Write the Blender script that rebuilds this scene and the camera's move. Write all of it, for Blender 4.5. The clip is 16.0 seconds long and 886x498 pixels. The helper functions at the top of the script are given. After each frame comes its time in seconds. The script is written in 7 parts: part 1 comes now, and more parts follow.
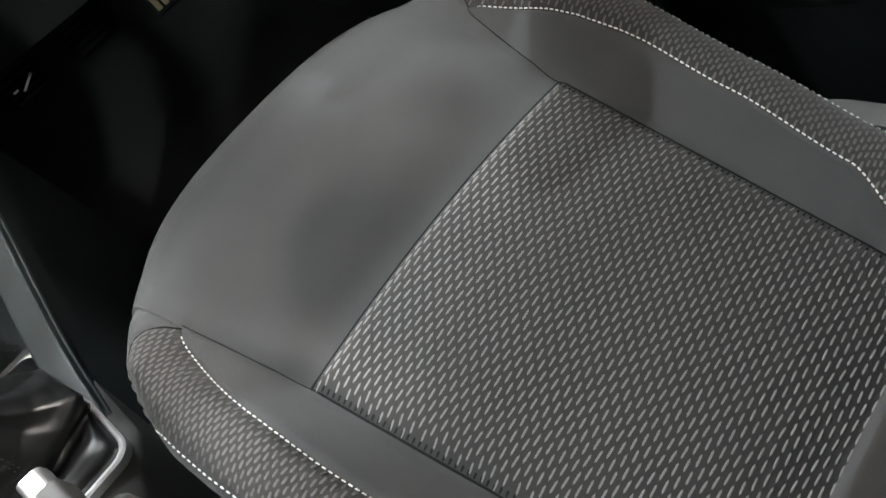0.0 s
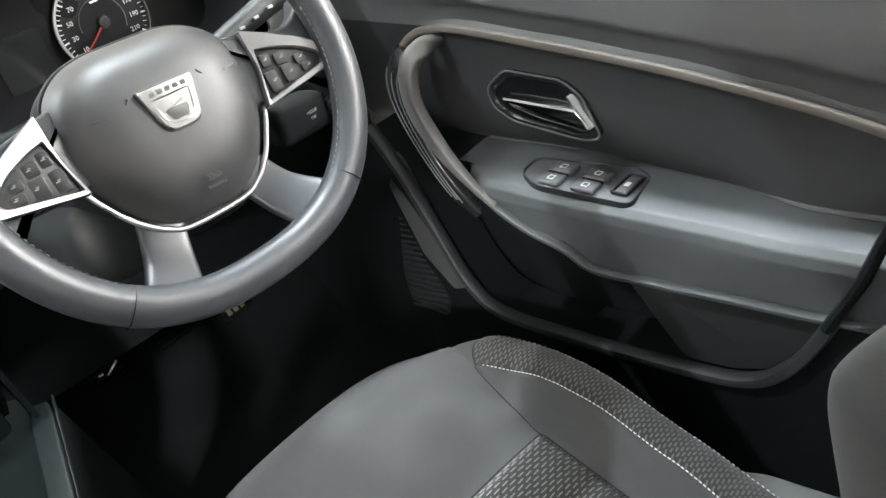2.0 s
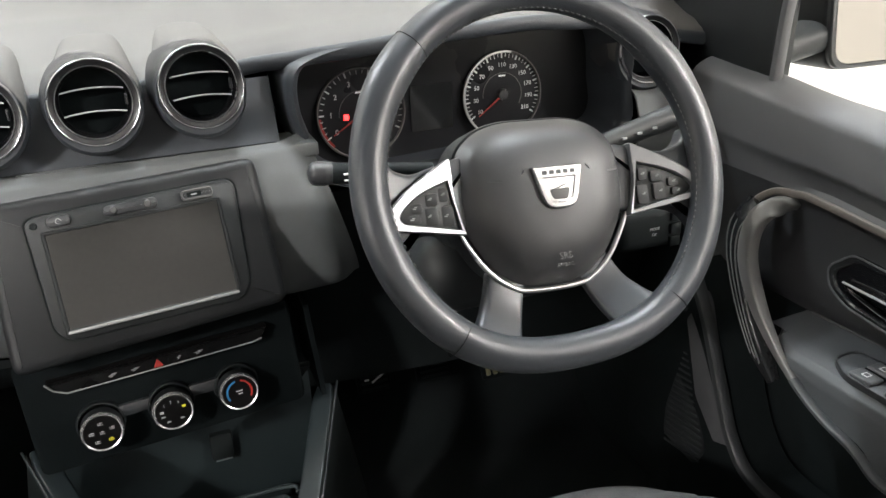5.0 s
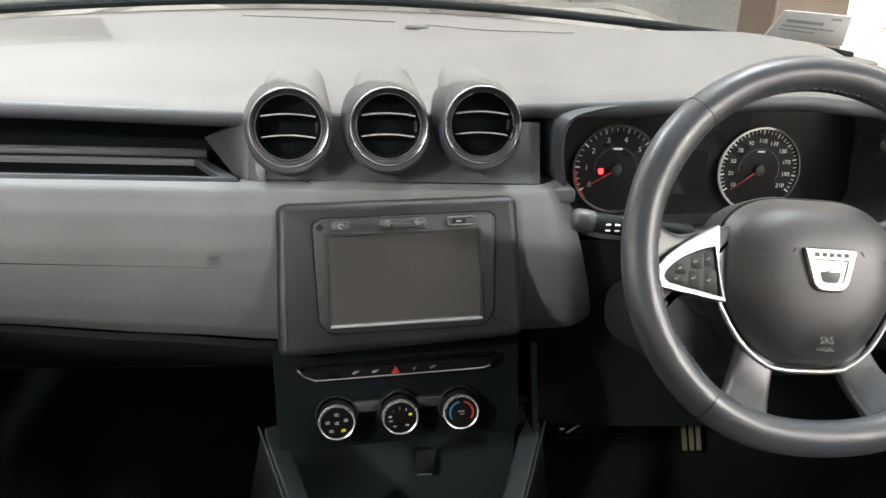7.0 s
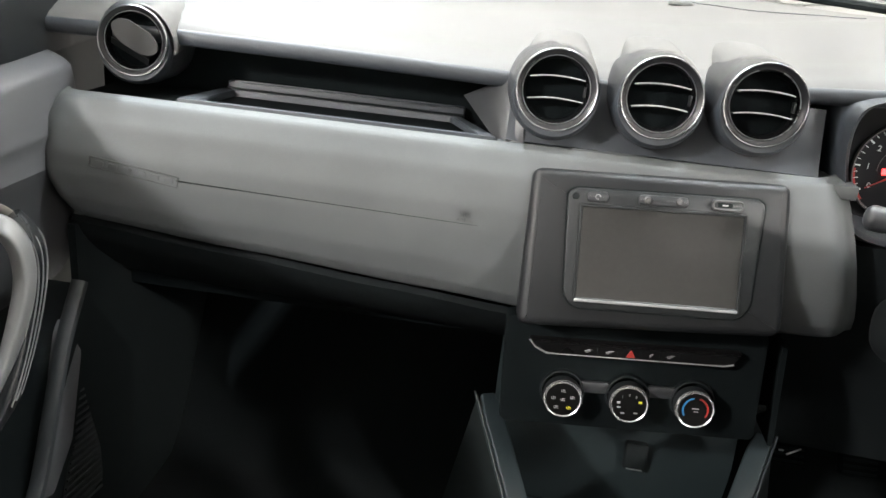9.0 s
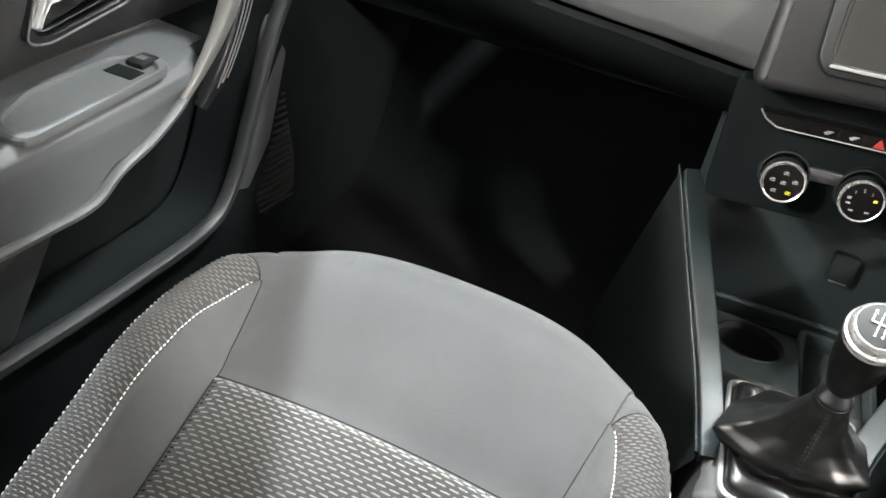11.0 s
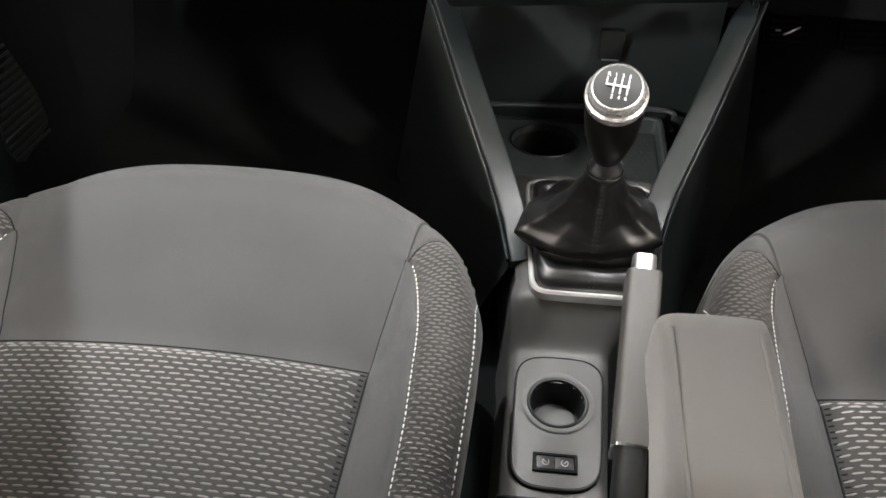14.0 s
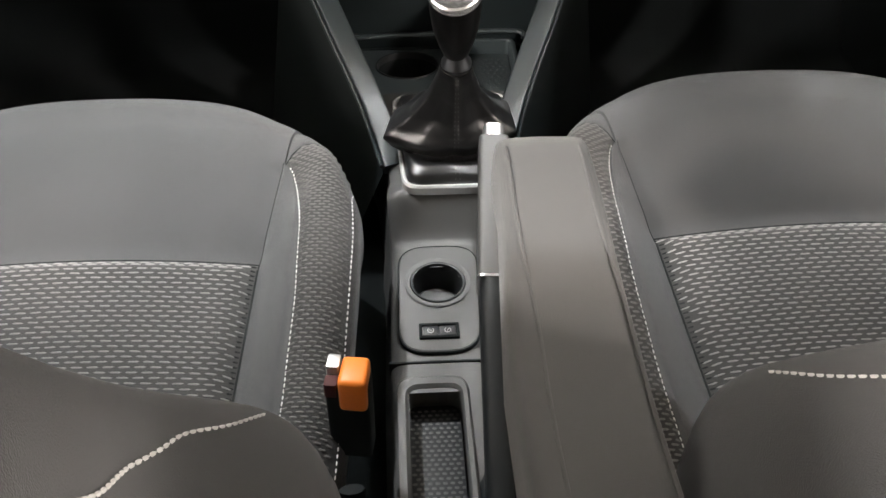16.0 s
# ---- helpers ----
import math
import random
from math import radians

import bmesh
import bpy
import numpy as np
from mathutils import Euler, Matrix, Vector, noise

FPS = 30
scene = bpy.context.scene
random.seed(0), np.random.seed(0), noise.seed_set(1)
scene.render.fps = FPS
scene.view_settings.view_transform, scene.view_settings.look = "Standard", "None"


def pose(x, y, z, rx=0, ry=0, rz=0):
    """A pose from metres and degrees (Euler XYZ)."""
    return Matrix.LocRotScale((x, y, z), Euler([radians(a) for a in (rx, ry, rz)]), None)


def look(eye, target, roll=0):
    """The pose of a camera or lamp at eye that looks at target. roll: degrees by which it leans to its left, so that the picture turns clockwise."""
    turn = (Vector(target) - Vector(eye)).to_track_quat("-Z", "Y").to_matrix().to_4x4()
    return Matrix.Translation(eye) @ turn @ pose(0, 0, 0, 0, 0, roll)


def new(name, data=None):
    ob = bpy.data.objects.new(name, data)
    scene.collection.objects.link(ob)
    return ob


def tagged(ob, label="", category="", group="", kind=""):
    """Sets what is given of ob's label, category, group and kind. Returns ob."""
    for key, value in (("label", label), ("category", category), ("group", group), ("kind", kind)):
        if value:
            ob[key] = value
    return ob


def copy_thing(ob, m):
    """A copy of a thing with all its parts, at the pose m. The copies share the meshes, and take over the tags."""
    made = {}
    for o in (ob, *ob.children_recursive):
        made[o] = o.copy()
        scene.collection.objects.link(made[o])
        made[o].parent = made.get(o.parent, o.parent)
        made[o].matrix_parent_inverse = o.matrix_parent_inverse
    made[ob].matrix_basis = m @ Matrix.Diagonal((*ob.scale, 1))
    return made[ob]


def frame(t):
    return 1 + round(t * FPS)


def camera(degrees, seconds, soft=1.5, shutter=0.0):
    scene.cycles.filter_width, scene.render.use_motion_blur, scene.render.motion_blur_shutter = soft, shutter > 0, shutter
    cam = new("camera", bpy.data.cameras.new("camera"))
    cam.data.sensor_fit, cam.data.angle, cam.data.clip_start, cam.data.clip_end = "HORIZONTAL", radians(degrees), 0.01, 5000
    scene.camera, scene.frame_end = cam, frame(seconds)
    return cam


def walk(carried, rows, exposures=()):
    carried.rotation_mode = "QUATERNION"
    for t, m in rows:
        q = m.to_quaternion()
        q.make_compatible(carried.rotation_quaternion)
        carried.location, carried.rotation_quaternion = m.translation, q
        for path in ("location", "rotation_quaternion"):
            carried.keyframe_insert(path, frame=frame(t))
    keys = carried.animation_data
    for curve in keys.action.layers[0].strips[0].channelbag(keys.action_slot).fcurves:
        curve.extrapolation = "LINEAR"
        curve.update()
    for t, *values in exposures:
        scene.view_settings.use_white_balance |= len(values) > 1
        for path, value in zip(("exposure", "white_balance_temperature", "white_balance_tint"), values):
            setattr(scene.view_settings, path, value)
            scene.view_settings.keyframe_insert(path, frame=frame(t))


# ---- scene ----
cam = camera(57.2, 16.0)
PATH = [
    (0, (0.125, -0.716, 0.728), (0.806, 0.362, -0.812), -25.6),
    (0.2, (0.119, -0.741, 0.748), (0.845, 0.371, -0.746), -25.2),
    (0.5, (0.117, -0.773, 0.781), (0.912, 0.387, -0.641), -24.0),
    (1, (0.105, -0.795, 0.829), (1.026, 0.418, -0.468), -20.7),
    (1.5, (0.105, -0.811, 0.867), (1.086, 0.453, -0.333), -18.3),
    (2, (0.1, -0.823, 0.902), (1.155, 0.498, -0.166), -15.6),
    (2.5, (0.099, -0.822, 0.915), (1.191, 0.547, -0.051), -13.2),
    (3, (0.083, -0.827, 0.929), (1.133, 0.632, 0.052), -10.5),
    (3.5, (0.069, -0.822, 0.931), (1.066, 0.72, 0.139), -7.2),
    (4, (0.049, -0.824, 0.929), (0.921, 0.799, 0.151), -5.4),
    (4.2, (0.042, -0.825, 0.934), (0.869, 0.822, 0.155), -4.8),
    (6.3, (-0.036, -0.841, 0.937), (0.38, 0.978, 0.217), 2.0),
    (6.5, (-0.045, -0.842, 0.939), (0.344, 0.992, 0.244), 2.4),
    (7, (-0.07, -0.85, 0.94), (0.171, 1.022, 0.279), 2.9),
    (7.5, (-0.097, -0.854, 0.943), (0.005, 1.027, 0.269), 3.4),
    (8, (-0.113, -0.851, 0.938), (-0.145, 1.03, 0.258), 3.5),
    (8.5, (-0.135, -0.843, 0.924), (-0.234, 1.03, 0.23), 5.1),
    (9, (-0.149, -0.832, 0.9), (-0.336, 1.029, 0.191), 5.7),
    (9.5, (-0.168, -0.835, 0.876), (-0.442, 1.006, 0.144), 7.2),
    (10, (-0.176, -0.821, 0.852), (-0.59, 0.911, -0.059), 7.6),
    (10.2, (-0.172, -0.818, 0.834), (-0.662, 0.854, -0.149), 7.7),
    (12.3, (-0.162, -0.793, 0.798), (-0.547, 0.608, -0.577), 12.5),
    (12.5, (-0.155, -0.789, 0.794), (-0.51, 0.6, -0.6), 11.8),
    (13, (-0.121, -0.772, 0.783), (-0.356, 0.615, -0.638), 7.9),
    (13.5, (-0.089, -0.768, 0.788), (-0.27, 0.646, -0.615), 3.2),
    (14, (-0.067, -0.777, 0.789), (-0.217, 0.646, -0.608), 0.1),
    (14.5, (-0.049, -0.803, 0.788), (-0.13, 0.641, -0.593), -2.6),
    (15, (-0.045, -0.823, 0.793), (-0.112, 0.62, -0.591), -4.7),
    (15.5, (-0.044, -0.853, 0.768), (0.029, 0.577, -0.629), -1.4),
    (16, (-0.041, -0.895, 0.772), (0.058, 0.517, -0.641), 0.9),
]
EXPOSURES = [(0.0, 0.12, 6550, 11), (0.4, 0.2, 6500, 11), (0.9, 0.70, 6400, 10), (1.4, 0.92, 6250, 8), (2.0, 0.74, 6250, 8), (2.5, 0.5, 6300, 9), (3.0, 0.25, 6350, 10), (3.6, -0.05, 6400, 10), (4.2, -0.05, 6400, 10), (6.3, 0.06, 6450, 11),
             (8.0, 0.03, 6500, 11), (9.0, 0.39, 6400, 10), (9.6, 0.82, 6350, 9), (10.0, 1.12, 6400, 9), (10.4, 1.1, 6450, 9), (12.2, 0.47, 7000, 14), (13.0, 0.24, 7050, 15), (14.0, 0.07, 7000, 15), (15.0, 0.14, 6950, 15), (16.0, 0.2, 6850, 14)]
walk(cam, [(t, look(eye, target, roll)) for t, eye, target, roll in PATH], EXPOSURES)

# ---- world and light ----
world = bpy.data.worlds.new("hall_light")
world.use_nodes = True
scene.world = world
background = world.node_tree.nodes["Background"]
background.inputs["Color"].default_value = (1.0, 0.98, 0.96, 1)
background.inputs["Strength"].default_value = 0.15


def area_lamp(name, eye, target, width, height, watts, colour=(1, 0.98, 0.95), spread=180):
    data = bpy.data.lights.new(name, "AREA")
    data.shape, data.size, data.size_y, data.energy, data.color = "RECTANGLE", width, height, watts, colour
    data.spread = radians(spread)
    ob = new(name, data)
    ob.matrix_world = look(eye, target)
    return ob


# ceiling luminaires of the show hall, ahead of the windscreen and above it
area_lamp("hall_lamp", (-1.10, 0.82, 2.85), (-0.5, -0.1, 0.4), 0.05, 0.05, 12, (0.88, 0.96, 1.0), 60)
area_lamp("hall_lamp", (0.9, 0.50, 3.6), (0.4, 0.1, 0.6), 0.40, 0.40, 120, (0.90, 0.97, 1.0))
# unseen fill spots added beside the car, shining through the side windows
area_lamp("side_fill_spot", (2.6, -2.0, 1.95), (0.0, -0.1, 0.5), 0.25, 0.25, 98, (1.0, 0.955, 0.90))
area_lamp("side_fill_spot", (-2.5, -2.2, 1.95), (0.1, 0.0, 0.6), 0.30, 0.30, 128, (1.0, 0.965, 0.92))
# ---- materials ----
def material(name, colour, rough=0.5, metal=0.0, spread=0.25, grain=600.0, bump=0.15, patches=6.0, sheen=0.0, coat=0.0, spec=0.5):
    """A surface with fine grain, broad patches and relief. spread: how far the colour wanders."""
    mat = bpy.data.materials.new(name)
    mat.use_nodes = True
    nodes, links = mat.node_tree.nodes, mat.node_tree.links
    bsdf = nodes["Principled BSDF"]
    coords = nodes.new("ShaderNodeTexCoord")
    fine = nodes.new("ShaderNodeTexNoise")
    fine.inputs["Scale"].default_value, fine.inputs["Detail"].default_value = grain, 3.0
    broad = nodes.new("ShaderNodeTexNoise")
    broad.inputs["Scale"].default_value, broad.inputs["Detail"].default_value = patches, 4.0
    for tex in (fine, broad):
        links.new(coords.outputs["Object"], tex.inputs["Vector"])
    add = nodes.new("ShaderNodeMath")
    add.operation = "MULTIPLY_ADD"
    add.inputs[1].default_value = 0.45
    links.new(fine.outputs["Fac"], add.inputs[0])
    half = nodes.new("ShaderNodeMath")
    half.operation = "MULTIPLY"
    half.inputs[1].default_value = 0.55
    links.new(broad.outputs["Fac"], half.inputs[0])
    links.new(half.outputs[0], add.inputs[2])
    ramp = nodes.new("ShaderNodeMapRange")
    ramp.inputs["From Min"].default_value, ramp.inputs["From Max"].default_value = 0.3, 0.7
    ramp.inputs["To Min"].default_value, ramp.inputs["To Max"].default_value = 1 - spread, 1 + spread
    links.new(add.outputs[0], ramp.inputs["Value"])
    tint = nodes.new("ShaderNodeVectorMath")
    tint.operation = "SCALE"
    tint.inputs[0].default_value = colour
    links.new(ramp.outputs[0], tint.inputs["Scale"])
    links.new(tint.outputs[0], bsdf.inputs["Base Color"])
    wear = nodes.new("ShaderNodeMapRange")
    wear.inputs["To Min"].default_value, wear.inputs["To Max"].default_value = max(rough - 0.08, 0.02), min(rough + 0.08, 1)
    links.new(broad.outputs["Fac"], wear.inputs["Value"])
    links.new(wear.outputs[0], bsdf.inputs["Roughness"])
    bsdf.inputs["Metallic"].default_value = metal
    bsdf.inputs["Specular IOR Level"].default_value = spec
    bsdf.inputs["Sheen Weight"].default_value = sheen
    bsdf.inputs["Sheen Roughness"].default_value = 0.5
    bsdf.inputs["Coat Weight"].default_value = coat
    if bump:
        relief = nodes.new("ShaderNodeBump")
        relief.inputs["Strength"].default_value, relief.inputs["Distance"].default_value = bump, 0.001
        links.new(relief.outputs[0], bsdf.inputs["Normal"])
        links.new(fine.outputs["Fac"], relief.inputs["Height"])
    return mat


def glowing(name, colour, strength):
    mat = bpy.data.materials.new(name)
    mat.use_nodes = True
    bsdf = mat.node_tree.nodes["Principled BSDF"]
    bsdf.inputs["Base Color"].default_value = (*colour, 1)
    bsdf.inputs["Emission Color"].default_value = (*colour, 1)
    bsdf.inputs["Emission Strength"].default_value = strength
    return mat


def clear_glass(name, tint=(0.96, 0.98, 0.97)):
    mat = bpy.data.materials.new(name)
    mat.use_nodes = True
    bsdf = mat.node_tree.nodes["Principled BSDF"]
    bsdf.inputs["Base Color"].default_value = (*tint, 1)
    bsdf.inputs["Roughness"].default_value = 0.0
    bsdf.inputs["Transmission Weight"].default_value = 1.0
    bsdf.inputs["IOR"].default_value = 1.02
    return mat


DASH = material("dash_plastic", (0.092, 0.0875, 0.083), 0.60, grain=1400, bump=0.35, spread=0.12)
UNITGREY = material("unit_grey_plastic", (0.0105, 0.0110, 0.0120), 0.44, grain=1600, bump=0.25, spread=0.12, spec=0.3)
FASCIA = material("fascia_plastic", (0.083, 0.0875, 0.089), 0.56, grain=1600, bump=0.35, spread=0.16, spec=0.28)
# Console plastic again, with the cool light's teal put into its colour.
DECK = material("cool_lit_deck_plastic", (0.040, 0.052, 0.056), 0.42, grain=1500, bump=0.35, spread=0.15)
# Shelf colour likewise holds the shade and the cool light's teal.
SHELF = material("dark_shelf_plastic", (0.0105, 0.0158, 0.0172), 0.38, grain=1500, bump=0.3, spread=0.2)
# Shade under the fascia and its teal haze are put into this colour.
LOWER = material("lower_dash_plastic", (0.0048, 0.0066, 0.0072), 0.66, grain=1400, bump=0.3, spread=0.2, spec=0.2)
# The dark, black and heater plastics hold the shade's teal tint.
DARK = material("dark_plastic", (0.0096, 0.0110, 0.0118), 0.5, grain=1500, bump=0.25, spread=0.15, spec=0.4)
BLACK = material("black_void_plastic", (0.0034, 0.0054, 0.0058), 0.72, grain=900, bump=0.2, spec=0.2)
BAR = material("bar_black", (0.0045, 0.0043, 0.0043), 0.3, grain=900, bump=0.0, spec=0.2)
# Hardly any reflection, so shade in recesses is built into this black.
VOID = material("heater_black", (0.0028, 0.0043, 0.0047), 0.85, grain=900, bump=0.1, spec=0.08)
GLOSS = material("gloss_black", (0.008, 0.008, 0.009), 0.12, grain=200, bump=0.0, coat=0.4)
CONSOLE = material("console_plastic", (0.063, 0.062, 0.061), 0.44, grain=1500, bump=0.35, spread=0.12)
# Rail colour is tinted teal for the cool light too.
RAIL = material("rail_plastic", (0.0150, 0.0212, 0.0236), 0.38, grain=1500, bump=0.2, spread=0.12)
STACK = material("stack_panel_plastic", (0.026, 0.027, 0.029), 0.36, grain=1600, bump=0.25, spread=0.12)
SATIN = material("satin_silver", (0.62, 0.62, 0.63), 0.3, metal=0.9, grain=900, bump=0.05, spread=0.08)
KNOB_SILVER = material("bright_knob_silver", (0.76, 0.76, 0.76), 0.24, metal=0.8, grain=900, bump=0.0, spread=0.05)
BRIGHT = material("bright_satin_metal", (0.80, 0.80, 0.80), 0.24, metal=0.6, grain=600, bump=0.0, spread=0.05)
KEYGREY = material("grey_key_plastic", (0.095, 0.097, 0.10), 0.36, grain=1500, bump=0.2, spread=0.1)
RINGSATIN = material("satin_ring_metal", (0.36, 0.36, 0.37), 0.28, metal=1.0, grain=900, bump=0.0, spread=0.06)
KEYFRAME = material("satin_key_frame", (0.27, 0.27, 0.28), 0.40, metal=0.9, grain=900, bump=0.0, spread=0.08)
CHROME = material("chrome", (0.82, 0.82, 0.83), 0.16, metal=1.0, grain=300, bump=0.0, spread=0.04)
SATIN_GREY = material("satin_grey_paint", (0.30, 0.30, 0.30), 0.34, metal=0.4, grain=1200, bump=0.1, spread=0.1)
# Darker copy of the door card plastic; the low door's shade is in it.
LOWCARD = material("lower_card_plastic", (0.026, 0.028, 0.0295), 0.5, grain=1500, bump=0.35, spread=0.15)
PULL = material("satin_pull_paint", (0.17, 0.168, 0.165), 0.38, metal=0.15, grain=1200, bump=0.1, spread=0.1)
SHELL = material("gloss_dark_grey", (0.020, 0.021, 0.022), 0.22, grain=400, bump=0.0, coat=0.3)
TRIM = material("warm_trim_strip", (0.135, 0.118, 0.104), 0.55, metal=0.1, grain=900, bump=0.1)
LEATHER = material("wheel_leather", (0.040, 0.0435, 0.049), 0.33, grain=1500, bump=0.14, spread=0.12)
AIRBAG = material("airbag_cover_vinyl", (0.050, 0.050, 0.052), 0.44, grain=2200, bump=0.12, spread=0.08)
GAITER = material("gaiter_leather", (0.0085, 0.0087, 0.0090), 0.33, grain=700, bump=0.08, spread=0.2, spec=0.6)
BEVEL = material("dark_satin_bevel", (0.020, 0.020, 0.022), 0.34, grain=900, bump=0.0, spread=0.08, spec=0.35)
CHEEK = material("slate_cheek_plastic", (0.030, 0.034, 0.040), 0.5, grain=1500, bump=0.25, spread=0.12)
CLUSTER = material("cluster_black", (0.0085, 0.0085, 0.0098), 0.30, grain=300, bump=0.0, spread=0.05, spec=0.28)
TRIPGLASS = material("grey_trip_glass", (0.013, 0.0135, 0.014), 0.16, grain=300, bump=0.0, spread=0.06)
DIALGREY = material("dial_rim_grey", (0.075, 0.070, 0.068), 0.4, grain=600, bump=0.0, spread=0.1)
FABRIC = material("smooth_seat_fabric", (0.050, 0.0505, 0.052), 0.78, grain=1500, bump=0.7, sheen=0.18, spread=0.30)
INSERT = material("woven_insert_base", (0.031, 0.0303, 0.030), 0.85, grain=1500, bump=0.5, sheen=0.2, spread=0.25)
BOLSTER = material("woven_bolster_base", (0.026, 0.0245, 0.0236), 0.8, grain=1600, bump=0.5, sheen=0.2, spread=0.2)
DASHES = material("pale_woven_dashes", (0.27, 0.262, 0.254), 0.6, grain=1800, bump=0.4, spread=0.3)
BOLSTER_DASHES = material("grey_woven_dashes", (0.118, 0.114, 0.110), 0.65, grain=1800, bump=0.4, spread=0.3)
THREAD = material("white_thread", (0.74, 0.73, 0.71), 0.6, grain=2500, bump=0.5, spread=0.15)
DARK_THREAD = material("dark_thread", (0.085, 0.085, 0.085), 0.6, grain=2500, bump=0.5)
ARMREST = material("armrest_cloth", (0.085, 0.084, 0.083), 0.85, grain=2000, bump=0.5, sheen=0.25, spread=0.16)
# Flank colour is set between shade and the lit strip beside the rail.
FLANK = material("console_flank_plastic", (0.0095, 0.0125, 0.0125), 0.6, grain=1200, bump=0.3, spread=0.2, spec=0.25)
# This near black base also carries the footwell's shade.
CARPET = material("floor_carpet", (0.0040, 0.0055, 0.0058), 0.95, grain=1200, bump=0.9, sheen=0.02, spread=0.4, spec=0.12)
DOORCARD = material("door_card_plastic", (0.080, 0.085, 0.089), 0.44, grain=1500, bump=0.35, spread=0.12)
DOORMID = material("door_insert_cloth", (0.024, 0.024, 0.0255), 0.7, grain=1800, bump=0.4, spread=0.15)
DOORUPPER = material("door_upper_plastic", (0.078, 0.078, 0.081), 0.46, grain=1500, bump=0.35, spread=0.12)
DIALPRINT = material("dial_print", (0.52, 0.52, 0.52), 0.6, bump=0.0, spread=0.05)
DIMPRINT = material("dim_print", (0.30, 0.30, 0.30), 0.6, bump=0.0, spread=0.1)
PALEPRINT = material("pale_grey_print", (0.42, 0.42, 0.44), 0.6, bump=0.0, spread=0.1)
PRINT = material("white_print", (0.75, 0.75, 0.75), 0.6, bump=0.0, spread=0.05)
EMBOSS = material("embossed_mark", (0.031, 0.032, 0.033), 0.5, bump=0.0)
DIMRED = material("dim_red_rubber", (0.06, 0.010, 0.010), 0.7, bump=0.0, spread=0.1)
RED = material("red_mark", (0.24, 0.018, 0.013), 0.45, bump=0.0, spread=0.05)
BLUE = material("blue_mark", (0.02, 0.12, 0.26), 0.45, bump=0.0, spread=0.05)
YELLOW = material("yellow_mark", (0.55, 0.5, 0.03), 0.45, bump=0.0, spread=0.05)
ORANGE = material("orange_button", (0.85, 0.22, 0.03), 0.4, bump=0.0, spread=0.06)
# Base colour is raised to stand in for a reflection on the screen.
SCREEN = material("screen_glass", (0.020, 0.0195, 0.0185), 0.30, grain=200, bump=0.0, coat=0.0)
PAPER = material("white_paper", (0.85, 0.85, 0.84), 0.7, grain=500, bump=0.1, spread=0.04)
# Walls and ceiling glow by themselves, as added fill light and white windows.
GLOWWALL = glowing("hall_glowing_wall", (0.92, 0.885, 0.84), 0.98)
HALLFLOOR = material("hall_floor_tile", (0.70, 0.70, 0.69), 0.25, grain=40, bump=0.05, spread=0.06)
PAINT = material("car_paint", (0.30, 0.30, 0.28), 0.2, metal=0.4, grain=900, bump=0.0, coat=1.0)
OLIVE = material("olive_rubber", (0.11, 0.10, 0.058), 0.6, grain=900, bump=0.3, spread=0.2)
HEADLINER = material("headliner_cloth", (0.40, 0.40, 0.39), 0.9, grain=1500, bump=0.4)
# Beige grey in the mirror colour stands in for a dimmer reflection.
MIRROR = material("mirror_glass", (0.31, 0.295, 0.275), 0.02, metal=1.0, bump=0.0, spread=0.0)
GLASS = clear_glass("window_glass")
BACKDROP = material("backdrop_grey", (0.17, 0.175, 0.17), 0.5, grain=30, bump=0.05, patches=1.5, spread=0.3)
POST = material("post_grey", (0.085, 0.09, 0.09), 0.5, grain=30, bump=0.05, spread=0.2)
BROWN = material("column_brown", (0.115, 0.088, 0.068), 0.5, grain=30, bump=0.05, spread=0.15)
# Darker tone for a cast shade painted on the dashboard top.
SHADEPATCH = material("dash_shade_paint", (0.050, 0.046, 0.041), 0.55, grain=1400, bump=0.3, spread=0.1)
REDLAMP = glowing("red_telltale", (1.0, 0.02, 0.02), 9)


# ---- mesh tools ----
def part(name, bm, mat, parent, label="", m=None, smooth=40, kind=""):
    """Links a bmesh as one mesh object under a thing or a part."""
    if m is not None:
        bm.transform(m)
    bmesh.ops.recalc_face_normals(bm, faces=bm.faces)
    data = bpy.data.meshes.new(name)
    bm.to_mesh(data)
    bm.free()
    data.materials.append(mat)
    if smooth:
        data.shade_smooth()
        data.set_sharp_from_angle(angle=radians(smooth))
    ob = new(name, data)
    if parent is not None:
        ob.parent = parent
        if parent.type == "EMPTY":
            ob.matrix_parent_inverse = parent.matrix_basis.inverted()
    return tagged(ob, label, kind=kind)


def thing(name, at, label, category, group="", kind=""):
    ob = new(name)
    ob.empty_display_size = 0.02
    ob.matrix_basis = Matrix.Translation(at)
    return tagged(ob, label, category, group, kind)


def grid(f, nu, nv, close_u=False, close_v=False):
    """A sheet: f(a, b) for a, b from 0 to 1."""
    bm = bmesh.new()
    rows = [[bm.verts.new(f(i / nu, j / nv)) for j in range(nv + (not close_v))] for i in range(nu + (not close_u))]
    cu, cv = len(rows), len(rows[0])
    for i in range(nu):
        for j in range(nv):
            bm.faces.new((rows[i][j], rows[(i + 1) % cu][j], rows[(i + 1) % cu][(j + 1) % cv], rows[i][(j + 1) % cv]))
    return bm


def thicken(bm, depth):
    bmesh.ops.recalc_face_normals(bm, faces=bm.faces)
    bmesh.ops.solidify(bm, geom=bm.faces[:], thickness=depth)
    return bm


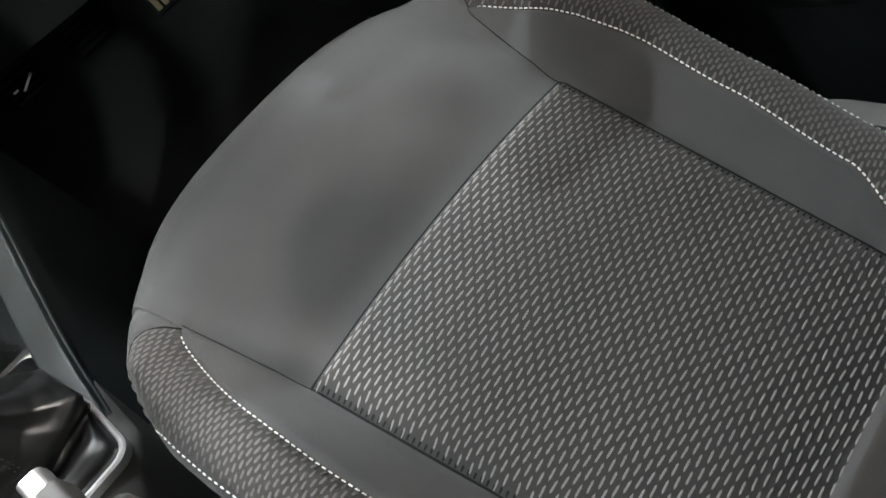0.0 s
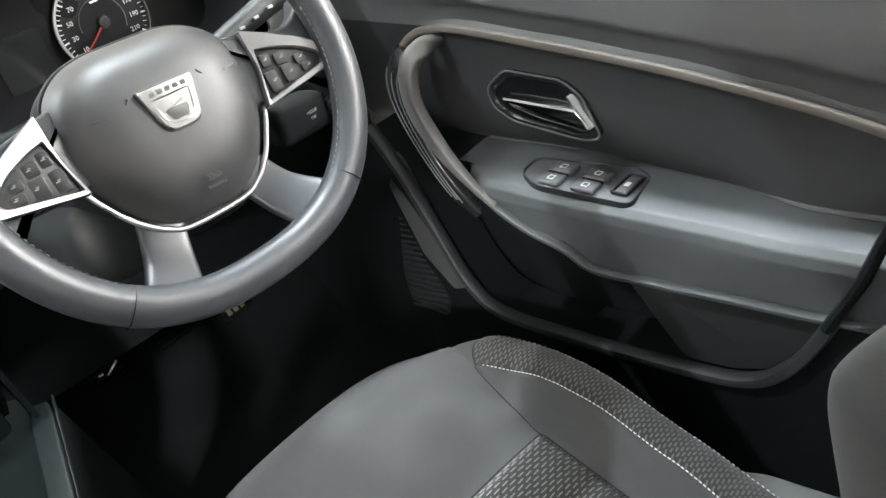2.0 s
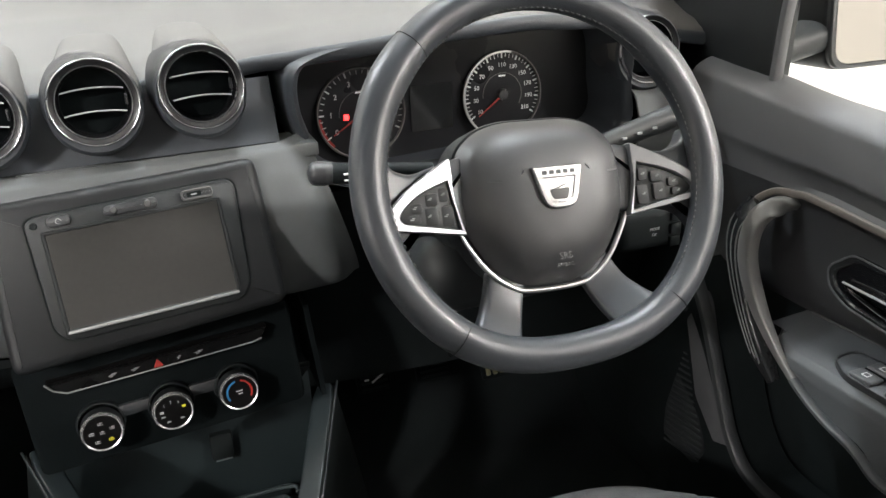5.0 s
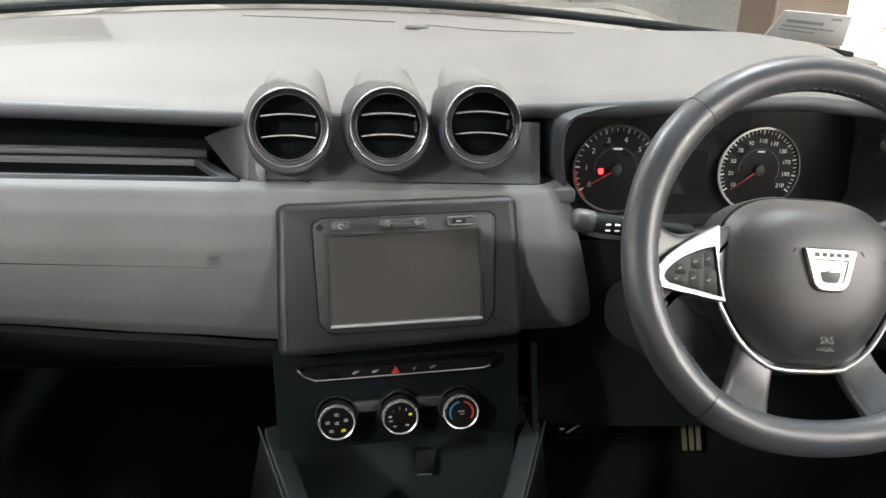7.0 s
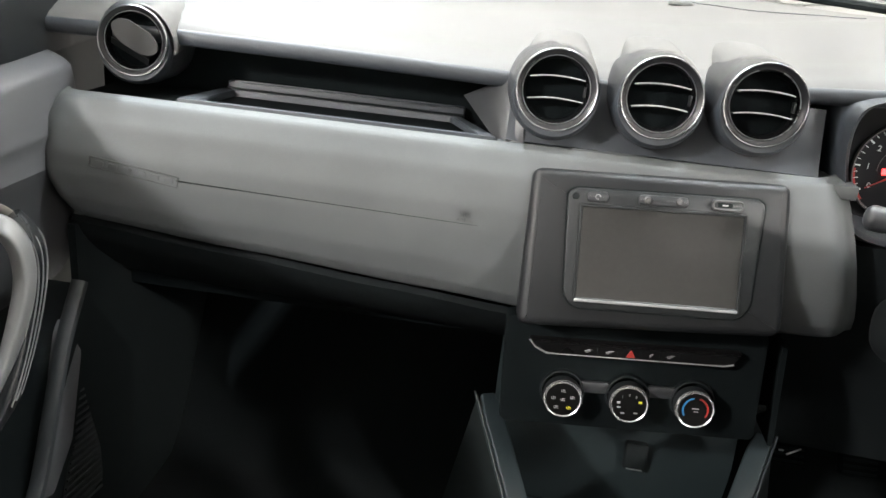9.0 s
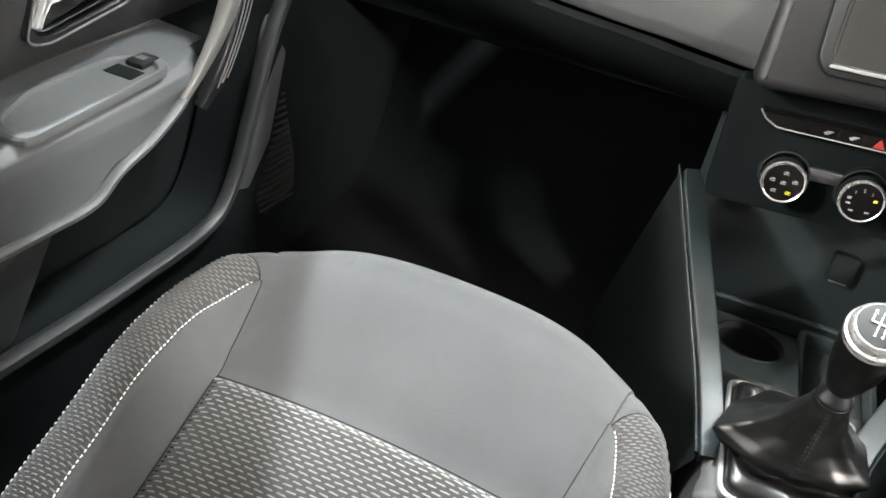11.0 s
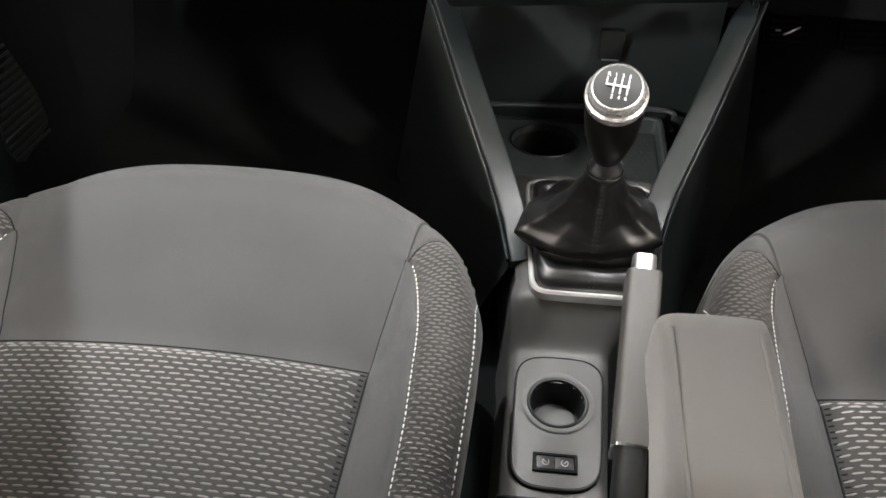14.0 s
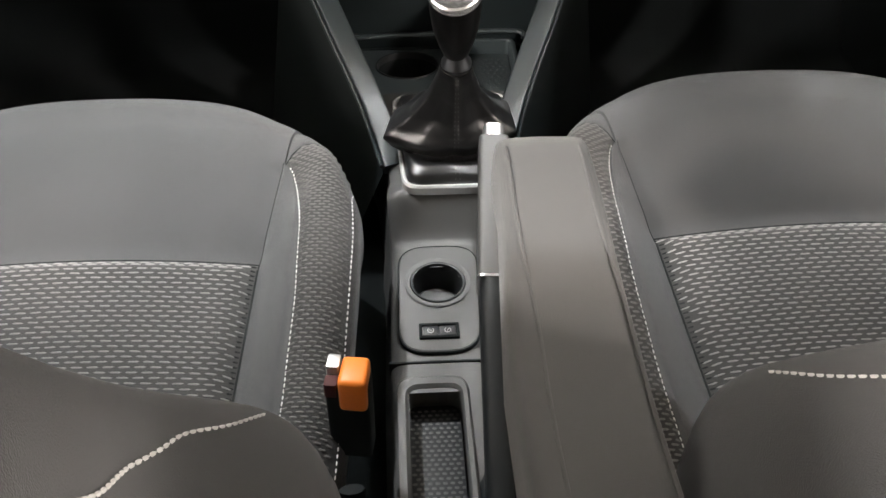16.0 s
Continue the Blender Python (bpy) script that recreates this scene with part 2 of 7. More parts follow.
def lathe(profile, n=40, arc=1.0):
    """Turns (radius, height) pairs about local z."""
    bm = bmesh.new()
    count = n if arc >= 1 else n + 1
    rings = []
    for r, h in profile:
        if r < 1e-6:
            rings.append([bm.verts.new((0, 0, h))] * count)
        else:
            rings.append([bm.verts.new((r * math.cos(2 * math.pi * arc * k / n), r * math.sin(2 * math.pi * arc * k / n), h)) for k in range(count)])
    for a, b in zip(rings, rings[1:]):
        for k in range(n):
            corner = []
            for v in (a[k], a[(k + 1) % count], b[(k + 1) % count], b[k]):
                if v not in corner:
                    corner.append(v)
            if len(corner) > 2:
                bm.faces.new(corner)
    return bm


def smooth_path(points, n=24, closed=False):
    """A Catmull-Rom curve through a few points."""
    pts = [Vector(p) for p in points]
    out, count = [], len(pts)
    spans = count if closed else count - 1
    for k in range(spans):
        if closed:
            p0, p1, p2, p3 = (pts[(k + d) % count] for d in (-1, 0, 1, 2))
        else:
            p0, p1, p2, p3 = pts[max(k - 1, 0)], pts[k], pts[k + 1], pts[min(k + 2, count - 1)]
        steps = max(2, n // spans)
        for j in range(steps):
            t = j / steps
            out.append(0.5 * ((2 * p1) + (p2 - p0) * t + (2 * p0 - 5 * p1 + 4 * p2 - p3) * t * t + (3 * p1 - p0 - 3 * p2 + p3) * t ** 3))
    if not closed:
        out.append(pts[-1])
    return out


def sweep(path, profile, closed=False, up=(0, 0, 1), scale=None):
    """Carries a closed 2D profile (side, up) along a path."""
    bm = bmesh.new()
    up, rings, count = Vector(up), [], len(path)
    for k, p in enumerate(path):
        a = path[(k - 1) % count] if closed or k else path[0]
        b = path[(k + 1) % count] if closed or k < count - 1 else path[-1]
        ahead = (Vector(b) - Vector(a)).normalized()
        side = ahead.cross(up).normalized()
        top = side.cross(ahead)
        s = scale(k / max(count - 1, 1)) if scale else 1.0
        rings.append([bm.verts.new(Vector(p) + side * x * s + top * y * s) for x, y in profile])
    m = len(profile)
    for k in range(count if closed else count - 1):
        a, b = rings[k], rings[(k + 1) % count]
        for j in range(m):
            bm.faces.new((a[j], a[(j + 1) % m], b[(j + 1) % m], b[j]))
    if not closed:
        bm.faces.new(rings[0])
        bm.faces.new(rings[-1])
    return bm


def oval(rx, ry, n=14, power=2.0):
    out = []
    for k in range(n):
        a = 2 * math.pi * k / n
        c, s = math.cos(a), math.sin(a)
        out.append((rx * math.copysign(abs(c) ** (2 / power), c), ry * math.copysign(abs(s) ** (2 / power), s)))
    return out


def round_poly(points, radius, n=5):
    """A polygon with its corners rounded."""
    out, count = [], len(points)
    for k in range(count):
        p, a, b = Vector(points[k]), Vector(points[k - 1]), Vector(points[(k + 1) % count])
        r = radius[k] if isinstance(radius, (list, tuple)) else radius
        da, db = (a - p), (b - p)
        cut = min(r, da.length * 0.49, db.length * 0.49)
        s, e = p + da.normalized() * cut, p + db.normalized() * cut
        for j in range(n + 1):
            t = j / n
            q = s * (1 - t) ** 2 + p * 2 * t * (1 - t) + e * t * t
            out.append((q.x, q.y))
    return out


def even(points, n):
    """The same closed outline with n points at even steps."""
    loop = [Vector(p) for p in points] + [Vector(points[0])]
    steps = [0.0]
    for p, q in zip(loop, loop[1:]):
        steps.append(steps[-1] + (q - p).length)
    out, k = [], 0
    for i in range(n):
        t = steps[-1] * i / n
        while steps[k + 1] < t:
            k += 1
        out.append(tuple(loop[k].lerp(loop[k + 1], (t - steps[k]) / max(steps[k + 1] - steps[k], 1e-9))))
    return out


def round_hole(points, centre, radius):
    """A circle with one point for each point of an outline, in its direction."""
    out = []
    for x, y in points:
        ang = math.atan2(y - centre[1], x - centre[0])
        out.append((centre[0] + radius * math.cos(ang), centre[1] + radius * math.sin(ang)))
    return out


def prism(outline, low, high, bevel=0.0, segments=2, taper=1.0):
    """A plate: an outline in local xy from z = low to z = high, its upper rim rounded."""
    bm = bmesh.new()
    cx = sum(p[0] for p in outline) / len(outline)
    cy = sum(p[1] for p in outline) / len(outline)
    levels = [(low, 0.0)]
    if bevel:
        for j in range(segments + 1):
            a = math.pi / 2 * j / segments
            levels.append((high - bevel + bevel * math.sin(a), bevel * (1 - math.cos(a))))
    else:
        levels.append((high, 0.0))
    count = len(outline)
    normals = []
    area = sum(outline[k - 1][0] * outline[k][1] - outline[k][0] * outline[k - 1][1] for k in range(count))
    sign = 1 if area > 0 else -1
    for k in range(count):
        a, b = Vector(outline[k - 1]), Vector(outline[(k + 1) % count])
        d = (b - a).normalized()
        normals.append(Vector((-d.y, d.x)) * sign)
    rings = []
    for z, inset in levels:
        f = 1.0 if z == low else taper
        ring = []
        for k, (x, y) in enumerate(outline):
            q = Vector((cx + (x - cx) * f, cy + (y - cy) * f)) + normals[k] * inset
            ring.append(bm.verts.new((q.x, q.y, z)))
        rings.append(ring)
    for a, b in zip(rings, rings[1:]):
        for k in range(count):
            bm.faces.new((a[k - 1], a[k], b[k], b[k - 1]))
    bm.faces.new(rings[0])
    bm.faces.new(rings[-1])
    return bm


def frame_plate(outer, inner, low, high, bevel=0.0008):
    """A flat frame between two outlines of the same number of points."""
    bm = bmesh.new()
    count = len(outer)
    mids = [(outer, low, 0.0), (outer, high - bevel, 0.0), (outer, high, 0.3), (inner, high, 0.3), (inner, high - bevel, 0.0), (inner, low, 0.0)]
    rings = []
    for ring, z, pull in mids:
        other = inner if ring is outer else outer
        line = []
        for k in range(count):
            p = Vector(ring[k])
            if pull:
                d = Vector(other[k]) - p
                p = p + d.normalized() * min(bevel, d.length * 0.3)
            line.append(bm.verts.new((p.x, p.y, z)))
        rings.append(line)
    for a, b in zip(rings, rings[1:] + rings[:1]):
        for k in range(count):
            bm.faces.new((a[k - 1], a[k], b[k], b[k - 1]))
    return bm


def box(x0, x1, y0, y1, z0, z1, bevel=0.004, segments=2):
    bm = bmesh.new()
    bmesh.ops.create_cube(bm, size=1)
    bm.transform(Matrix.Translation(((x0 + x1) / 2, (y0 + y1) / 2, (z0 + z1) / 2)) @ Matrix.Diagonal((x1 - x0, y1 - y0, z1 - z0, 1)))
    if bevel:
        bmesh.ops.bevel(bm, geom=bm.edges[:], offset=bevel, segments=segments, affect="EDGES", profile=0.5)
    return bm


def joined(*meshes):
    out = bmesh.new()
    for bm in meshes:
        data = bpy.data.meshes.new("joint")
        bm.to_mesh(data)
        bm.free()
        out.from_mesh(data)
        bpy.data.meshes.remove(data)
    return out


def rect(x0, x1, y0, y1):
    return [(x0, y0), (x1, y0), (x1, y1), (x0, y1)]


def writing(body, size, mat, parent, m, name="print", depth=0.0002, align="CENTER"):
    """Letters or digits in Blender's own font, as a mesh in local xy."""
    curve = bpy.data.curves.new(name, "FONT")
    curve.body, curve.size, curve.align_x, curve.align_y, curve.extrude = body, size, align, "CENTER", depth
    curve.resolution_u = 3
    temp = new(name, curve)
    bpy.context.view_layer.update()
    data = bpy.data.meshes.new_from_object(temp.evaluated_get(bpy.context.evaluated_depsgraph_get()))
    bpy.data.objects.remove(temp)
    bm = bmesh.new()
    bm.from_mesh(data)
    bpy.data.meshes.remove(data)
    return part(name, bm, mat, parent, m=m, smooth=0)


def dashes(spots, length, width, height, mat, parent, name, kind="stuff"):
    """Many small raised threads: spots are (place, along, normal)."""
    verts, faces = [], []
    for p, along, normal in spots:
        side = normal.cross(along).normalized() * width / 2
        a = along.normalized() * length / 2
        n = normal.normalized() * height
        k = len(verts)
        verts += [p - a, p - a * 0.6 + side, p + a * 0.6 + side, p + a, p + a * 0.6 - side, p - a * 0.6 - side, p - a * 0.5 + n, p + a * 0.5 + n]
        faces += [(k, k + 1, k + 6), (k + 1, k + 2, k + 7, k + 6), (k + 2, k + 3, k + 7), (k + 3, k + 4, k + 7), (k + 4, k + 5, k + 6, k + 7), (k + 5, k, k + 6)]
    data = bpy.data.meshes.new(name)
    data.from_pydata(verts, [], faces)
    data.materials.append(mat)
    data.shade_smooth()
    ob = new(name, data)
    ob.parent = parent
    if parent.type == "EMPTY":
        ob.matrix_parent_inverse = parent.matrix_basis.inverted()
    return tagged(ob, kind=kind)


def along_path(path, pitch, normal_at):
    """Even spots along a polyline, for stitches."""
    spots, left = [], pitch / 2
    for a, b in zip(path, path[1:]):
        a, b = Vector(a), Vector(b)
        d = (b - a).length
        while left <= d and d > 0:
            p = a + (b - a) * (left / d)
            spots.append((p, (b - a).normalized(), normal_at(p)))
            left += pitch
        left -= d
    return spots


def mix(a, b, t):
    return a + (b - a) * t


def ease(t):
    t = max(0.0, min(1.0, t))
    return t * t * (3 - 2 * t)


def table(pairs, x):
    """Reads a smooth value off a short table of (x, value)."""
    if x <= pairs[0][0]:
        return pairs[0][1]
    for (a, va), (b, vb) in zip(pairs, pairs[1:]):
        if x <= b:
            return mix(va, vb, ease((x - a) / (b - a)) * 0.5 + 0.5 * (x - a) / (b - a))
    return pairs[-1][1]
# ---- the hall round the car ----
def sheet(name, corners, mat, label, category, depth=0.05, cuts=1):
    a, b, c, d = (Vector(p) for p in corners)
    bm = grid(lambda s, t: a.lerp(b, s).lerp(d.lerp(c, s), t), cuts, cuts)
    thicken(bm, depth)
    ob = part(name, bm, mat, None, smooth=0)
    return tagged(ob, label, category, kind="structure")


GROUND = -0.38
sheet("floor", [(-9, -8, GROUND), (9, -8, GROUND), (9, 10, GROUND), (-9, 10, GROUND)], HALLFLOOR, "pale polished show hall floor under the car", "floor", cuts=4)
# Panel, uprights and brown box are stand-ins, placed to fit the camera's view.
panels = part("partition", box(-4.6, 2.75, 4.50, 4.58, GROUND, 2.6, 0.01), BACKDROP, None, smooth=0)
tagged(panels, "added grey panel standing in for the grey background ahead", "partition", kind="structure")
for x, wide in ((-3.1, 0.10), (-1.75, 0.34), (-0.55, 0.12), (0.42, 0.50), (1.35, 0.16)):
    part("backdrop_post", box(x, x + wide, 4.44, 4.499, GROUND, 2.6, 0.008), POST, panels, "darker grey upright")
tagged(part("column", box(2.18, 2.60, 3.40, 3.82, GROUND, 4.19, 0.02), BROWN, None, smooth=0), "added brown box standing in for a brown shape ahead", "column", kind="structure")
sheet("ceiling", [(-9, -8, 4.2), (-9, 10, 4.2), (9, 10, 4.2), (9, -8, 4.2)], GLOWWALL, "unseen white show hall ceiling, glowing as added fill light", "ceiling")
sheet("wall_north", [(-9, 10, GROUND), (9, 10, GROUND), (9, 10, 4.2), (-9, 10, 4.2)], GLOWWALL, "plain white show hall wall ahead of the car, given its own glow", "wall")
sheet("wall_south", [(9, -8, GROUND), (-9, -8, GROUND), (-9, -8, 4.2), (9, -8, 4.2)], GLOWWALL, "plain white show hall wall behind the car, given its own glow", "wall")
sheet("wall_east", [(9, 10, GROUND), (9, -8, GROUND), (9, -8, 4.2), (9, 10, 4.2)], GLOWWALL, "plain white show hall wall beside the car, given its own glow", "wall")
sheet("wall_west", [(-9, -8, GROUND), (-9, 10, GROUND), (-9, 10, 4.2), (-9, -8, 4.2)], GLOWWALL, "plain white show hall wall beside the car, given its own glow", "wall")

# ---- the car's shell ----
MID = 0.015


def mirrored(x, side):
    """A lateral place on the driver's side (side 1) or the passenger's (side -1)."""
    return MID + side * (x - MID)


def car_floor(a, b):
    x, y = mix(-0.74, 0.77, a), mix(-2.1, 0.62, b)
    z = 0.42 * ease((y - 0.28) / 0.34) + 0.004 * noise.noise((x * 9, y * 9, 0))
    return x, y, z


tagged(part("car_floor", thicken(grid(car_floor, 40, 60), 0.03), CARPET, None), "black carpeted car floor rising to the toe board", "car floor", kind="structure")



def roof_skin(a, b):
    x, y = mix(-0.62, 0.65, a), mix(-2.15, -0.18, b)
    return x, y, 1.22 - 0.10 * ((x - MID) / 0.64) ** 2 - 0.05 * ease((y + 0.6) / 0.42) - 0.1 * ease((-1.3 - y) / 0.8)


tagged(part("car_roof", thicken(grid(roof_skin, 16, 20), 0.04), HEADLINER, None), "pale cloth headliner under the car roof", "car roof", kind="structure")


def pillar(name, points, width, depth, mat, label):
    path = smooth_path(points, 16)
    bm = sweep(path, oval(width, depth, 16, 3.0), up=(1, 0, 0))
    return tagged(part(name, bm, mat, None), label, "pillar trim", kind="structure")


for side in (1, -1):
    pillar("a_pillar_trim", [(mirrored(0.80, side), 0.30, 0.76), (mirrored(0.775, side), 0.16, 0.90), (mirrored(0.70, side), -0.06, 1.06), (mirrored(0.63, side), -0.26, 1.17)], 0.045, 0.05, DOORUPPER, "dark grey plastic windscreen pillar trim")
    pillar("b_pillar_trim", [(mirrored(0.76, side), -0.80, 0.0), (mirrored(0.77, side), -0.82, 0.6), (mirrored(0.63, side), -0.88, 1.18)], 0.06, 0.04, DARK, "dark plastic pillar trim behind the front door")
    bm = box(mirrored(0.74, side) - 0.03, mirrored(0.74, side) + 0.03, -2.1, -0.80, 0.0, 0.70, 0.02)
    tagged(part("rear_side_panel", bm, DARK, None), "dark plastic rear side panel below the window", "side panel", kind="structure")
bm = box(-0.7, 0.73, -2.12, -2.06, 0.0, 0.75, 0.02)
tagged(part("rear_panel", bm, DARK, None), "dark panel closing the cabin behind", "rear panel", kind="structure")


def screen_edge(a):
    """The foot of the windscreen along its width."""
    x = mix(-0.74, 0.78, a)
    k = ((x - MID) / 0.76)
    return x, 0.68 - 0.20 * k * k, 0.868 - 0.045 * k * k


def windscreen(a, b):
    x, y, z = screen_edge(a)
    x2 = MID + (x - MID) * 0.82
    return mix(x, x2, b), mix(y, -0.20, b), mix(z, 1.17, b)


pane = tagged(part("windscreen", thicken(grid(windscreen, 20, 12), 0.004), GLASS, None), "clear curved glass windscreen", "windscreen", kind="structure")
pane.visible_shadow = False
bm = sweep([Vector(screen_edge(k / 30)) + Vector((0, -0.008, 0.004)) for k in range(31)], oval(0.016, 0.008, 10, 3))
tagged(part("windscreen_seal", bm, BLACK, None), "black rubber seal along the windscreen foot", "seal", kind="structure")


def bonnet(a, b):
    x = mix(-0.80, 0.83, a)
    k = (x - MID) / 0.82
    y = mix(0.80 - 0.16 * k * k, 1.85 - 0.25 * k * k, b)
    return x, y, 0.893 - 0.10 * k * k - 0.16 * b ** 2 + 0.02 * math.exp(-((abs(k) - 0.55) / 0.12) ** 2)


tagged(part("car_bonnet", thicken(grid(bonnet, 30, 20), 0.01), PAINT, None), "glossy pale grey car bonnet beyond the windscreen", "bonnet", kind="structure")
bm = grid(lambda a, b: (mix(-0.76, 0.79, a), mix(screen_edge(a)[1] + 0.01, 0.80 - 0.16 * (2 * a - 1) ** 2, b), screen_edge(a)[2] - 0.02 - 0.01 * math.sin(b * 3.1)), 20, 4)
tagged(part("cowl_panel", thicken(bm, 0.01), DARK, None), "black plastic cowl below the windscreen", "cowl", kind="structure")
# ---- seats ----
SEAT_X = -0.343          # the passenger seat's middle
SEAT_FRONT, SEAT_LINE, SEAT_REAR = -0.128, -0.36, -0.70
WIDE = 0.262
CORNER = 0.36            # where the inner bolster runs out on the cushion front


def seat_front(u):
    return SEAT_FRONT - 0.172 * (abs(u) / 0.266) ** 4.1


def seat_half(y):
    return table([(-0.72, 0.225), (-0.62, 0.245), (-0.50, 0.254), (-0.36, WIDE)], y)


def seat_breaks(r):
    """Half widths of the insert, the stitch line and the outline in row r (0 rear, 1 the cross seam, 2 front)."""
    if r <= 1:
        y = mix(SEAT_REAR, SEAT_LINE, r)
        return mix(0.138, 0.168, r), table([(-0.70, 0.140), (-0.665, 0.146), (-0.64, 0.170), (-0.60, 0.190), (-0.50, 0.202), (-0.42, 0.208)], y), seat_half(y)
    s = r - 1
    inner = 0.168 + 0.019 * min(s / CORNER, 1) + 0.02 * max(0, s - CORNER) / (1 - CORNER)
    outer = mix(0.208, inner + 0.0015, 1 - math.sqrt(max(0, 1 - min(s / CORNER, 1) ** 2)))
    return inner, max(outer, inner + 0.0015), WIDE


def seat_height(u, y):
    a = abs(u)
    inner = mix(0.138, 0.168, ease((y - SEAT_REAR) / (SEAT_LINE - SEAT_REAR)))
    base = 0.232 + 0.20 * min(y - SEAT_LINE, 0) + 0.034 * ease((y - SEAT_LINE) / 0.15)
    base += 0.014 * (1 - (u / 0.17) ** 2) * (1 if a < 0.17 else 0) * ease((y + 0.72) / 0.1)
    crest = table([(-0.72, 0.012), (-0.60, 0.020), (-0.50, 0.030), (-0.40, 0.041), (-0.34, 0.038), (-0.27, 0.023), (-0.20, 0.009), (-0.14, 0.002)], y)
    return base + crest * ease((a - inner) / mix(0.052, 0.080, ease((y + 0.34) / 0.12)))


def seat_point(s, r):
    """s from -4 to 4: 0..2 insert, 2..3 side panel, 3..4 bolster; r from 0 to 2."""
    inner, outer, edge = seat_breaks(r)
    a = abs(s)
    if a <= 2:
        u = inner * a / 2
    elif a <= 3:
        u = mix(inner, outer, a - 2)
    else:
        u = mix(outer, edge, math.sin((a - 3) * math.pi / 2))
    u = math.copysign(u, s)
    y = mix(SEAT_REAR, SEAT_LINE, r) if r <= 1 else mix(SEAT_LINE, seat_front(u), math.sin((r - 1) * math.pi / 2))
    z = seat_height(u, y)
    for gap, roll in ((edge - abs(u), 0.034), (seat_front(u) - y, 0.055)):
        if gap < roll:
            z -= roll - math.sqrt(max(0.0, roll ** 2 - (roll - max(gap, 0)) ** 2))
    # seams sink a little
    seam = 0.0
    if r <= 1.02:
        seam = max(seam, 1.5 * math.exp(-((a - 2) / (0.13 if a < 2 else 0.22)) ** 2))
    if a <= 2:
        seam = max(seam, 2.2 * math.exp(-((r - 1) / (0.022 if r < 1 else 0.085)) ** 2))
    if a > 3:
        seam = max(seam, 0.35 * math.exp(-((r - bolster_end(a)) / 0.016) ** 2))
    if 1 < r < 1 + CORNER:
        seam = max(seam, 0.8 * math.exp(-((a - 2) / 0.14) ** 2))
    seam = max(seam, 0.7 * math.exp(-((a - 3) / 0.06) ** 2))
    z -= 0.0045 * seam
    return Vector((SEAT_X + u, y, z))


def seat_patch(s0, s1, r0, r1, nu, nv):
    return grid(lambda a, b: seat_point(mix(s0, s1, a), mix(r0, r1, b)), nu, nv)


def seat_normal(s, r):
    e = 0.01
    du = seat_point(s + e, r) - seat_point(s - e, r)
    dv = seat_point(s, r + e) - seat_point(s, r - e)
    return du.cross(dv).normalized()


def bolster_end(t):
    """Row at which the woven bolster gives way to the smooth front; t from 3 (inner seam) to 4 (outline)."""
    return 1 + CORNER + 0.40 * math.sin(min(1.0, (t - 3) / 0.8) * math.pi / 2) ** 0.8


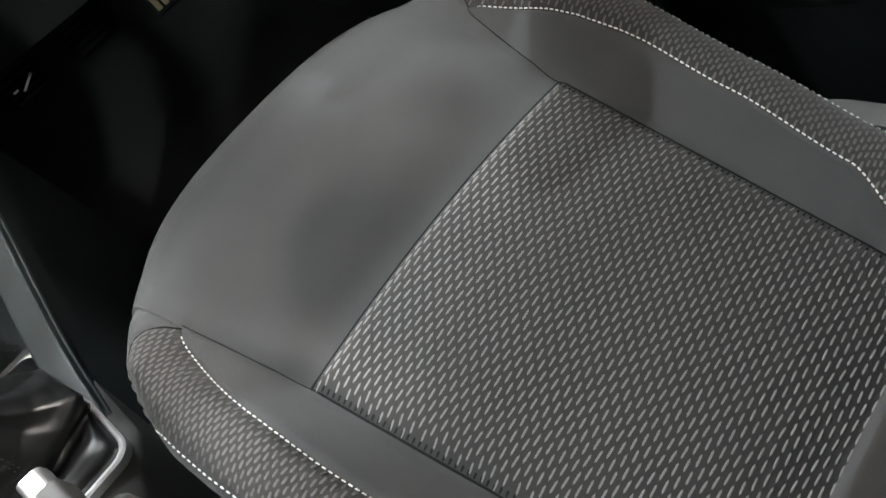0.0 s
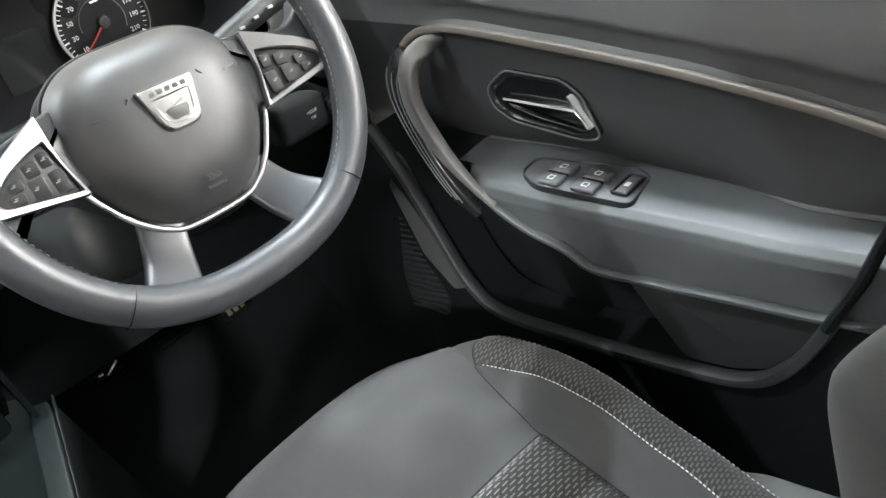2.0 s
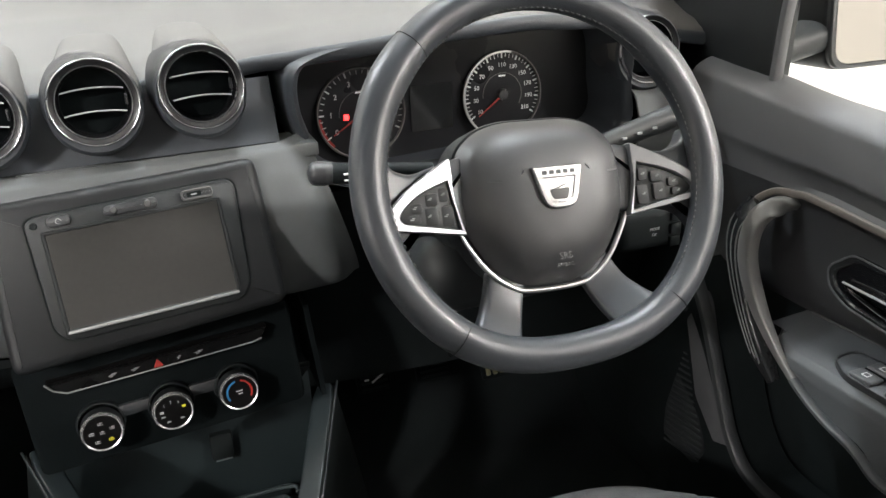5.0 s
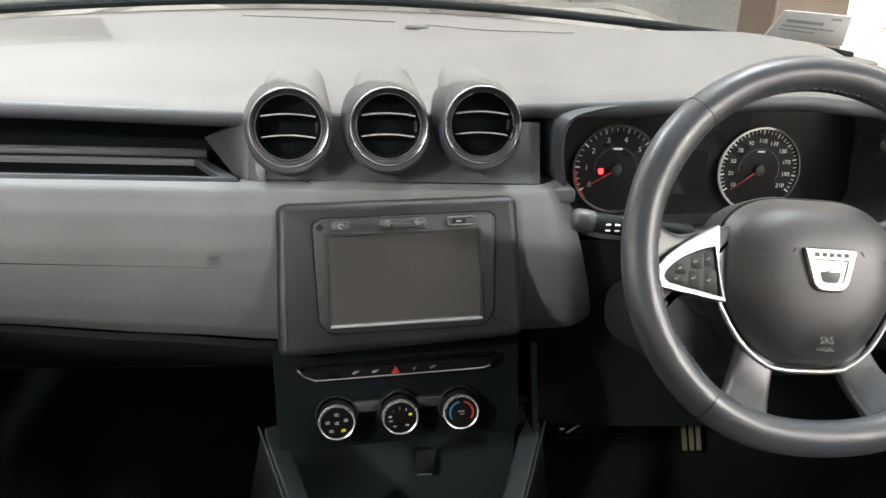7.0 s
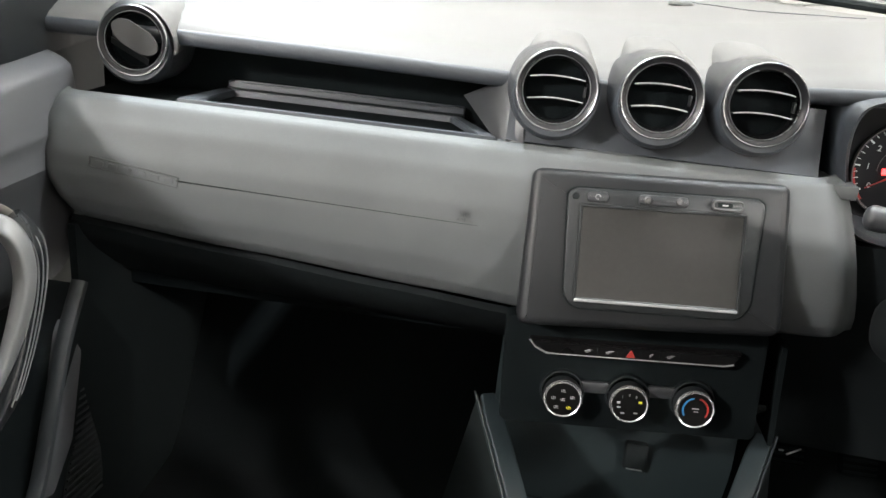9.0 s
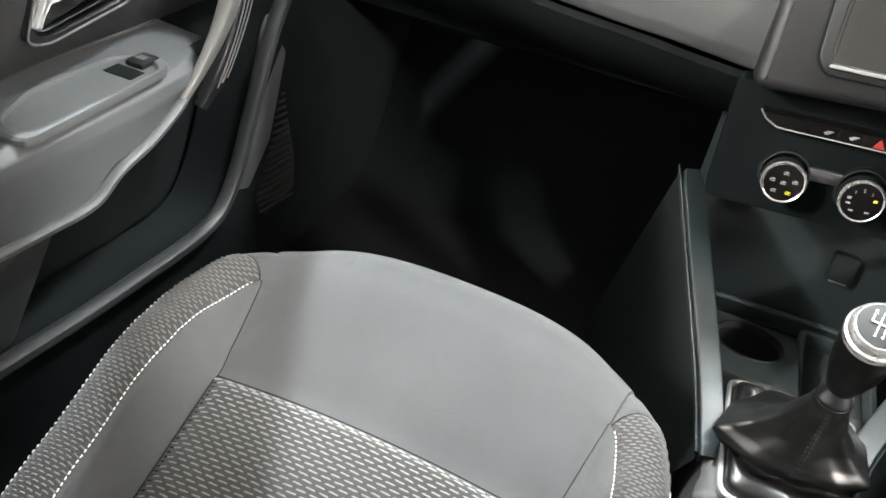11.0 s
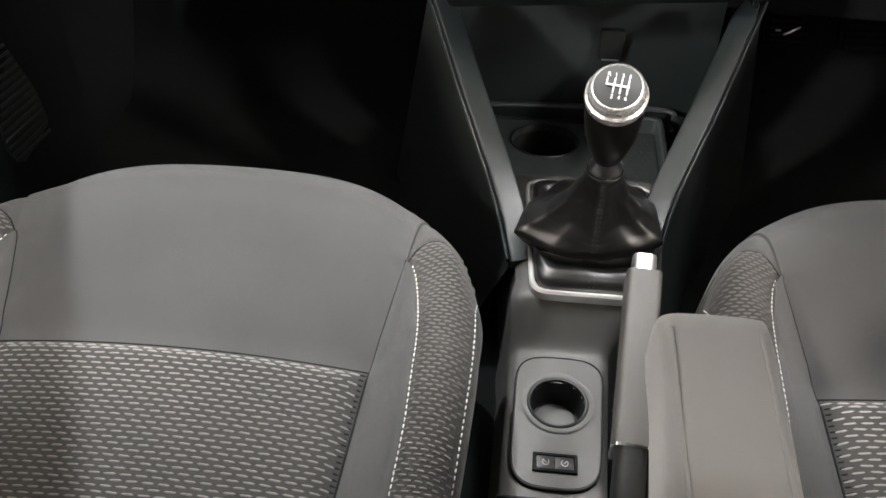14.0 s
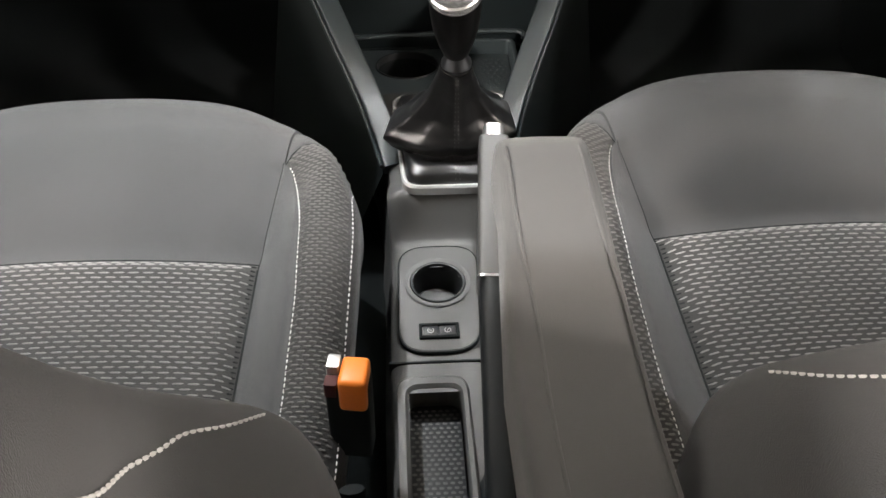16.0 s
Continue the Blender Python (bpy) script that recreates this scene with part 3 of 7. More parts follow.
def make_seat():
    root = thing("passenger_seat", (SEAT_X, -0.45, 0.0), "grey cloth car seat with pale dashed woven middle and white stitching", "car seat", "front seats")
    def wing(side, low, high, nu, nv):
        """A piece of the bolster's end: rows from low(s) to high(s)."""
        def at(a, b):
            t = mix(3, 4, a)
            return seat_point(t * side, mix(low(t), high(t), b))
        return grid(at, nu, nv)
    front = [seat_patch(-2, 2, 1, 1 + CORNER, 60, 18), seat_patch(-2, 2, 1 + CORNER, 2, 60, 32)]
    for side in (-1, 1):
        front += [seat_patch(2 * side, 3 * side, 1 + CORNER, 2, 2, 32), wing(side, bolster_end, lambda t: 2.0, 24, 32)]
    front = joined(*front)
    bmesh.ops.remove_doubles(front, verts=front.verts, dist=0.00005)
    part("cushion_front", front, FABRIC, root, "smooth grey cloth front of the cushion")
    part("cushion_insert", seat_patch(-2, 2, 0, 1, 60, 50), INSERT, root, "dark brown woven cushion middle")
    for side in (-1, 1):
        part("side_panel", seat_patch(2 * side, 3 * side, 0, 1 + CORNER, 10, 60), FABRIC, root, "smooth grey cloth inner bolster")
        bolster = part("bolster", wing(side, lambda t: 0.0, bolster_end, 24, 130), BOLSTER, root, "finely woven rounded side bolster")
        # white stitches on the inner seam of the bolster, and a second row low on its flank
        line = [seat_point(3.015 * side, 0.12 + (0.875 + CORNER) * k / 90) for k in range(91)]
        dashes(along_path(line, 0.0052, lambda p: Vector((0, 0, 1))), 0.0041, 0.0016, 0.0012, THREAD, bolster, "stitching")
        low = [seat_point(3.72 * side, 0.25 + 1.30 * k / 70) + Vector((0, 0, 0.0004)) for k in range(71)]
        dashes(along_path(low, 0.0056, lambda p: Vector((0.7 * side, 0, 0.7))), 0.0038, 0.0013, 0.0010, THREAD, bolster, "stitching")
        spots = []
        row = 0
        for r in np.arange(0.04, 1.0, 0.0112):
            row += 1
            inner_, outer_, edge_ = seat_breaks(r)
            if edge_ - outer_ < 0.004:
                continue
            for k in range(12):
                u = outer_ + 0.0040 + 0.0086 * (k + 0.5 * (row % 2))
                q = (u - outer_) / (edge_ - outer_)
                if q < 0.84 and r < bolster_end(3 + math.asin(q) * 2 / math.pi) - 0.008:
                    s = (3 + math.asin(q) * 2 / math.pi) * side
                    p = seat_point(s, r)
                    e = seat_point(s + 0.02, r) - p
                    n = seat_normal(s, r)
                    n = n if n.z > 0 else -n
                    spots.append((p + n * 0.0004, e + Vector((0, 0.1 * e.length * math.sin(7.3 * k + row), 0)), n))
        # ahead of the cross seam the rows run straight across, evenly along the seat
        for y in np.arange(SEAT_LINE + 0.0018, SEAT_FRONT, 0.0038):
            row += 1
            for k in range(-4, 8):
                u = 0.212 + 0.0086 * (k + 0.5 * (row % 2))
                reach = (y - SEAT_LINE) / (seat_front(u) - SEAT_LINE)
                if not 0 < reach < 0.999 or u > 0.256:
                    continue
                r = 1 + math.asin(reach) * 2 / math.pi
                inner_, outer_, edge_ = seat_breaks(r)
                q = (u - outer_) / (edge_ - outer_)
                if 0.06 < q < 0.86 and r < bolster_end(3 + math.asin(q) * 2 / math.pi) - 0.012:
                    s = (3 + math.asin(q) * 2 / math.pi) * side
                    n = seat_normal(s, r)
                    n = n if n.z > 0 else -n
                    e = Vector((side, 0.1 * math.sin(7.3 * k + row), 0))
                    spots.append((seat_point(s, r) + n * 0.0004, e - n * e.dot(n), n))
        dashes(spots, 0.0070, 0.0020, 0.0010, BOLSTER_DASHES, bolster, "weave")
    # woven dashes of the middle
    spots, row = [], 0
    for r in np.arange(0.010, 0.994, 0.0141):
        row += 1
        for k in range(-14, 14):
            u = (k + 0.5 * (row % 2) + 0.25) * 0.0128
            inner = seat_breaks(r)[0]
            if abs(u) < inner - 0.0042:
                s = 2 * u / inner
                p = seat_point(s, r)
                along = (seat_point(s + 0.02, r) - seat_point(s - 0.02, r)).normalized()
                spots.append((p + Vector((0, 0, 0.0001)), along + Vector((0, 0.05 * math.sin(k * 7.1 + row), 0)), (lambda n: n if n.z > 0 else -n)(seat_normal(s, r))))
    dashes(spots, 0.0104, 0.0016, 0.0012, DASHES, root, "woven_pattern")
    # dark pulled threads along the sides of the middle
    spots = []
    for side in (-1, 1):
        for r in np.arange(0.012, 0.985, 0.0141):
            p = seat_point(1.955 * side, r)
            e = seat_point(1.99 * side, r) - seat_point(1.92 * side, r)
            n = seat_normal(1.955 * side, r)
            spots.append((p, e, n if n.z > 0 else -n))
    dashes(spots, 0.0062, 0.0022, 0.0010, BLACK, root, "edge_threads")
    # dark sewn gaps round the middle and across the bolster's end
    gaps = [[seat_point(2.0 * side, k / 40) for k in range(41)] for side in (-1, 1)] + [[seat_point(mix(-2, 2, k / 40), 1.0) for k in range(41)]]
    for side in (-1, 1):
        gaps.append([seat_point(mix(3.0, 3.95, k / 20) * side, bolster_end(mix(3.0, 3.95, k / 20))) for k in range(21)])
        gaps.append([seat_point(2.0 * side, 1 + CORNER * k / 20) for k in range(21)])
    for k, path in enumerate(gaps):
        size = 0.0011 if k < 3 else 0.0007
        part("sewn_gap", sweep(path, oval(size, size * 0.8, 8)), BLACK, root, "dark sewn seam")
    # skirt below the cushion, following its outline
    def skirt(a, b):
        t = a * 4
        if t < 1:
            p = seat_point(-4, mix(0, 2, t))
        elif t < 3:
            p = seat_point(mix(-4, 4, (t - 1) / 2), 2)
        else:
            p = seat_point(4, mix(2, 0, t - 3))
        inward = Vector((SEAT_X - p.x, -0.42 - p.y, 0)) * 0.10 * b ** 2
        return (p.x + inward.x, p.y + inward.y, mix(p.z, 0.085, b))
    part("skirt", grid(skirt, 160, 10), FABRIC, root, "grey cloth flank of the cushion")
    part("seat_base", box(SEAT_X - 0.20, SEAT_X + 0.20, -0.68, -0.27, 0.03, 0.15, 0.02), BLACK, root, "black plastic seat base and rails")
    for side in (-1, 1):
        part("seat_rail", box(SEAT_X + side * 0.17 - 0.02, SEAT_X + side * 0.17 + 0.02, -0.70, -0.22, 0.0, 0.035, 0.004), DARK, root, "dark steel floor rail")
    # backrest
    lean = radians(17.3)
    up, out = Vector((0, -math.sin(lean), math.cos(lean))), Vector((0, math.cos(lean), math.sin(lean)))
    foot = Vector((SEAT_X, -0.7024, 0.1135))

    def back_half(h):
        return table([(0.0, 0.243), (0.12, 0.287), (0.28, 0.292), (0.42, 0.230), (0.52, 0.232), (0.60, 0.185)], h)

    def back_point(s, h, lift=0.0):
        """s from -1 to 1 across, h metres up the backrest."""
        w = back_half(h)
        a = abs(s)
        bulge = 0.030 + 0.028 * math.exp(-((h - 0.22) / 0.14) ** 2) * (1 - a * a)
        crest = table([(0.0, 0.0015), (0.12, 0.042), (0.26, 0.100), (0.40, 0.084), (0.50, 0.069), (0.60, 0.0)], h)
        bulge += crest * ease((a - 0.45) / 0.30)
        if a > 0.74:
            q = (a - 0.74) / 0.26
            bulge -= (crest + 0.10) * (1 - math.sqrt(max(0, 1 - q ** 2.6)))
        top = max(0.0, h - 0.50) / 0.10
        bulge -= 0.09 * (1 - math.sqrt(max(0, 1 - top ** 2)))
        return foot + Vector((w * s, 0, 0)) + up * h + out * (bulge + lift)

    back = part("backrest", grid(lambda a, b: back_point(mix(-1, 1, a), mix(0, 0.60, b)), 64, 44), FABRIC, root, "smooth grey cloth backrest with raised bolsters")
    def back_rear(a, b):
        p = back_point(-1 if b == 0 else 1 if b == 1 else mix(-1, 1, b), mix(0, 0.60, a))
        edge = math.sin(math.pi * b)
        q = foot + Vector((back_half(0.6 * a) * mix(-1, 1, b), 0, 0)) + up * (0.60 * a) - out * (0.07 + 0.05 * edge)
        return p if b in (0, 1) else q
    part("backrest_shell", grid(back_rear, 24, 24), DARK, root, "dark rear shell of the backrest")
    for side in (-1, 1):
        flank = (out * 0.55 + Vector((0.84 * side, 0, 0))).normalized()
        line = [back_point(q.x * side, q.y) + flank * 0.0010 for q in smooth_path([(0.83, 0.31, 0), (0.86, 0.345, 0), (0.88, 0.377, 0), (0.90, 0.397, 0), (0.912, 0.413, 0), (0.922, 0.432, 0), (0.932, 0.456, 0), (0.94, 0.50, 0)], 60)]
        dashes(along_path(line, 0.0056, lambda p: flank), 0.0044, 0.0017, 0.0012, THREAD, back, "stitching")
    # head restraint
    head = foot + up * 0.66 + out * 0.0
    bm = grid(lambda a, b: Vector((0.12 * math.copysign(abs(math.cos(2 * math.pi * a)) ** 0.6, math.cos(2 * math.pi * a)) * math.sin(math.pi * (0.02 + 0.96 * b)) ** 0.4,
                                   0.05 * math.copysign(abs(math.sin(2 * math.pi * a)) ** 0.7, math.sin(2 * math.pi * a)) * math.sin(math.pi * (0.02 + 0.96 * b)) ** 0.4,
                                   -0.08 * math.cos(math.pi * b))), 32, 16, close_u=True)
    part("head_restraint", bm, FABRIC, root, "grey cloth head restraint", m=Matrix.Translation(head + up * 0.10 - out * 0.01) @ pose(0, 0, 0, 20))
    for side in (-1, 1):
        post = [head + Vector((0.06 * side, 0, 0)) - up * 0.10 - out * 0.02, head + Vector((0.06 * side, 0, 0)) + up * 0.05 - out * 0.01]
        part("post", sweep(post, oval(0.006, 0.006, 10), up=(1, 0, 0)), CHROME, root, "chrome post")
    return root


passenger_seat = make_seat()
driver_seat = copy_thing(passenger_seat, Matrix.Translation((0.363, -0.45, 0.017)))
driver_seat.name = "driver_seat"
tagged(driver_seat, "grey cloth driver seat with dashed woven middle behind the steering wheel", "car seat")
fairing = prism(round_poly([(-0.475, 0.150), (-0.560, 0.196), (-0.680, 0.214), (-0.770, 0.226), (-0.780, 0.085), (-0.500, 0.085)], 0.018), 0.0, 0.030, 0.010, 4)
part("side_fairing", fairing, CONSOLE, driver_seat, "pale grey plastic side fairing", m=Matrix(((0, 0, 1, 0.610), (1, 0, 0, 0), (0, 1, 0, 0), (0, 0, 0, 1))))
# ---- centre console ----
console = thing("centre_console", (0.0, -0.3, 0.0), "grey plastic centre console with gear lever well and cup holders", "centre console")
CX = 0.022


def console_half(y):
    return table([(-0.80, 0.046), (-0.42, 0.048), (-0.25, 0.050), (-0.20, 0.074), (-0.08, 0.084), (0.0, 0.100), (0.10, 0.14)], y)


def console_mid(y):
    return table([(-0.80, -0.008), (-0.42, -0.008), (-0.25, -0.004), (-0.19, CX), (0.10, CX)], y)


def console_deck(y):
    return table([(-0.80, 0.128), (-0.42, 0.138), (-0.255, 0.142), (-0.215, 0.184), (-0.04, 0.188), (0.06, 0.186)], y)


def console_body(a, b):
    """The deck and flanks from the rear to the shelf ahead of the gear lever."""
    y = mix(-0.80, -0.03, b)
    w, c, z = console_half(y), console_mid(y), console_deck(y)
    t = a * 4
    if t < 1:
        q = t
        return c - w - 0.012 * (1 - q), y, mix(0.0, z - 0.010, q)
    if t < 3:
        s = (t - 2)
        roll = 0.010 * (abs(s) ** 8)
        return c + w * math.copysign(abs(s), s), y, z - roll
    q = t - 3
    return c + w + 0.012 * q, y, mix(z - 0.010, 0.0, q)


def bite(bm, inside):
    """Cuts away the deck where a well goes down."""
    gone = [f for f in bm.faces if f.normal.z > 0.5 and inside(*f.calc_center_median().xy)]
    bmesh.ops.delete(bm, geom=gone, context="FACES")


bm = grid(console_body, 96, 150)
bm.normal_update()
for f in bm.faces:
    if f.normal.z < -0.2:
        f.normal_flip()
CUP = (-0.0055, -0.316)
bite(bm, lambda x, y: (x - CUP[0]) ** 2 + (y - CUP[1]) ** 2 < 0.0265 ** 2)
bite(bm, lambda x, y: -0.040 < x < 0.010 and y < -0.450)
bite(bm, lambda x, y: -0.035 < x < 0.080 and -0.200 < y < -0.055)
part("body", bm, CONSOLE, console)

# raised panel with the cup holder and two switches
outline = even(round_poly([(-0.0475, -0.4065), (0.0320, -0.4065), (0.0395, -0.2620), (-0.0455, -0.2620)], 0.030), 96)
inner = round_hole(outline, CUP, 0.0275)
panel = part("cup_panel", frame_plate(outline, inner, 0.130, 0.1428, 0.0010), CONSOLE, console, "grey plastic cup holder panel", smooth=25)
part("panel_gap", frame_plate(even(round_poly([(-0.0488, -0.4078), (0.0333, -0.4078), (0.0408, -0.2607), (-0.0468, -0.2607)], 0.031), 96), outline, 0.130, 0.1424, 0.0003), BLACK, panel, "dark joint round the panel")
part("cup_ring", lathe([(0.0295, 0.001), (0.0285, 0.003), (0.0262, 0.0022), (0.0255, -0.004)], 48), DARK, panel, "black cup ring", m=Matrix.Translation((CUP[0], CUP[1], 0.1420)))
part("cup_dish", lathe([(0.0345, 0.0016), (0.0320, 0.0010), (0.0295, 0.0012)], 48), CONSOLE, panel, m=Matrix.Translation((CUP[0], CUP[1], 0.1430)))
part("cup_well", lathe([(0.0262, 0.0), (0.0250, -0.026), (0.023, -0.031), (0, -0.031)], 40), DARK, panel, "dark cup well", m=Matrix.Translation((CUP[0], CUP[1], 0.142)))
part("cup_floor", lathe([(0.0205, 0.0), (0.0195, 0.0012), (0, 0.0012)], 36), CONSOLE, panel, "grey cup floor", m=Matrix.Translation((CUP[0], CUP[1], 0.1115)))
switch = part("switch_frame", frame_plate(round_poly(rect(-0.0275, 0.0125, -0.3915, -0.3725), 0.001), round_poly(rect(-0.0245, 0.0095, -0.3885, -0.3755), 0.001), 0.1410, 0.1455, 0.0006), BLACK, panel, "black frame of the two switches")
for k, x in enumerate((-0.0240, -0.0070)):
    part("switch", prism(round_poly(rect(x, x + 0.0162, -0.3882, -0.3758), 0.001), 0.1420, 0.1450, 0.0008), STACK, panel, "dark grey push switch")
    symbol = Matrix.Translation((x + 0.0080, -0.3820, 0.1452))
    part("mark", lathe([(0.0026, 0), (0.0026, 0.0002), (0.0034, 0.0002), (0.0034, 0)], 20, 0.8), DIMPRINT, panel, m=symbol @ pose(0, 0, 0, 0, 0, 120))
    part("mark", box(-0.0004, 0.0004, -0.001, 0.0026, 0, 0.0003, 0), DIMPRINT, panel, m=symbol @ pose(0, 0, 0, 0, 0, 50 - 90 * k), smooth=0)
part("deck_joint", box(-0.0575, 0.042, -0.4172, -0.4152, 0.10, 0.1395, 0), BLACK, console, "dark joint across the deck", smooth=0)

# rear tray with a dotted mat
tray_out = round_poly([(-0.053, -0.80), (0.020, -0.80), (0.017, -0.433), (-0.053, -0.433)], 0.018)
tray_in = round_poly([(-0.041, -0.80), (0.009, -0.80), (0.009, -0.446), (-0.041, -0.446)], 0.012)
part("tray_rim", frame_plate(tray_out, tray_in, 0.105, 0.1415, 0.003), CONSOLE, console, "grey plastic rim of the rear tray")
tray = part("tray_mat", box(-0.042, 0.010, -0.80, -0.444, 0.098, 0.108, 0.001), DARK, console, "dark rubber mat with raised dots")
spots = []
for i in range(70):
    for j in range(7):
        spots.append((Vector((-0.037 + 0.0068 * j + 0.0034 * (i % 2), -0.452 - 0.0048 * i, 0.1082)), Vector((1, 0, 0)), Vector((0, 0, 1))))
dashes(spots, 0.0048, 0.0026, 0.0008, CONSOLE, tray, "dot_relief")
part("tray_wall", joined(box(-0.046, -0.041, -0.80, -0.44, 0.10, 0.138, 0.001), box(0.009, 0.014, -0.80, -0.44, 0.10, 0.138, 0.001), box(-0.042, 0.010, -0.446, -0.440, 0.10, 0.138, 0.001)), DARK, console)

# side rails that climb to the dashboard
for side in (-1, 1):
    def rail_x(w):
        return 0.014 + side * w
    points = [(rail_x(0.060), -0.165, 0.176), (rail_x(0.084), -0.085, 0.206), (rail_x(0.126), 0.0, 0.266), (rail_x(0.160), 0.075, 0.312), (rail_x(0.180), 0.118, 0.340)]
    rail = part("side_rail", sweep(smooth_path(points, 30), oval(0.0135, 0.0085, 24, 9), scale=lambda t: 1 - 0.35 * ease((t - 0.84) / 0.16)), RAIL, console, "grey satin console rail")
    part("rail_edge", sweep([p + Vector((side * 0.0165, 0.0, 0.003)) for p in smooth_path(points, 30)], oval(0.0022, 0.0035, 8), scale=lambda t: 1 - 0.35 * ease((t - 0.84) / 0.16)), RAIL, rail, "thin bright rail edge")
    # Leans outward to catch light where the lit strip belongs.
    part("rail_flank", grid(lambda a, b: (lambda p: (p.x + side * (0.012 + 0.060 * b), p.y + 0.03 * b, mix(p.z, 0.0, b)))(smooth_path(points, 30)[int(a * 28)]), 28, 6), FLANK, console, "lower flank of the console, shade and light put into its colour")


# front storage shelf: floor, sloping back, cup holder and coin tray
def storage(a, b):
    x = 0.014 + mix(-1, 1, a) * mix(0.085, 0.170, ease(b * 1.3))
    if b < 0.45:
        return x, mix(-0.04, 0.16, b / 0.45), mix(0.160, 0.095, ease(b / 0.14))
    q = (b - 0.45) / 0.55
    return x, mix(0.16, 0.195, ease(q)), mix(0.095, 0.40, q)


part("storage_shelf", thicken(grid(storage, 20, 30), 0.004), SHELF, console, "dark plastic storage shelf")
FRONT_CUP = (-0.026, 0.076)
deck_out = [(-0.090, -0.036), (0.036, -0.036), (0.036, 0.130), (-0.108, 0.130)]
deck_line = even(round_poly(deck_out, 0.012), 96)
deck_hole = round_hole(deck_line, FRONT_CUP, 0.0425)
slope = Matrix.Translation((0, -0.036, 0.172)) @ pose(0, 0, 0, -8) @ Matrix.Translation((0, 0.036, 0))
front_deck = part("front_deck", frame_plate(deck_line, deck_hole, -0.006, 0.004, 0.0015), DECK, console, "grey deck round the front cup holder", m=slope.copy())
part("front_cup_ring", lathe([(0.0445, 0.004), (0.0435, 0.0055), (0.0418, 0.005), (0.0410, -0.004)], 48), DARK, front_deck, "black cup ring", m=slope @ Matrix.Translation((*FRONT_CUP, 0)))
well = part("front_cup_well", lathe([(0.0425, 0.002), (0.039, -0.036), (0.036, -0.040), (0, -0.040)], 44), BLACK, front_deck, "dark cup well", m=slope @ Matrix.Translation((*FRONT_CUP, 0)))
spots = [(slope @ Vector((FRONT_CUP[0] - 0.024 + 0.008 * i + 0.004 * (j % 2), FRONT_CUP[1] - 0.022 + 0.007 * j, -0.0395)), Vector((1, 0, 0)), Vector((0, 0, 1))) for i in range(7) for j in range(7)]
dashes(spots, 0.0045, 0.003, 0.0006, DIMRED, well, "red_relief")
coin = part("coin_tray", frame_plate(round_poly(rect(0.034, 0.130, -0.030, 0.145), 0.012), round_poly(rect(0.042, 0.122, -0.022, 0.138), 0.008), 0.134, 0.160, 0.002), DECK, console, "grey coin tray rim")
coin_mat = part("coin_mat", prism(round_poly(rect(0.043, 0.121, -0.021, 0.137), 0.006), 0.134, 0.1385, 0.001), DECK, coin, "dotted grey rubber mat")
spots = [(Vector((0.048 + 0.0090 * i + 0.0045 * (j % 2), -0.012 + 0.0088 * j, 0.1387)), Vector((1, 0, 0)), Vector((0, 0, 1))) for i in range(8) for j in range(16)]
dashes(spots, 0.0045, 0.0028, 0.0006, CONSOLE, coin_mat, "dot_relief")
for z in (0.140, 0.163):
    part("shelf_lip", sweep(smooth_path([(-0.105, 0.146, z), (0.0, 0.152, z + 0.001), (0.128, 0.150, z + 0.004), (0.142, 0.132, z + 0.003)], 24), oval(0.0035, 0.0035, 8)), DECK if z > 0.15 else SHELF, console, "thin lip of the storage shelf")
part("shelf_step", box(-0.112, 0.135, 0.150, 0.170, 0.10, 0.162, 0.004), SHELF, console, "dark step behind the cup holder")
socket = part("power_socket", box(-0.016, 0.016, -0.006, 0.010, -0.020, 0.020, 0.004), BLACK, console, "black power socket cover", m=pose(0.050, 0.168, 0.250, -8))
part("socket_edge", box(-0.011, 0.011, -0.0075, -0.006, -0.019, -0.0175, 0), SATIN, socket, m=pose(0.050, 0.168, 0.250, -8), smooth=0)

# gear lever
lever = thing("gear_lever", (CX, -0.125, 0.186), "black gear lever with chrome topped knob and leather gaiter", "gear lever")
fr_out = round_poly([(-0.039, -0.221), (0.084, -0.221), (0.096, -0.042), (-0.049, -0.042)], 0.020)
fr_in = round_poly([(-0.0335, -0.2150), (0.0785, -0.2150), (0.0902, -0.0475), (-0.0432, -0.0475)], 0.0165)
part("gaiter_frame", frame_plate(fr_out, fr_in, 0.182, 0.1935, 0.0020), BRIGHT, lever, "bright silver gaiter frame")
COLLAR, KNOB = Vector((0.020, -0.176, 0.320)), Vector((0.014, -0.206, 0.432))
axis = (KNOB - COLLAR).normalized()


def star(points, ang):
    """How far a ray from the middle goes before it leaves a polygon."""
    d, best = Vector((math.cos(ang), math.sin(ang))), 1.0
    for k in range(len(points)):
        p, q = Vector(points[k]), Vector(points[(k + 1) % len(points)])
        e = q - p
        det = d.x * -e.y + e.x * d.y
        if abs(det) > 1e-9:
            r, u = (p.x * -e.y + e.x * p.y) / det, (d.x * p.y - d.y * p.x) / det
            if r > 0 and -1e-6 <= u <= 1 + 1e-6:
                best = min(best, r)
    return best


GAITER_FOOT = round_poly([(-0.056, -0.086), (0.057, -0.086), (0.069, 0.082), (-0.066, 0.082)], 0.016)
GAITER_FOLD = [(-0.080, -0.027), (-0.040, -0.046), (0.0, -0.050), (0.040, -0.048), (0.068, -0.036), (0.062, 0.020), (0.034, 0.056), (-0.034, 0.056), (-0.066, 0.016)]


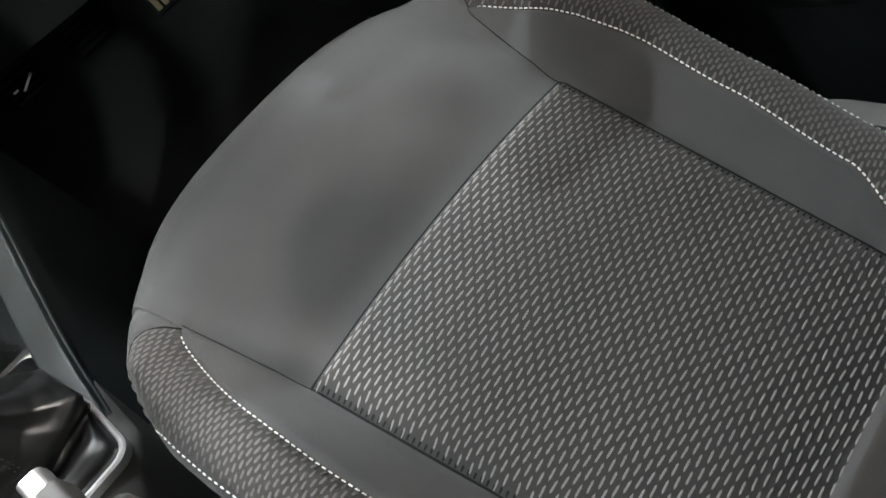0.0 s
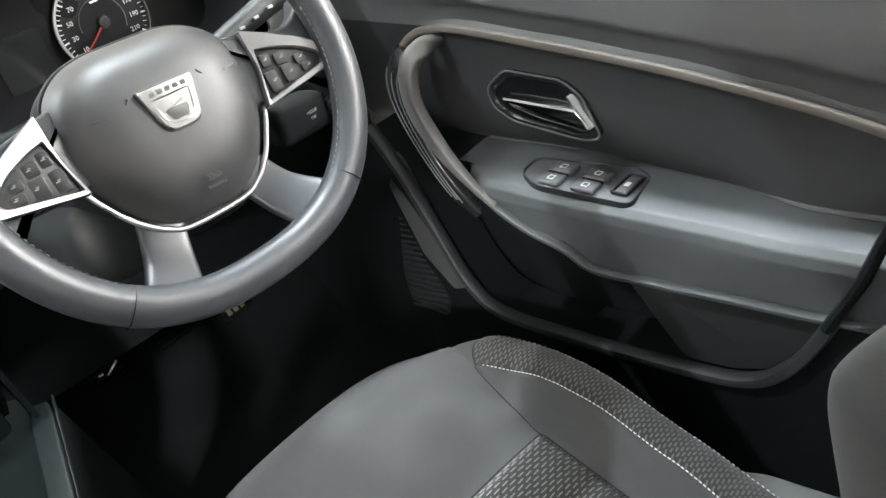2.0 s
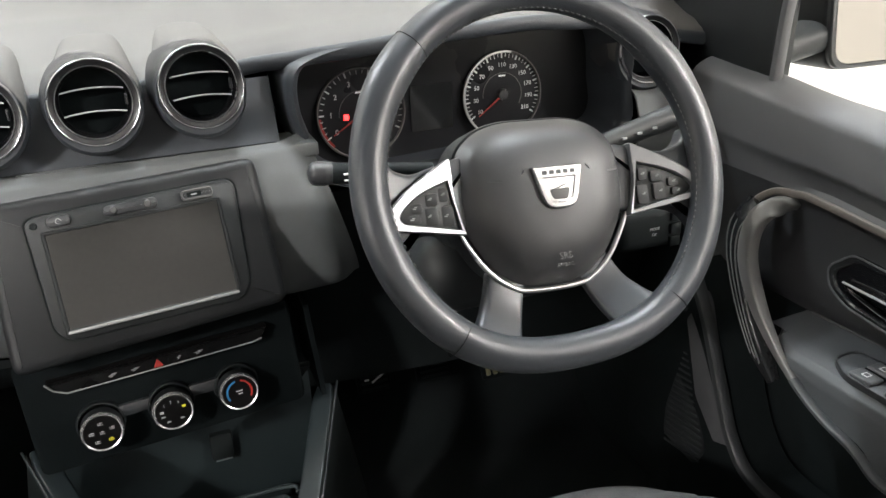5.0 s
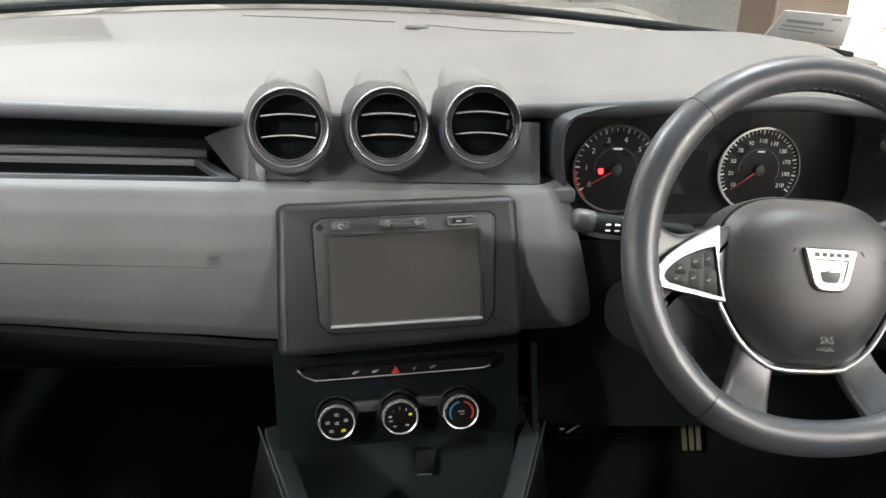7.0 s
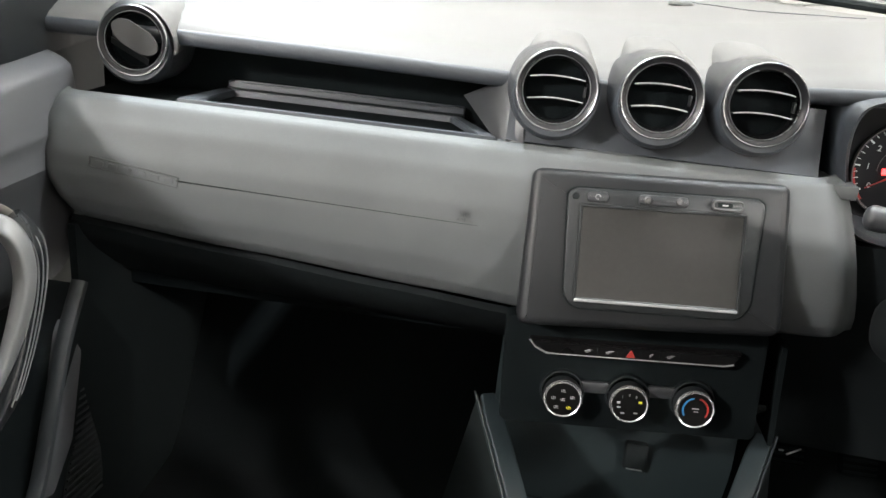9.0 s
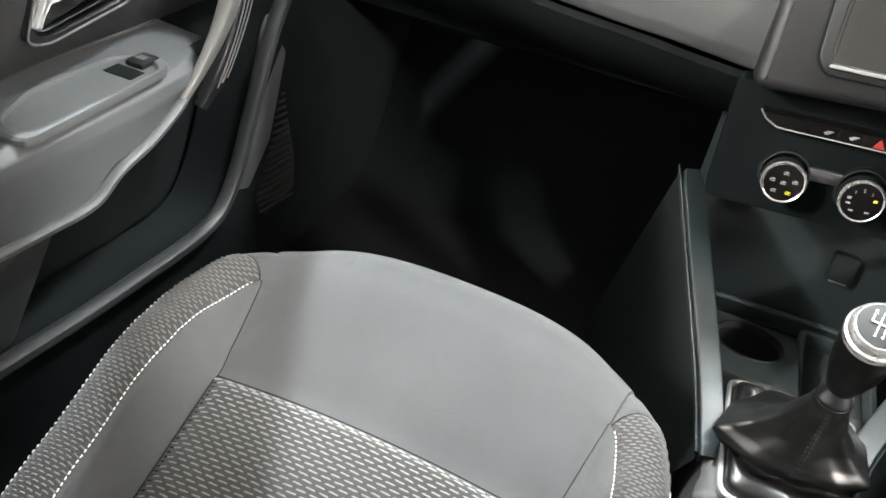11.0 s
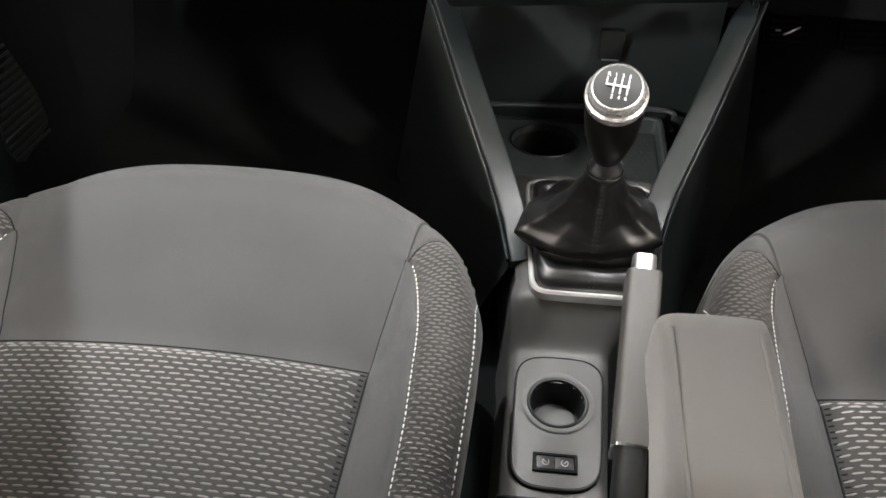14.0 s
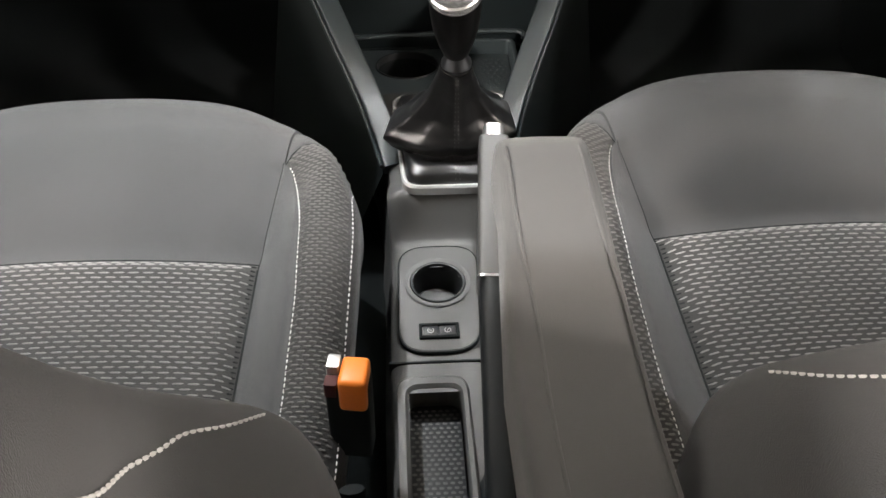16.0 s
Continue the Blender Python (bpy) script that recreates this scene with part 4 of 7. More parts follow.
def gaiter(a, b):
    """Soft leather that rises from the frame, hangs over in a fold with two ears and runs up in four slopes to the collar."""
    ang = 2 * math.pi * a
    c, s = math.cos(ang), math.sin(ang)
    foot, fold = star(GAITER_FOOT, ang), star(GAITER_FOLD, ang)
    tilt = 0.004 * c - 0.008 * max(0, -s) ** 2
    steps = [(0.0, foot * 0.99, 0.178), (0.05, foot * 0.985, 0.190), (0.12, mix(foot, fold, 0.16), 0.200), (0.20, mix(foot, fold, 0.45), 0.2055), (0.28, mix(foot, fold, 0.80), 0.2065 + 0.5 * tilt), (0.33, fold * 0.94, 0.210 + tilt), (0.375, fold * 1.02, 0.221 + tilt), (0.42, fold, 0.228 + tilt), (0.49, mix(fold, 0.0165, 0.22), 0.236 + tilt * 0.7), (0.62, mix(fold, 0.0165, 0.52), 0.251 + tilt * 0.3), (0.78, mix(fold, 0.0165, 0.81), 0.276), (0.91, mix(fold, 0.0165, 0.96), 0.303), (1.0, 0.0165, 0.319)]
    r = table([(f, g) for f, g, h in steps], b)
    z = table([(f, h) for f, g, h in steps], b)
    mid = Vector((0.022, -0.130)).lerp(Vector((COLLAR.x, COLLAR.y)), max(0.0, (b - 0.30) / 0.70))
    # four soft ridges on the upper slopes, hollow between them, and fine creases near the fold
    up = math.sin(math.pi * min(1, max(0, (b - 0.40) / 0.60)))
    r *= 1 + 0.17 * up * math.cos(4 * ang) + 0.03 * noise.noise((2.2 * c, 2.2 * s, 5 * b)) * math.sin(math.pi * b)
    z += 0.0022 * noise.noise((3 * c + 7, 3 * s, 4 * b)) * math.sin(math.pi * b)
    z -= 0.0022 * math.exp(-((b - 0.30) / 0.045) ** 2) * (1 + math.sin(9 * ang))
    return mid.x + r * c, mid.y + r * s, z


boot = part("gaiter", grid(gaiter, 120, 48, close_u=True), GAITER, lever, "creased black leather gaiter", smooth=60)
for dx in (-0.004, 0.004):
    line = [Vector(gaiter(0.75 + dx * (1.0 + 1.6 * b / 50), 0.02 + 0.93 * b / 50)) + Vector((0, -0.0008, 0.0006)) for b in range(51)]
    dashes(along_path(line, 0.0058, lambda p: Vector((0, -0.6, 0.8))), 0.0026, 0.0009, 0.0006, DARK_THREAD, boot, "stitching")
turn = axis.to_track_quat("Z", "Y").to_matrix().to_4x4()
at_collar = Matrix.Translation(COLLAR) @ turn
part("collar", lathe([(0.0150, -0.004), (0.0158, -0.001), (0.0158, 0.0012), (0.0142, 0.004), (0.0118, 0.010), (0.0105, 0.015)], 32), RINGSATIN, lever, "satin metal collar sleeve", m=at_collar.copy())
part("collar_ring", lathe([(0.0163, -0.0042), (0.0169, -0.0030), (0.0169, -0.0012), (0.0158, -0.0004)], 32), BAR, lever, "dark ring under the collar", m=at_collar.copy())
part("knob_grip", lathe([(0.0105, 0.014), (0.0135, 0.018), (0.0178, 0.032), (0.0225, 0.052), (0.0246, 0.074), (0.0246, 0.090), (0.0240, 0.097)], 36), BAR, lever, "black leather knob grip", m=at_collar.copy())
top = Matrix.Translation(COLLAR + axis * 0.0945) @ turn @ pose(0, 0, 0, 12)
knob = part("knob_cap", lathe([(0.0238, 0.0), (0.0260, 0.002), (0.0264, 0.0045), (0.0258, 0.0072), (0.0238, 0.0086), (0.0236, 0.0126), (0.0226, 0.0168), (0.0206, 0.0184), (0.0195, 0.0180)], 44), KNOB_SILVER, lever, "bright silver knob cap", m=top.copy())
part("knurl", lathe([(0.0246, -0.003), (0.0256, -0.001), (0.0256, 0.001), (0.0246, 0.003)], 60), KNOB_SILVER, knob, "knurled silver ring", m=top.copy())
part("knob_face", lathe([(0.0200, 0.0178), (0.012, 0.0192), (0, 0.0197)], 36), DARK, knob, "black gear pattern face", m=top.copy())
face = top @ Matrix.Translation((0, 0, 0.0207))
for k, x in enumerate((-0.0084, -0.0028, 0.0028, 0.0084)):
    writing("R135"[k], 0.0052, PRINT, knob, face @ Matrix.Translation((x, 0.0095, -0.0008)), "digit")
    if k:
        writing("0246"[k], 0.0052, PRINT, knob, face @ Matrix.Translation((x, -0.0105, -0.0008)), "digit")
        part("gate_line", box(x - 0.0006, x + 0.0006, -0.0072, 0.0062, -0.001, 0.0004, 0), PRINT, knob, m=face.copy(), smooth=0)
part("gate_line", box(-0.0096, 0.0096, -0.0008, 0.0004, -0.001, 0.0005, 0), PRINT, knob, m=face.copy(), smooth=0)
part("gate_line", box(-0.0096, -0.0084, -0.0008, 0.0062, -0.001, 0.0005, 0), PRINT, knob, m=face.copy(), smooth=0)

# handbrake
brake = thing("handbrake", (0.03, -0.62, 0.12), "grey plastic handbrake lever with silver button, pulled up", "handbrake")
tip, tail, pivot = Vector((0.043, -0.318, 0.331)), Vector((0.030, -0.462, 0.296)), Vector((0.026, -0.68, 0.13))
d = (tip - tail).normalized()
part("grip", sweep([tail, tail + d * 0.004, tail.lerp(tip, 0.3), tail.lerp(tip, 0.7), tip - d * 0.014, tip - d * 0.008], oval(0.0135, 0.0165, 28, 6), scale=lambda t: 0.96 + 0.04 * t), CONSOLE, brake, "grained grey plastic grip")
part("release_button", sweep([tip - d * 0.010, tip + d * 0.004, tip + d * 0.010], oval(0.0095, 0.0105, 14, 3.5)), SATIN, brake, "silver release button")
part("shaft", sweep([pivot, tail - d * 0.03, tail + d * 0.002], oval(0.011, 0.016, 14, 3)), DARK, brake, "dark lever shaft")
part("grip_ring", sweep([tail - d * 0.0012, tail + d * 0.0012], oval(0.0139, 0.0170, 28, 6)), CHROME, brake, "bright ring at the grip's end")
part("gaiter_slot", box(0.012, 0.046, -0.80, -0.44, 0.08, 0.135, 0.006), BLACK, brake, "black slot cover under the lever")

# armrest beside the driver seat
rest = thing("armrest", (0.052, -0.7, 0.36), "folded down grey cloth armrest beside the driver seat", "armrest")


def rest_skin(a, b):
    """A padded bar with rounded nose."""
    y = mix(-0.93, -0.448, b)
    nose = max(0.0, (y + 0.478) / 0.030)
    k = math.sqrt(max(0.0, 1 - min(nose, 1) ** 4))
    ang = 2 * math.pi * a
    c, s = math.cos(ang), math.sin(ang)
    w, h = 0.0315, 0.030
    px, pz = math.copysign(abs(c) ** 0.26, c) * w, math.copysign(abs(s) ** 0.36, s) * h * (0.25 + 0.75 * k)
    z = 0.411 + 0.004 * ease((-y - 0.5) / 0.4)
    back = max(0.0, min(1.4, (-0.50 - y) / 0.10))
    edge = mix(0.003, -0.005, back) if px < 0 else mix(0.005, 0.001, back)
    return 0.0515 + px * (0.93 + 0.07 * k) + edge * min(1.0, abs(px) / 0.02), y, z + pz - 0.004 * (px / 0.045) ** 2 * (1 if pz > 0 else 0)


skin = part("pad", joined(grid(rest_skin, 64, 60, close_u=True)), ARMREST, rest)
for x in (0.0285, 0.0780):
    part("seam", sweep([Vector((x + 0.0006 * math.sin(k * 0.7), -0.92 + 0.0150 * k, 0.4412 + 0.004 * ease((0.92 - 0.0150 * k - 0.5) / 0.4) - 0.004 * ((x - 0.0515) / 0.045) ** 2)) for k in range(31)], oval(0.0012, 0.0008, 8)), ARMREST, rest, "raised seam")
part("hinge", box(0.030, 0.110, -0.98, -0.88, 0.30, 0.43, 0.02), DARK, rest, "dark hinge block")

# seat belt buckle by the passenger seat
buckle = thing("seat_belt_buckle", (-0.088, -0.56, 0.10), "black seat belt buckle with orange release button", "buckle")
M = Matrix.Translation((-0.0850, -0.528, 0.275)) @ pose(0, 0, 0, -4, 0, -8)
part("casing", prism(round_poly(rect(-0.0165, 0.0165, -0.0125, 0.0125), 0.005), -0.085, 0.0, 0.003), BLACK, buckle, "black plastic casing", m=M.copy())
part("release_button", box(-0.0055, 0.0160, -0.0165, 0.0115, -0.024, 0.0100, 0.004, 3), ORANGE, buckle, "orange release button", m=M.copy())
part("slot_frame", prism(round_poly(rect(-0.0165, -0.0065, -0.0010, 0.0125), 0.002), -0.006, 0.0085, 0.001), SATIN, buckle, "pale metal tongue slot", m=M.copy())
part("slot_side", prism(round_poly(rect(-0.0165, -0.0065, -0.0130, -0.0020), 0.002), -0.012, 0.0015, 0.001), DIMRED, buckle, "dark red side of the slot", m=M.copy())
part("stalk", sweep([(-0.085, -0.60, 0.06), (-0.086, -0.585, 0.13), (-0.0865, -0.578, 0.195)], oval(0.010, 0.005, 10)), BLACK, buckle, "black stalk")
# ---- dashboard ----
dash = thing("dashboard", (0.03, 0.2, 0.3), "dark grey grained plastic dashboard with round air vents", "dashboard")


def lip_y(x):
    return table([(-0.75, 0.10), (-0.60, 0.12), (0.148, 0.122), (0.20, 0.088), (0.30, 0.064), (0.52, 0.064), (0.60, 0.09), (0.68, 0.11), (0.80, 0.12)], x)


def lip_z(x):
    return table([(-0.75, 0.766), (-0.45, 0.764), (-0.20, 0.760), (0.0, 0.763), (0.12, 0.776), (0.22, 0.790), (0.34, 0.803), (0.48, 0.808), (0.58, 0.800), (0.66, 0.775), (0.80, 0.755)], x)


def dash_top(a, b):
    x = mix(-0.745, 0.80, a)
    k = (x - MID) / 0.76
    foot = screen_edge((x + 0.74) / 1.52)
    y = mix(lip_y(x), foot[1] - 0.004, b)
    rise = table([(0.0, 0.0), (0.02, 0.010), (0.08, 0.022), (0.35, 0.060), (1.0, 1.0 * (foot[2] - 0.012 - lip_z(x)))], b)
    hood = 0.012 * math.exp(-((x - 0.40) / 0.16) ** 2) * math.exp(-(b / 0.35) ** 2)
    return x, y, lip_z(x) + rise + hood * b * 4 * (1 - b)


bm = grid(dash_top, 110, 50)
thicken(bm, 0.014)
top_pad = part("top_pad", bm, DASH, dash, "grained top pad, bright under the windscreen")
# Lip takes a darker slate than the pad, painting its shaded front.
part("lip_edge", sweep([Vector((x, lip_y(x) + 0.004, lip_z(x) - 0.004)) for x in np.linspace(-0.745, 0.80, 80)], oval(0.0065, 0.0095, 14)), CHEEK, dash, "front lip of the top pad, its shade painted slate")
# fine joint and speaker covers on the pad
for x0, x1, b0, b1 in ((-0.239, 0.01, 0.825, 0.76), (0.060, 0.258, 0.715, 0.45)):
    line = [Vector(dash_top((mix(x0, x1, k / 20) + 0.745) / 1.545, mix(b0, b1, k / 20))) + Vector((0, 0, 0.0008)) for k in range(21)]
    part("pad_joint", sweep(line, oval(0.0009, 0.0007, 6)), STACK, top_pad)
spot = Vector(dash_top((0.043 + 0.745) / 1.545, 0.67))
part("light_sensor", lathe([(0.020, 0.0), (0.018, 0.004), (0.010, 0.007), (0, 0.008)], 24), DASH, top_pad, "small round sensor dome", m=Matrix.Translation(spot) @ Matrix.Diagonal((1, 0.7, 1, 1)))
for x, back in ((-0.672, 0.90), (0.667, 0.42)):
    spot = Vector(dash_top((x + 0.745) / 1.545, back))
    part("speaker_cover", lathe([(0.034, 0.0), (0.031, 0.003), (0, 0.004)], 32), DASH, top_pad, "oval speaker cover", m=Matrix.Translation(spot) @ pose(0, 0, 0, 6) @ Matrix.Diagonal((1, 0.75, 1, 1)))
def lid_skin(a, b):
    """A thin dark sheet on the pad that paints a cast shade."""
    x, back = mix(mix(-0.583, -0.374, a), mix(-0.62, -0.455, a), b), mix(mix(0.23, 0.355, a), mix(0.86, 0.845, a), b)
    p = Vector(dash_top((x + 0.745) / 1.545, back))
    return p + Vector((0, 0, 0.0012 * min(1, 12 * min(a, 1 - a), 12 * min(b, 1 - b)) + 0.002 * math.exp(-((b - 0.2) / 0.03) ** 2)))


part("pad_shade_patch", grid(lid_skin, 40, 30), SHADEPATCH, top_pad, "darker patch with a ridge, painting a cast shade on the pad", smooth=60)
for side in (-1, 1):
    base = Vector(dash_top((mirrored(0.676, side) + 0.745) / 1.545, 0.225)) + Vector((0, 0, 0.002))
    lens = round_poly([(side * x, y) for x, y in ((0.037, -0.020), (0.018, 0.009), (-0.040, 0.030), (-0.025, -0.007), (0.018, -0.021))], [0.003, 0.012, 0.003, 0.012, 0.010])
    m = Matrix.Translation(base) @ pose(0, 0, 0, 17)
    grille = part("defrost_grille", prism(lens, -0.006, 0.0008), VOID, top_pad, "black side window defrost opening", m=m.copy())
    for k in range(4):
        reach = (0.008, 0.0125, 0.0125, 0.009)[k]
        part("slat", box(-0.0046, 0.0046, -reach, reach, 0.0, 0.0032, 0.0008), DASH, grille, m=m @ Matrix.Translation((side * (0.021 - 0.0150 * k), -0.010 + 0.0062 * k, 0)) @ pose(0, 0, 0, 0, 8 * side, 30 * side))


# padded fascia in front of the passenger and behind the screen
def fascia_low(x):
    return table([(-0.72, 0.544), (-0.515, 0.527), (-0.30, 0.511), (-0.15, 0.500), (0.25, 0.515)], x)


def fascia_skin(a, b):
    low = fascia_low(mix(-0.715, 0.21, a))
    prof = [(0.076, 0.682), (0.067, 0.6885), (0.059, 0.6925), (0.049, 0.6885), (0.036, 0.664), (0.026, 0.630), (0.024, 0.605), (0.029, mix(0.605, low, 0.45)), (0.039, mix(0.605, low, 0.76)), (0.051, mix(0.605, low, 0.94)), (0.068, low), (0.10, low + 0.002), (0.16, low + 0.004)]
    t = b * (len(prof) - 1)
    k = min(int(t), len(prof) - 2)
    (y0, z0), (y1, z1) = prof[k], prof[k + 1]
    y, z = mix(y0, y1, t - k), mix(z0, z1, t - k)
    left = mix(-0.716, -0.702, ease((z - 0.66) / 0.04)) + 0.030 * max(0.0, (0.615 - z) / 0.07) ** 1.6
    right = 0.192 + 0.30 * max(0, 0.70 - z)
    x = mix(left, right, a)
    y += 0.012 * ease((x + 0.1) / 0.3) + 0.012 * math.exp(-((x - left) / 0.006) ** 2) + 0.030 * math.exp(-((x - right) / 0.020) ** 2)
    return x, y, z


fascia = part("fascia_pad", thicken(grid(fascia_skin, 120, 66), -0.004), FASCIA, dash, "smooth dark grey padded fascia")
part("fascia_joint", sweep([Vector((mix(-0.548, -0.199, k / 24), 0.0214, 0.6135 - 0.0055 * k / 24)) for k in range(25)], oval(0.0013, 0.0012, 6)), BLACK, fascia, "fine airbag joint line")
part("name_recess", frame_plate(round_poly(rect(-0.054, 0.054, -0.0068, 0.0068), 0.001), round_poly(rect(-0.0528, 0.0528, -0.0056, 0.0056), 0.001), 0, 0.0016, 0.0003), EMBOSS, fascia, m=pose(-0.600, 0.0214, 0.6180, 90, 6.5, 0))
for k in range(6):
    part("name_bar", prism(round_poly(rect(-0.0055, 0.0055, -0.0032, 0.0032), 0.002), 0, 0.0014, 0.0005), FASCIA, fascia, "raised bar in the name recess", m=pose(-0.642 + 0.0168 * k, 0.0214, 0.6228 - 0.0019 * k, 90, 6.5, 0))
writing("SRS", 0.0085, EMBOSS, fascia, pose(-0.214, 0.0205, 0.6190, 90, 1, 0), "airbag_mark")
writing("AIRBAG", 0.0050, EMBOSS, fascia, pose(-0.214, 0.0205, 0.6125, 90, 1, 0), "airbag_mark")

# right end of the fascia, beside the driver
def fascia_right(a, b):
    prof = [(0.20, 0.700), (0.10, 0.698), (0.082, 0.693), (0.072, 0.670), (0.070, 0.62), (0.076, 0.56), (0.10, 0.50), (0.16, 0.48)]
    t = b * (len(prof) - 1)
    k = min(int(t), len(prof) - 2)
    (y0, z0), (y1, z1) = prof[k], prof[k + 1]
    z = mix(z0, z1, t - k)
    return mix(mix(0.560, 0.640, ease((z - 0.585) / 0.05)), 0.785, a), mix(y0, y1, t - k), z


part("fascia_end", thicken(grid(fascia_right, 20, 30), -0.004), FASCIA, dash, "dark grey fascia end by the driver's door")

# near black sheets that paint the shade under the top pad, and the open tray
def under_lip(a, b):
    x = mix(-0.72, 0.78, a)
    return x, 0.192, mix(0.40, lip_z(x) + 0.005, b)


part("vent_shelf", box(-0.192, 0.206, 0.070, 0.134, 0.676, 0.6915, 0.002), FASCIA, dash, "grey shelf under the middle vents")
part("recess_floor", box(-0.700, -0.193, 0.068, 0.200, 0.668, 0.6875, 0.002), VOID, dash, "shelf behind the fascia edge, painted near black as shade")
part("lip_shade", thicken(grid(under_lip, 30, 3), 0.01), VOID, dash, "near black sheet painting the shade under the top pad")
tray_back = [(-0.555, 0.175), (-0.245, 0.175), (-0.190, 0.078), (-0.575, 0.078)]
tray_line = round_poly(tray_back, 0.006)
tray_hole = round_poly([(-0.535, 0.166), (-0.255, 0.166), (-0.214, 0.086), (-0.548, 0.086)], 0.005)
shelf_tray = part("tray_frame", frame_plate(tray_line, tray_hole, 0.684, 0.6965, 0.002), CHEEK, dash, "slate frame of the passenger tray")
part("tray_floor", prism(tray_hole, 0.6865, 0.6885), VOID, shelf_tray, "black ribbed tray floor")
part("tray_step", box(-0.545, -0.240, 0.168, 0.180, 0.690, 0.708, 0.003), CHEEK, shelf_tray, "grey step behind the tray")
part("tray_step_line", box(-0.535, -0.248, 0.1655, 0.1685, 0.7070, 0.7095, 0.0008), CHEEK, shelf_tray)
part("tray_step_line", box(-0.545, -0.240, 0.1635, 0.1675, 0.6985, 0.7003, 0.0008), BLACK, shelf_tray)
spots = [(Vector((-0.50 + 0.006 * k, 0.092 + 0.004 * (k % 2), 0.6886)), Vector((0, 1, 0)), Vector((0, 0, 1))) for k in range(44)]
dashes(spots, 0.007, 0.0022, 0.0012, FASCIA, shelf_tray, "rib_relief")
gusset = grid(lambda a, b: Vector((-0.243, 0.168, 0.724)).lerp(Vector((-0.194, 0.098, 0.688)), b).lerp(Vector((-0.176, 0.112, 0.768)).lerp(Vector((-0.160, 0.084, 0.692)), b), a) + Vector((0, -0.006 * math.sin(math.pi * a), 0)), 12, 12)
thicken(gusset, 0.006)
part("vent_gusset", gusset, STACK, dash, "slanted slate cheek beside the vents")
part("vent_wall", thicken(grid(lambda a, b: (mix(-0.182, 0.165, a), mix(0.090, 0.119, b ** 0.8), mix(0.691, 0.762, b)), 24, 10), -0.006), CHEEK, dash, "dark slate wall between the vents")
part("centre_slot", frame_plate(round_poly([(-0.106, 0.071), (0.070, 0.080), (0.082, 0.098), (-0.112, 0.083)], 0.003), round_poly([(-0.1035, 0.0732), (0.069, 0.0822), (0.0785, 0.0955), (-0.108, 0.0808)], 0.002), 0.6885, 0.6938, 0.0008), FASCIA, dash, "shallow slot above the screen")


# ---- round air vents ----
def air_vent(at, tilt, turn, closed=False, label="round air vent with satin ring and two slats"):
    m = Matrix.Translation(at) @ pose(0, 0, 0, 90 - tilt, 0, turn) @ Matrix.Scale(0.88 if closed else 0.95, 4)
    root = thing("air_vent", at, label, "air vent", "air vents")
    wide = 1.08 if closed else 1.0
    part("barrel", lathe([(0.0455, 0.001), (0.0480, -0.004), (0.0510 * wide, -0.022), (0.0545 * wide, -0.050), (0.0550 * wide, -0.110)], 56), STACK, root, "dark grey barrel", m=m.copy())

    def hood(a, b):
        """The upper half of the barrel runs back level and sinks into the dashboard's top."""
        ang = radians(mix(-12, 192, a))
        wide = mix(0.0472, 0.0400, ease(b))
        x = wide * math.copysign(abs(math.cos(ang)) ** mix(1.0, 0.62, b), math.cos(ang))
        z = 0.0465 * math.sin(ang) if math.sin(ang) < 0 else mix(0.0465, 0.0468, b) * abs(math.sin(ang)) ** mix(1.0, 0.55, b)
        return at[0] + x, at[1] + mix(0.008, 0.185, b), at[2] + z - 0.004 * (1 - ease(b * 6))

    def chin(a, b):
        """Slate lip that bulges out below the ring and turns back under it."""
        ang = 2 * math.pi * a
        low = max(0.0, -math.sin(ang))
        r = table([(0.0, 0.0455), (0.35, 0.0478 + 0.0045 * low), (0.65, 0.0490 + 0.0065 * low), (1.0, 0.0500 + 0.0070 * low)], b)
        return r * math.cos(ang), r * math.sin(ang) - 0.004 * ease(b), table([(0.0, 0.0005), (0.35, 0.0010), (0.65, -0.006), (1.0, -0.050)], b)

    part("chin", grid(chin, 56, 12, close_u=True), CHEEK, root, "slate lip round the ring", m=m.copy())
    part("hood", grid(hood, 40, 24), DASH, root, "rounded grey hood that sinks into the dashboard top")
    part("ring", lathe([(0.0458, -0.004), (0.0472, 0.0000), (0.0469, 0.0026), (0.0460, 0.0036), (0.0451, 0.0031)], 64), RINGSATIN, root, "satin silver outer ring", m=m.copy())
    part("bevel", lathe([(0.0453, 0.0031), (0.0428, 0.0022), (0.0398, -0.0010), (0.0388, -0.0024)], 64), BEVEL, root, "dark satin bevel", m=m.copy())
    part("inner_line", lathe([(0.0393, -0.0020), (0.0387, -0.0010), (0.0381, -0.0022)], 56), SATIN, root, "fine bright inner line", m=m.copy())
    part("inner_ring", lathe([(0.0384, -0.0022), (0.0378, -0.0018), (0.0374, -0.0024), (0.0366, -0.0060), (0.0352, -0.014)], 56), GLOSS, root, "gloss black inner ring", m=m.copy())
    part("throat", lathe([(0.0366, -0.006), (0.0345, -0.0235), (0, -0.0245)], 40), VOID, root, "black throat", m=m.copy())
    if closed:
        flap = lambda a, b: ((2 * a - 1) * 0.034 * math.sqrt(max(0.02, 1 - (0.9 * (2 * b - 1)) ** 2)), (2 * b - 1) * 0.017 + 0.006, -0.006 + 0.012 * b)
        part("flap", thicken(grid(flap, 14, 8), 0.002), CONSOLE, root, "tilted pale flap", m=m @ pose(0, 0, 0, 0, 0, -28))
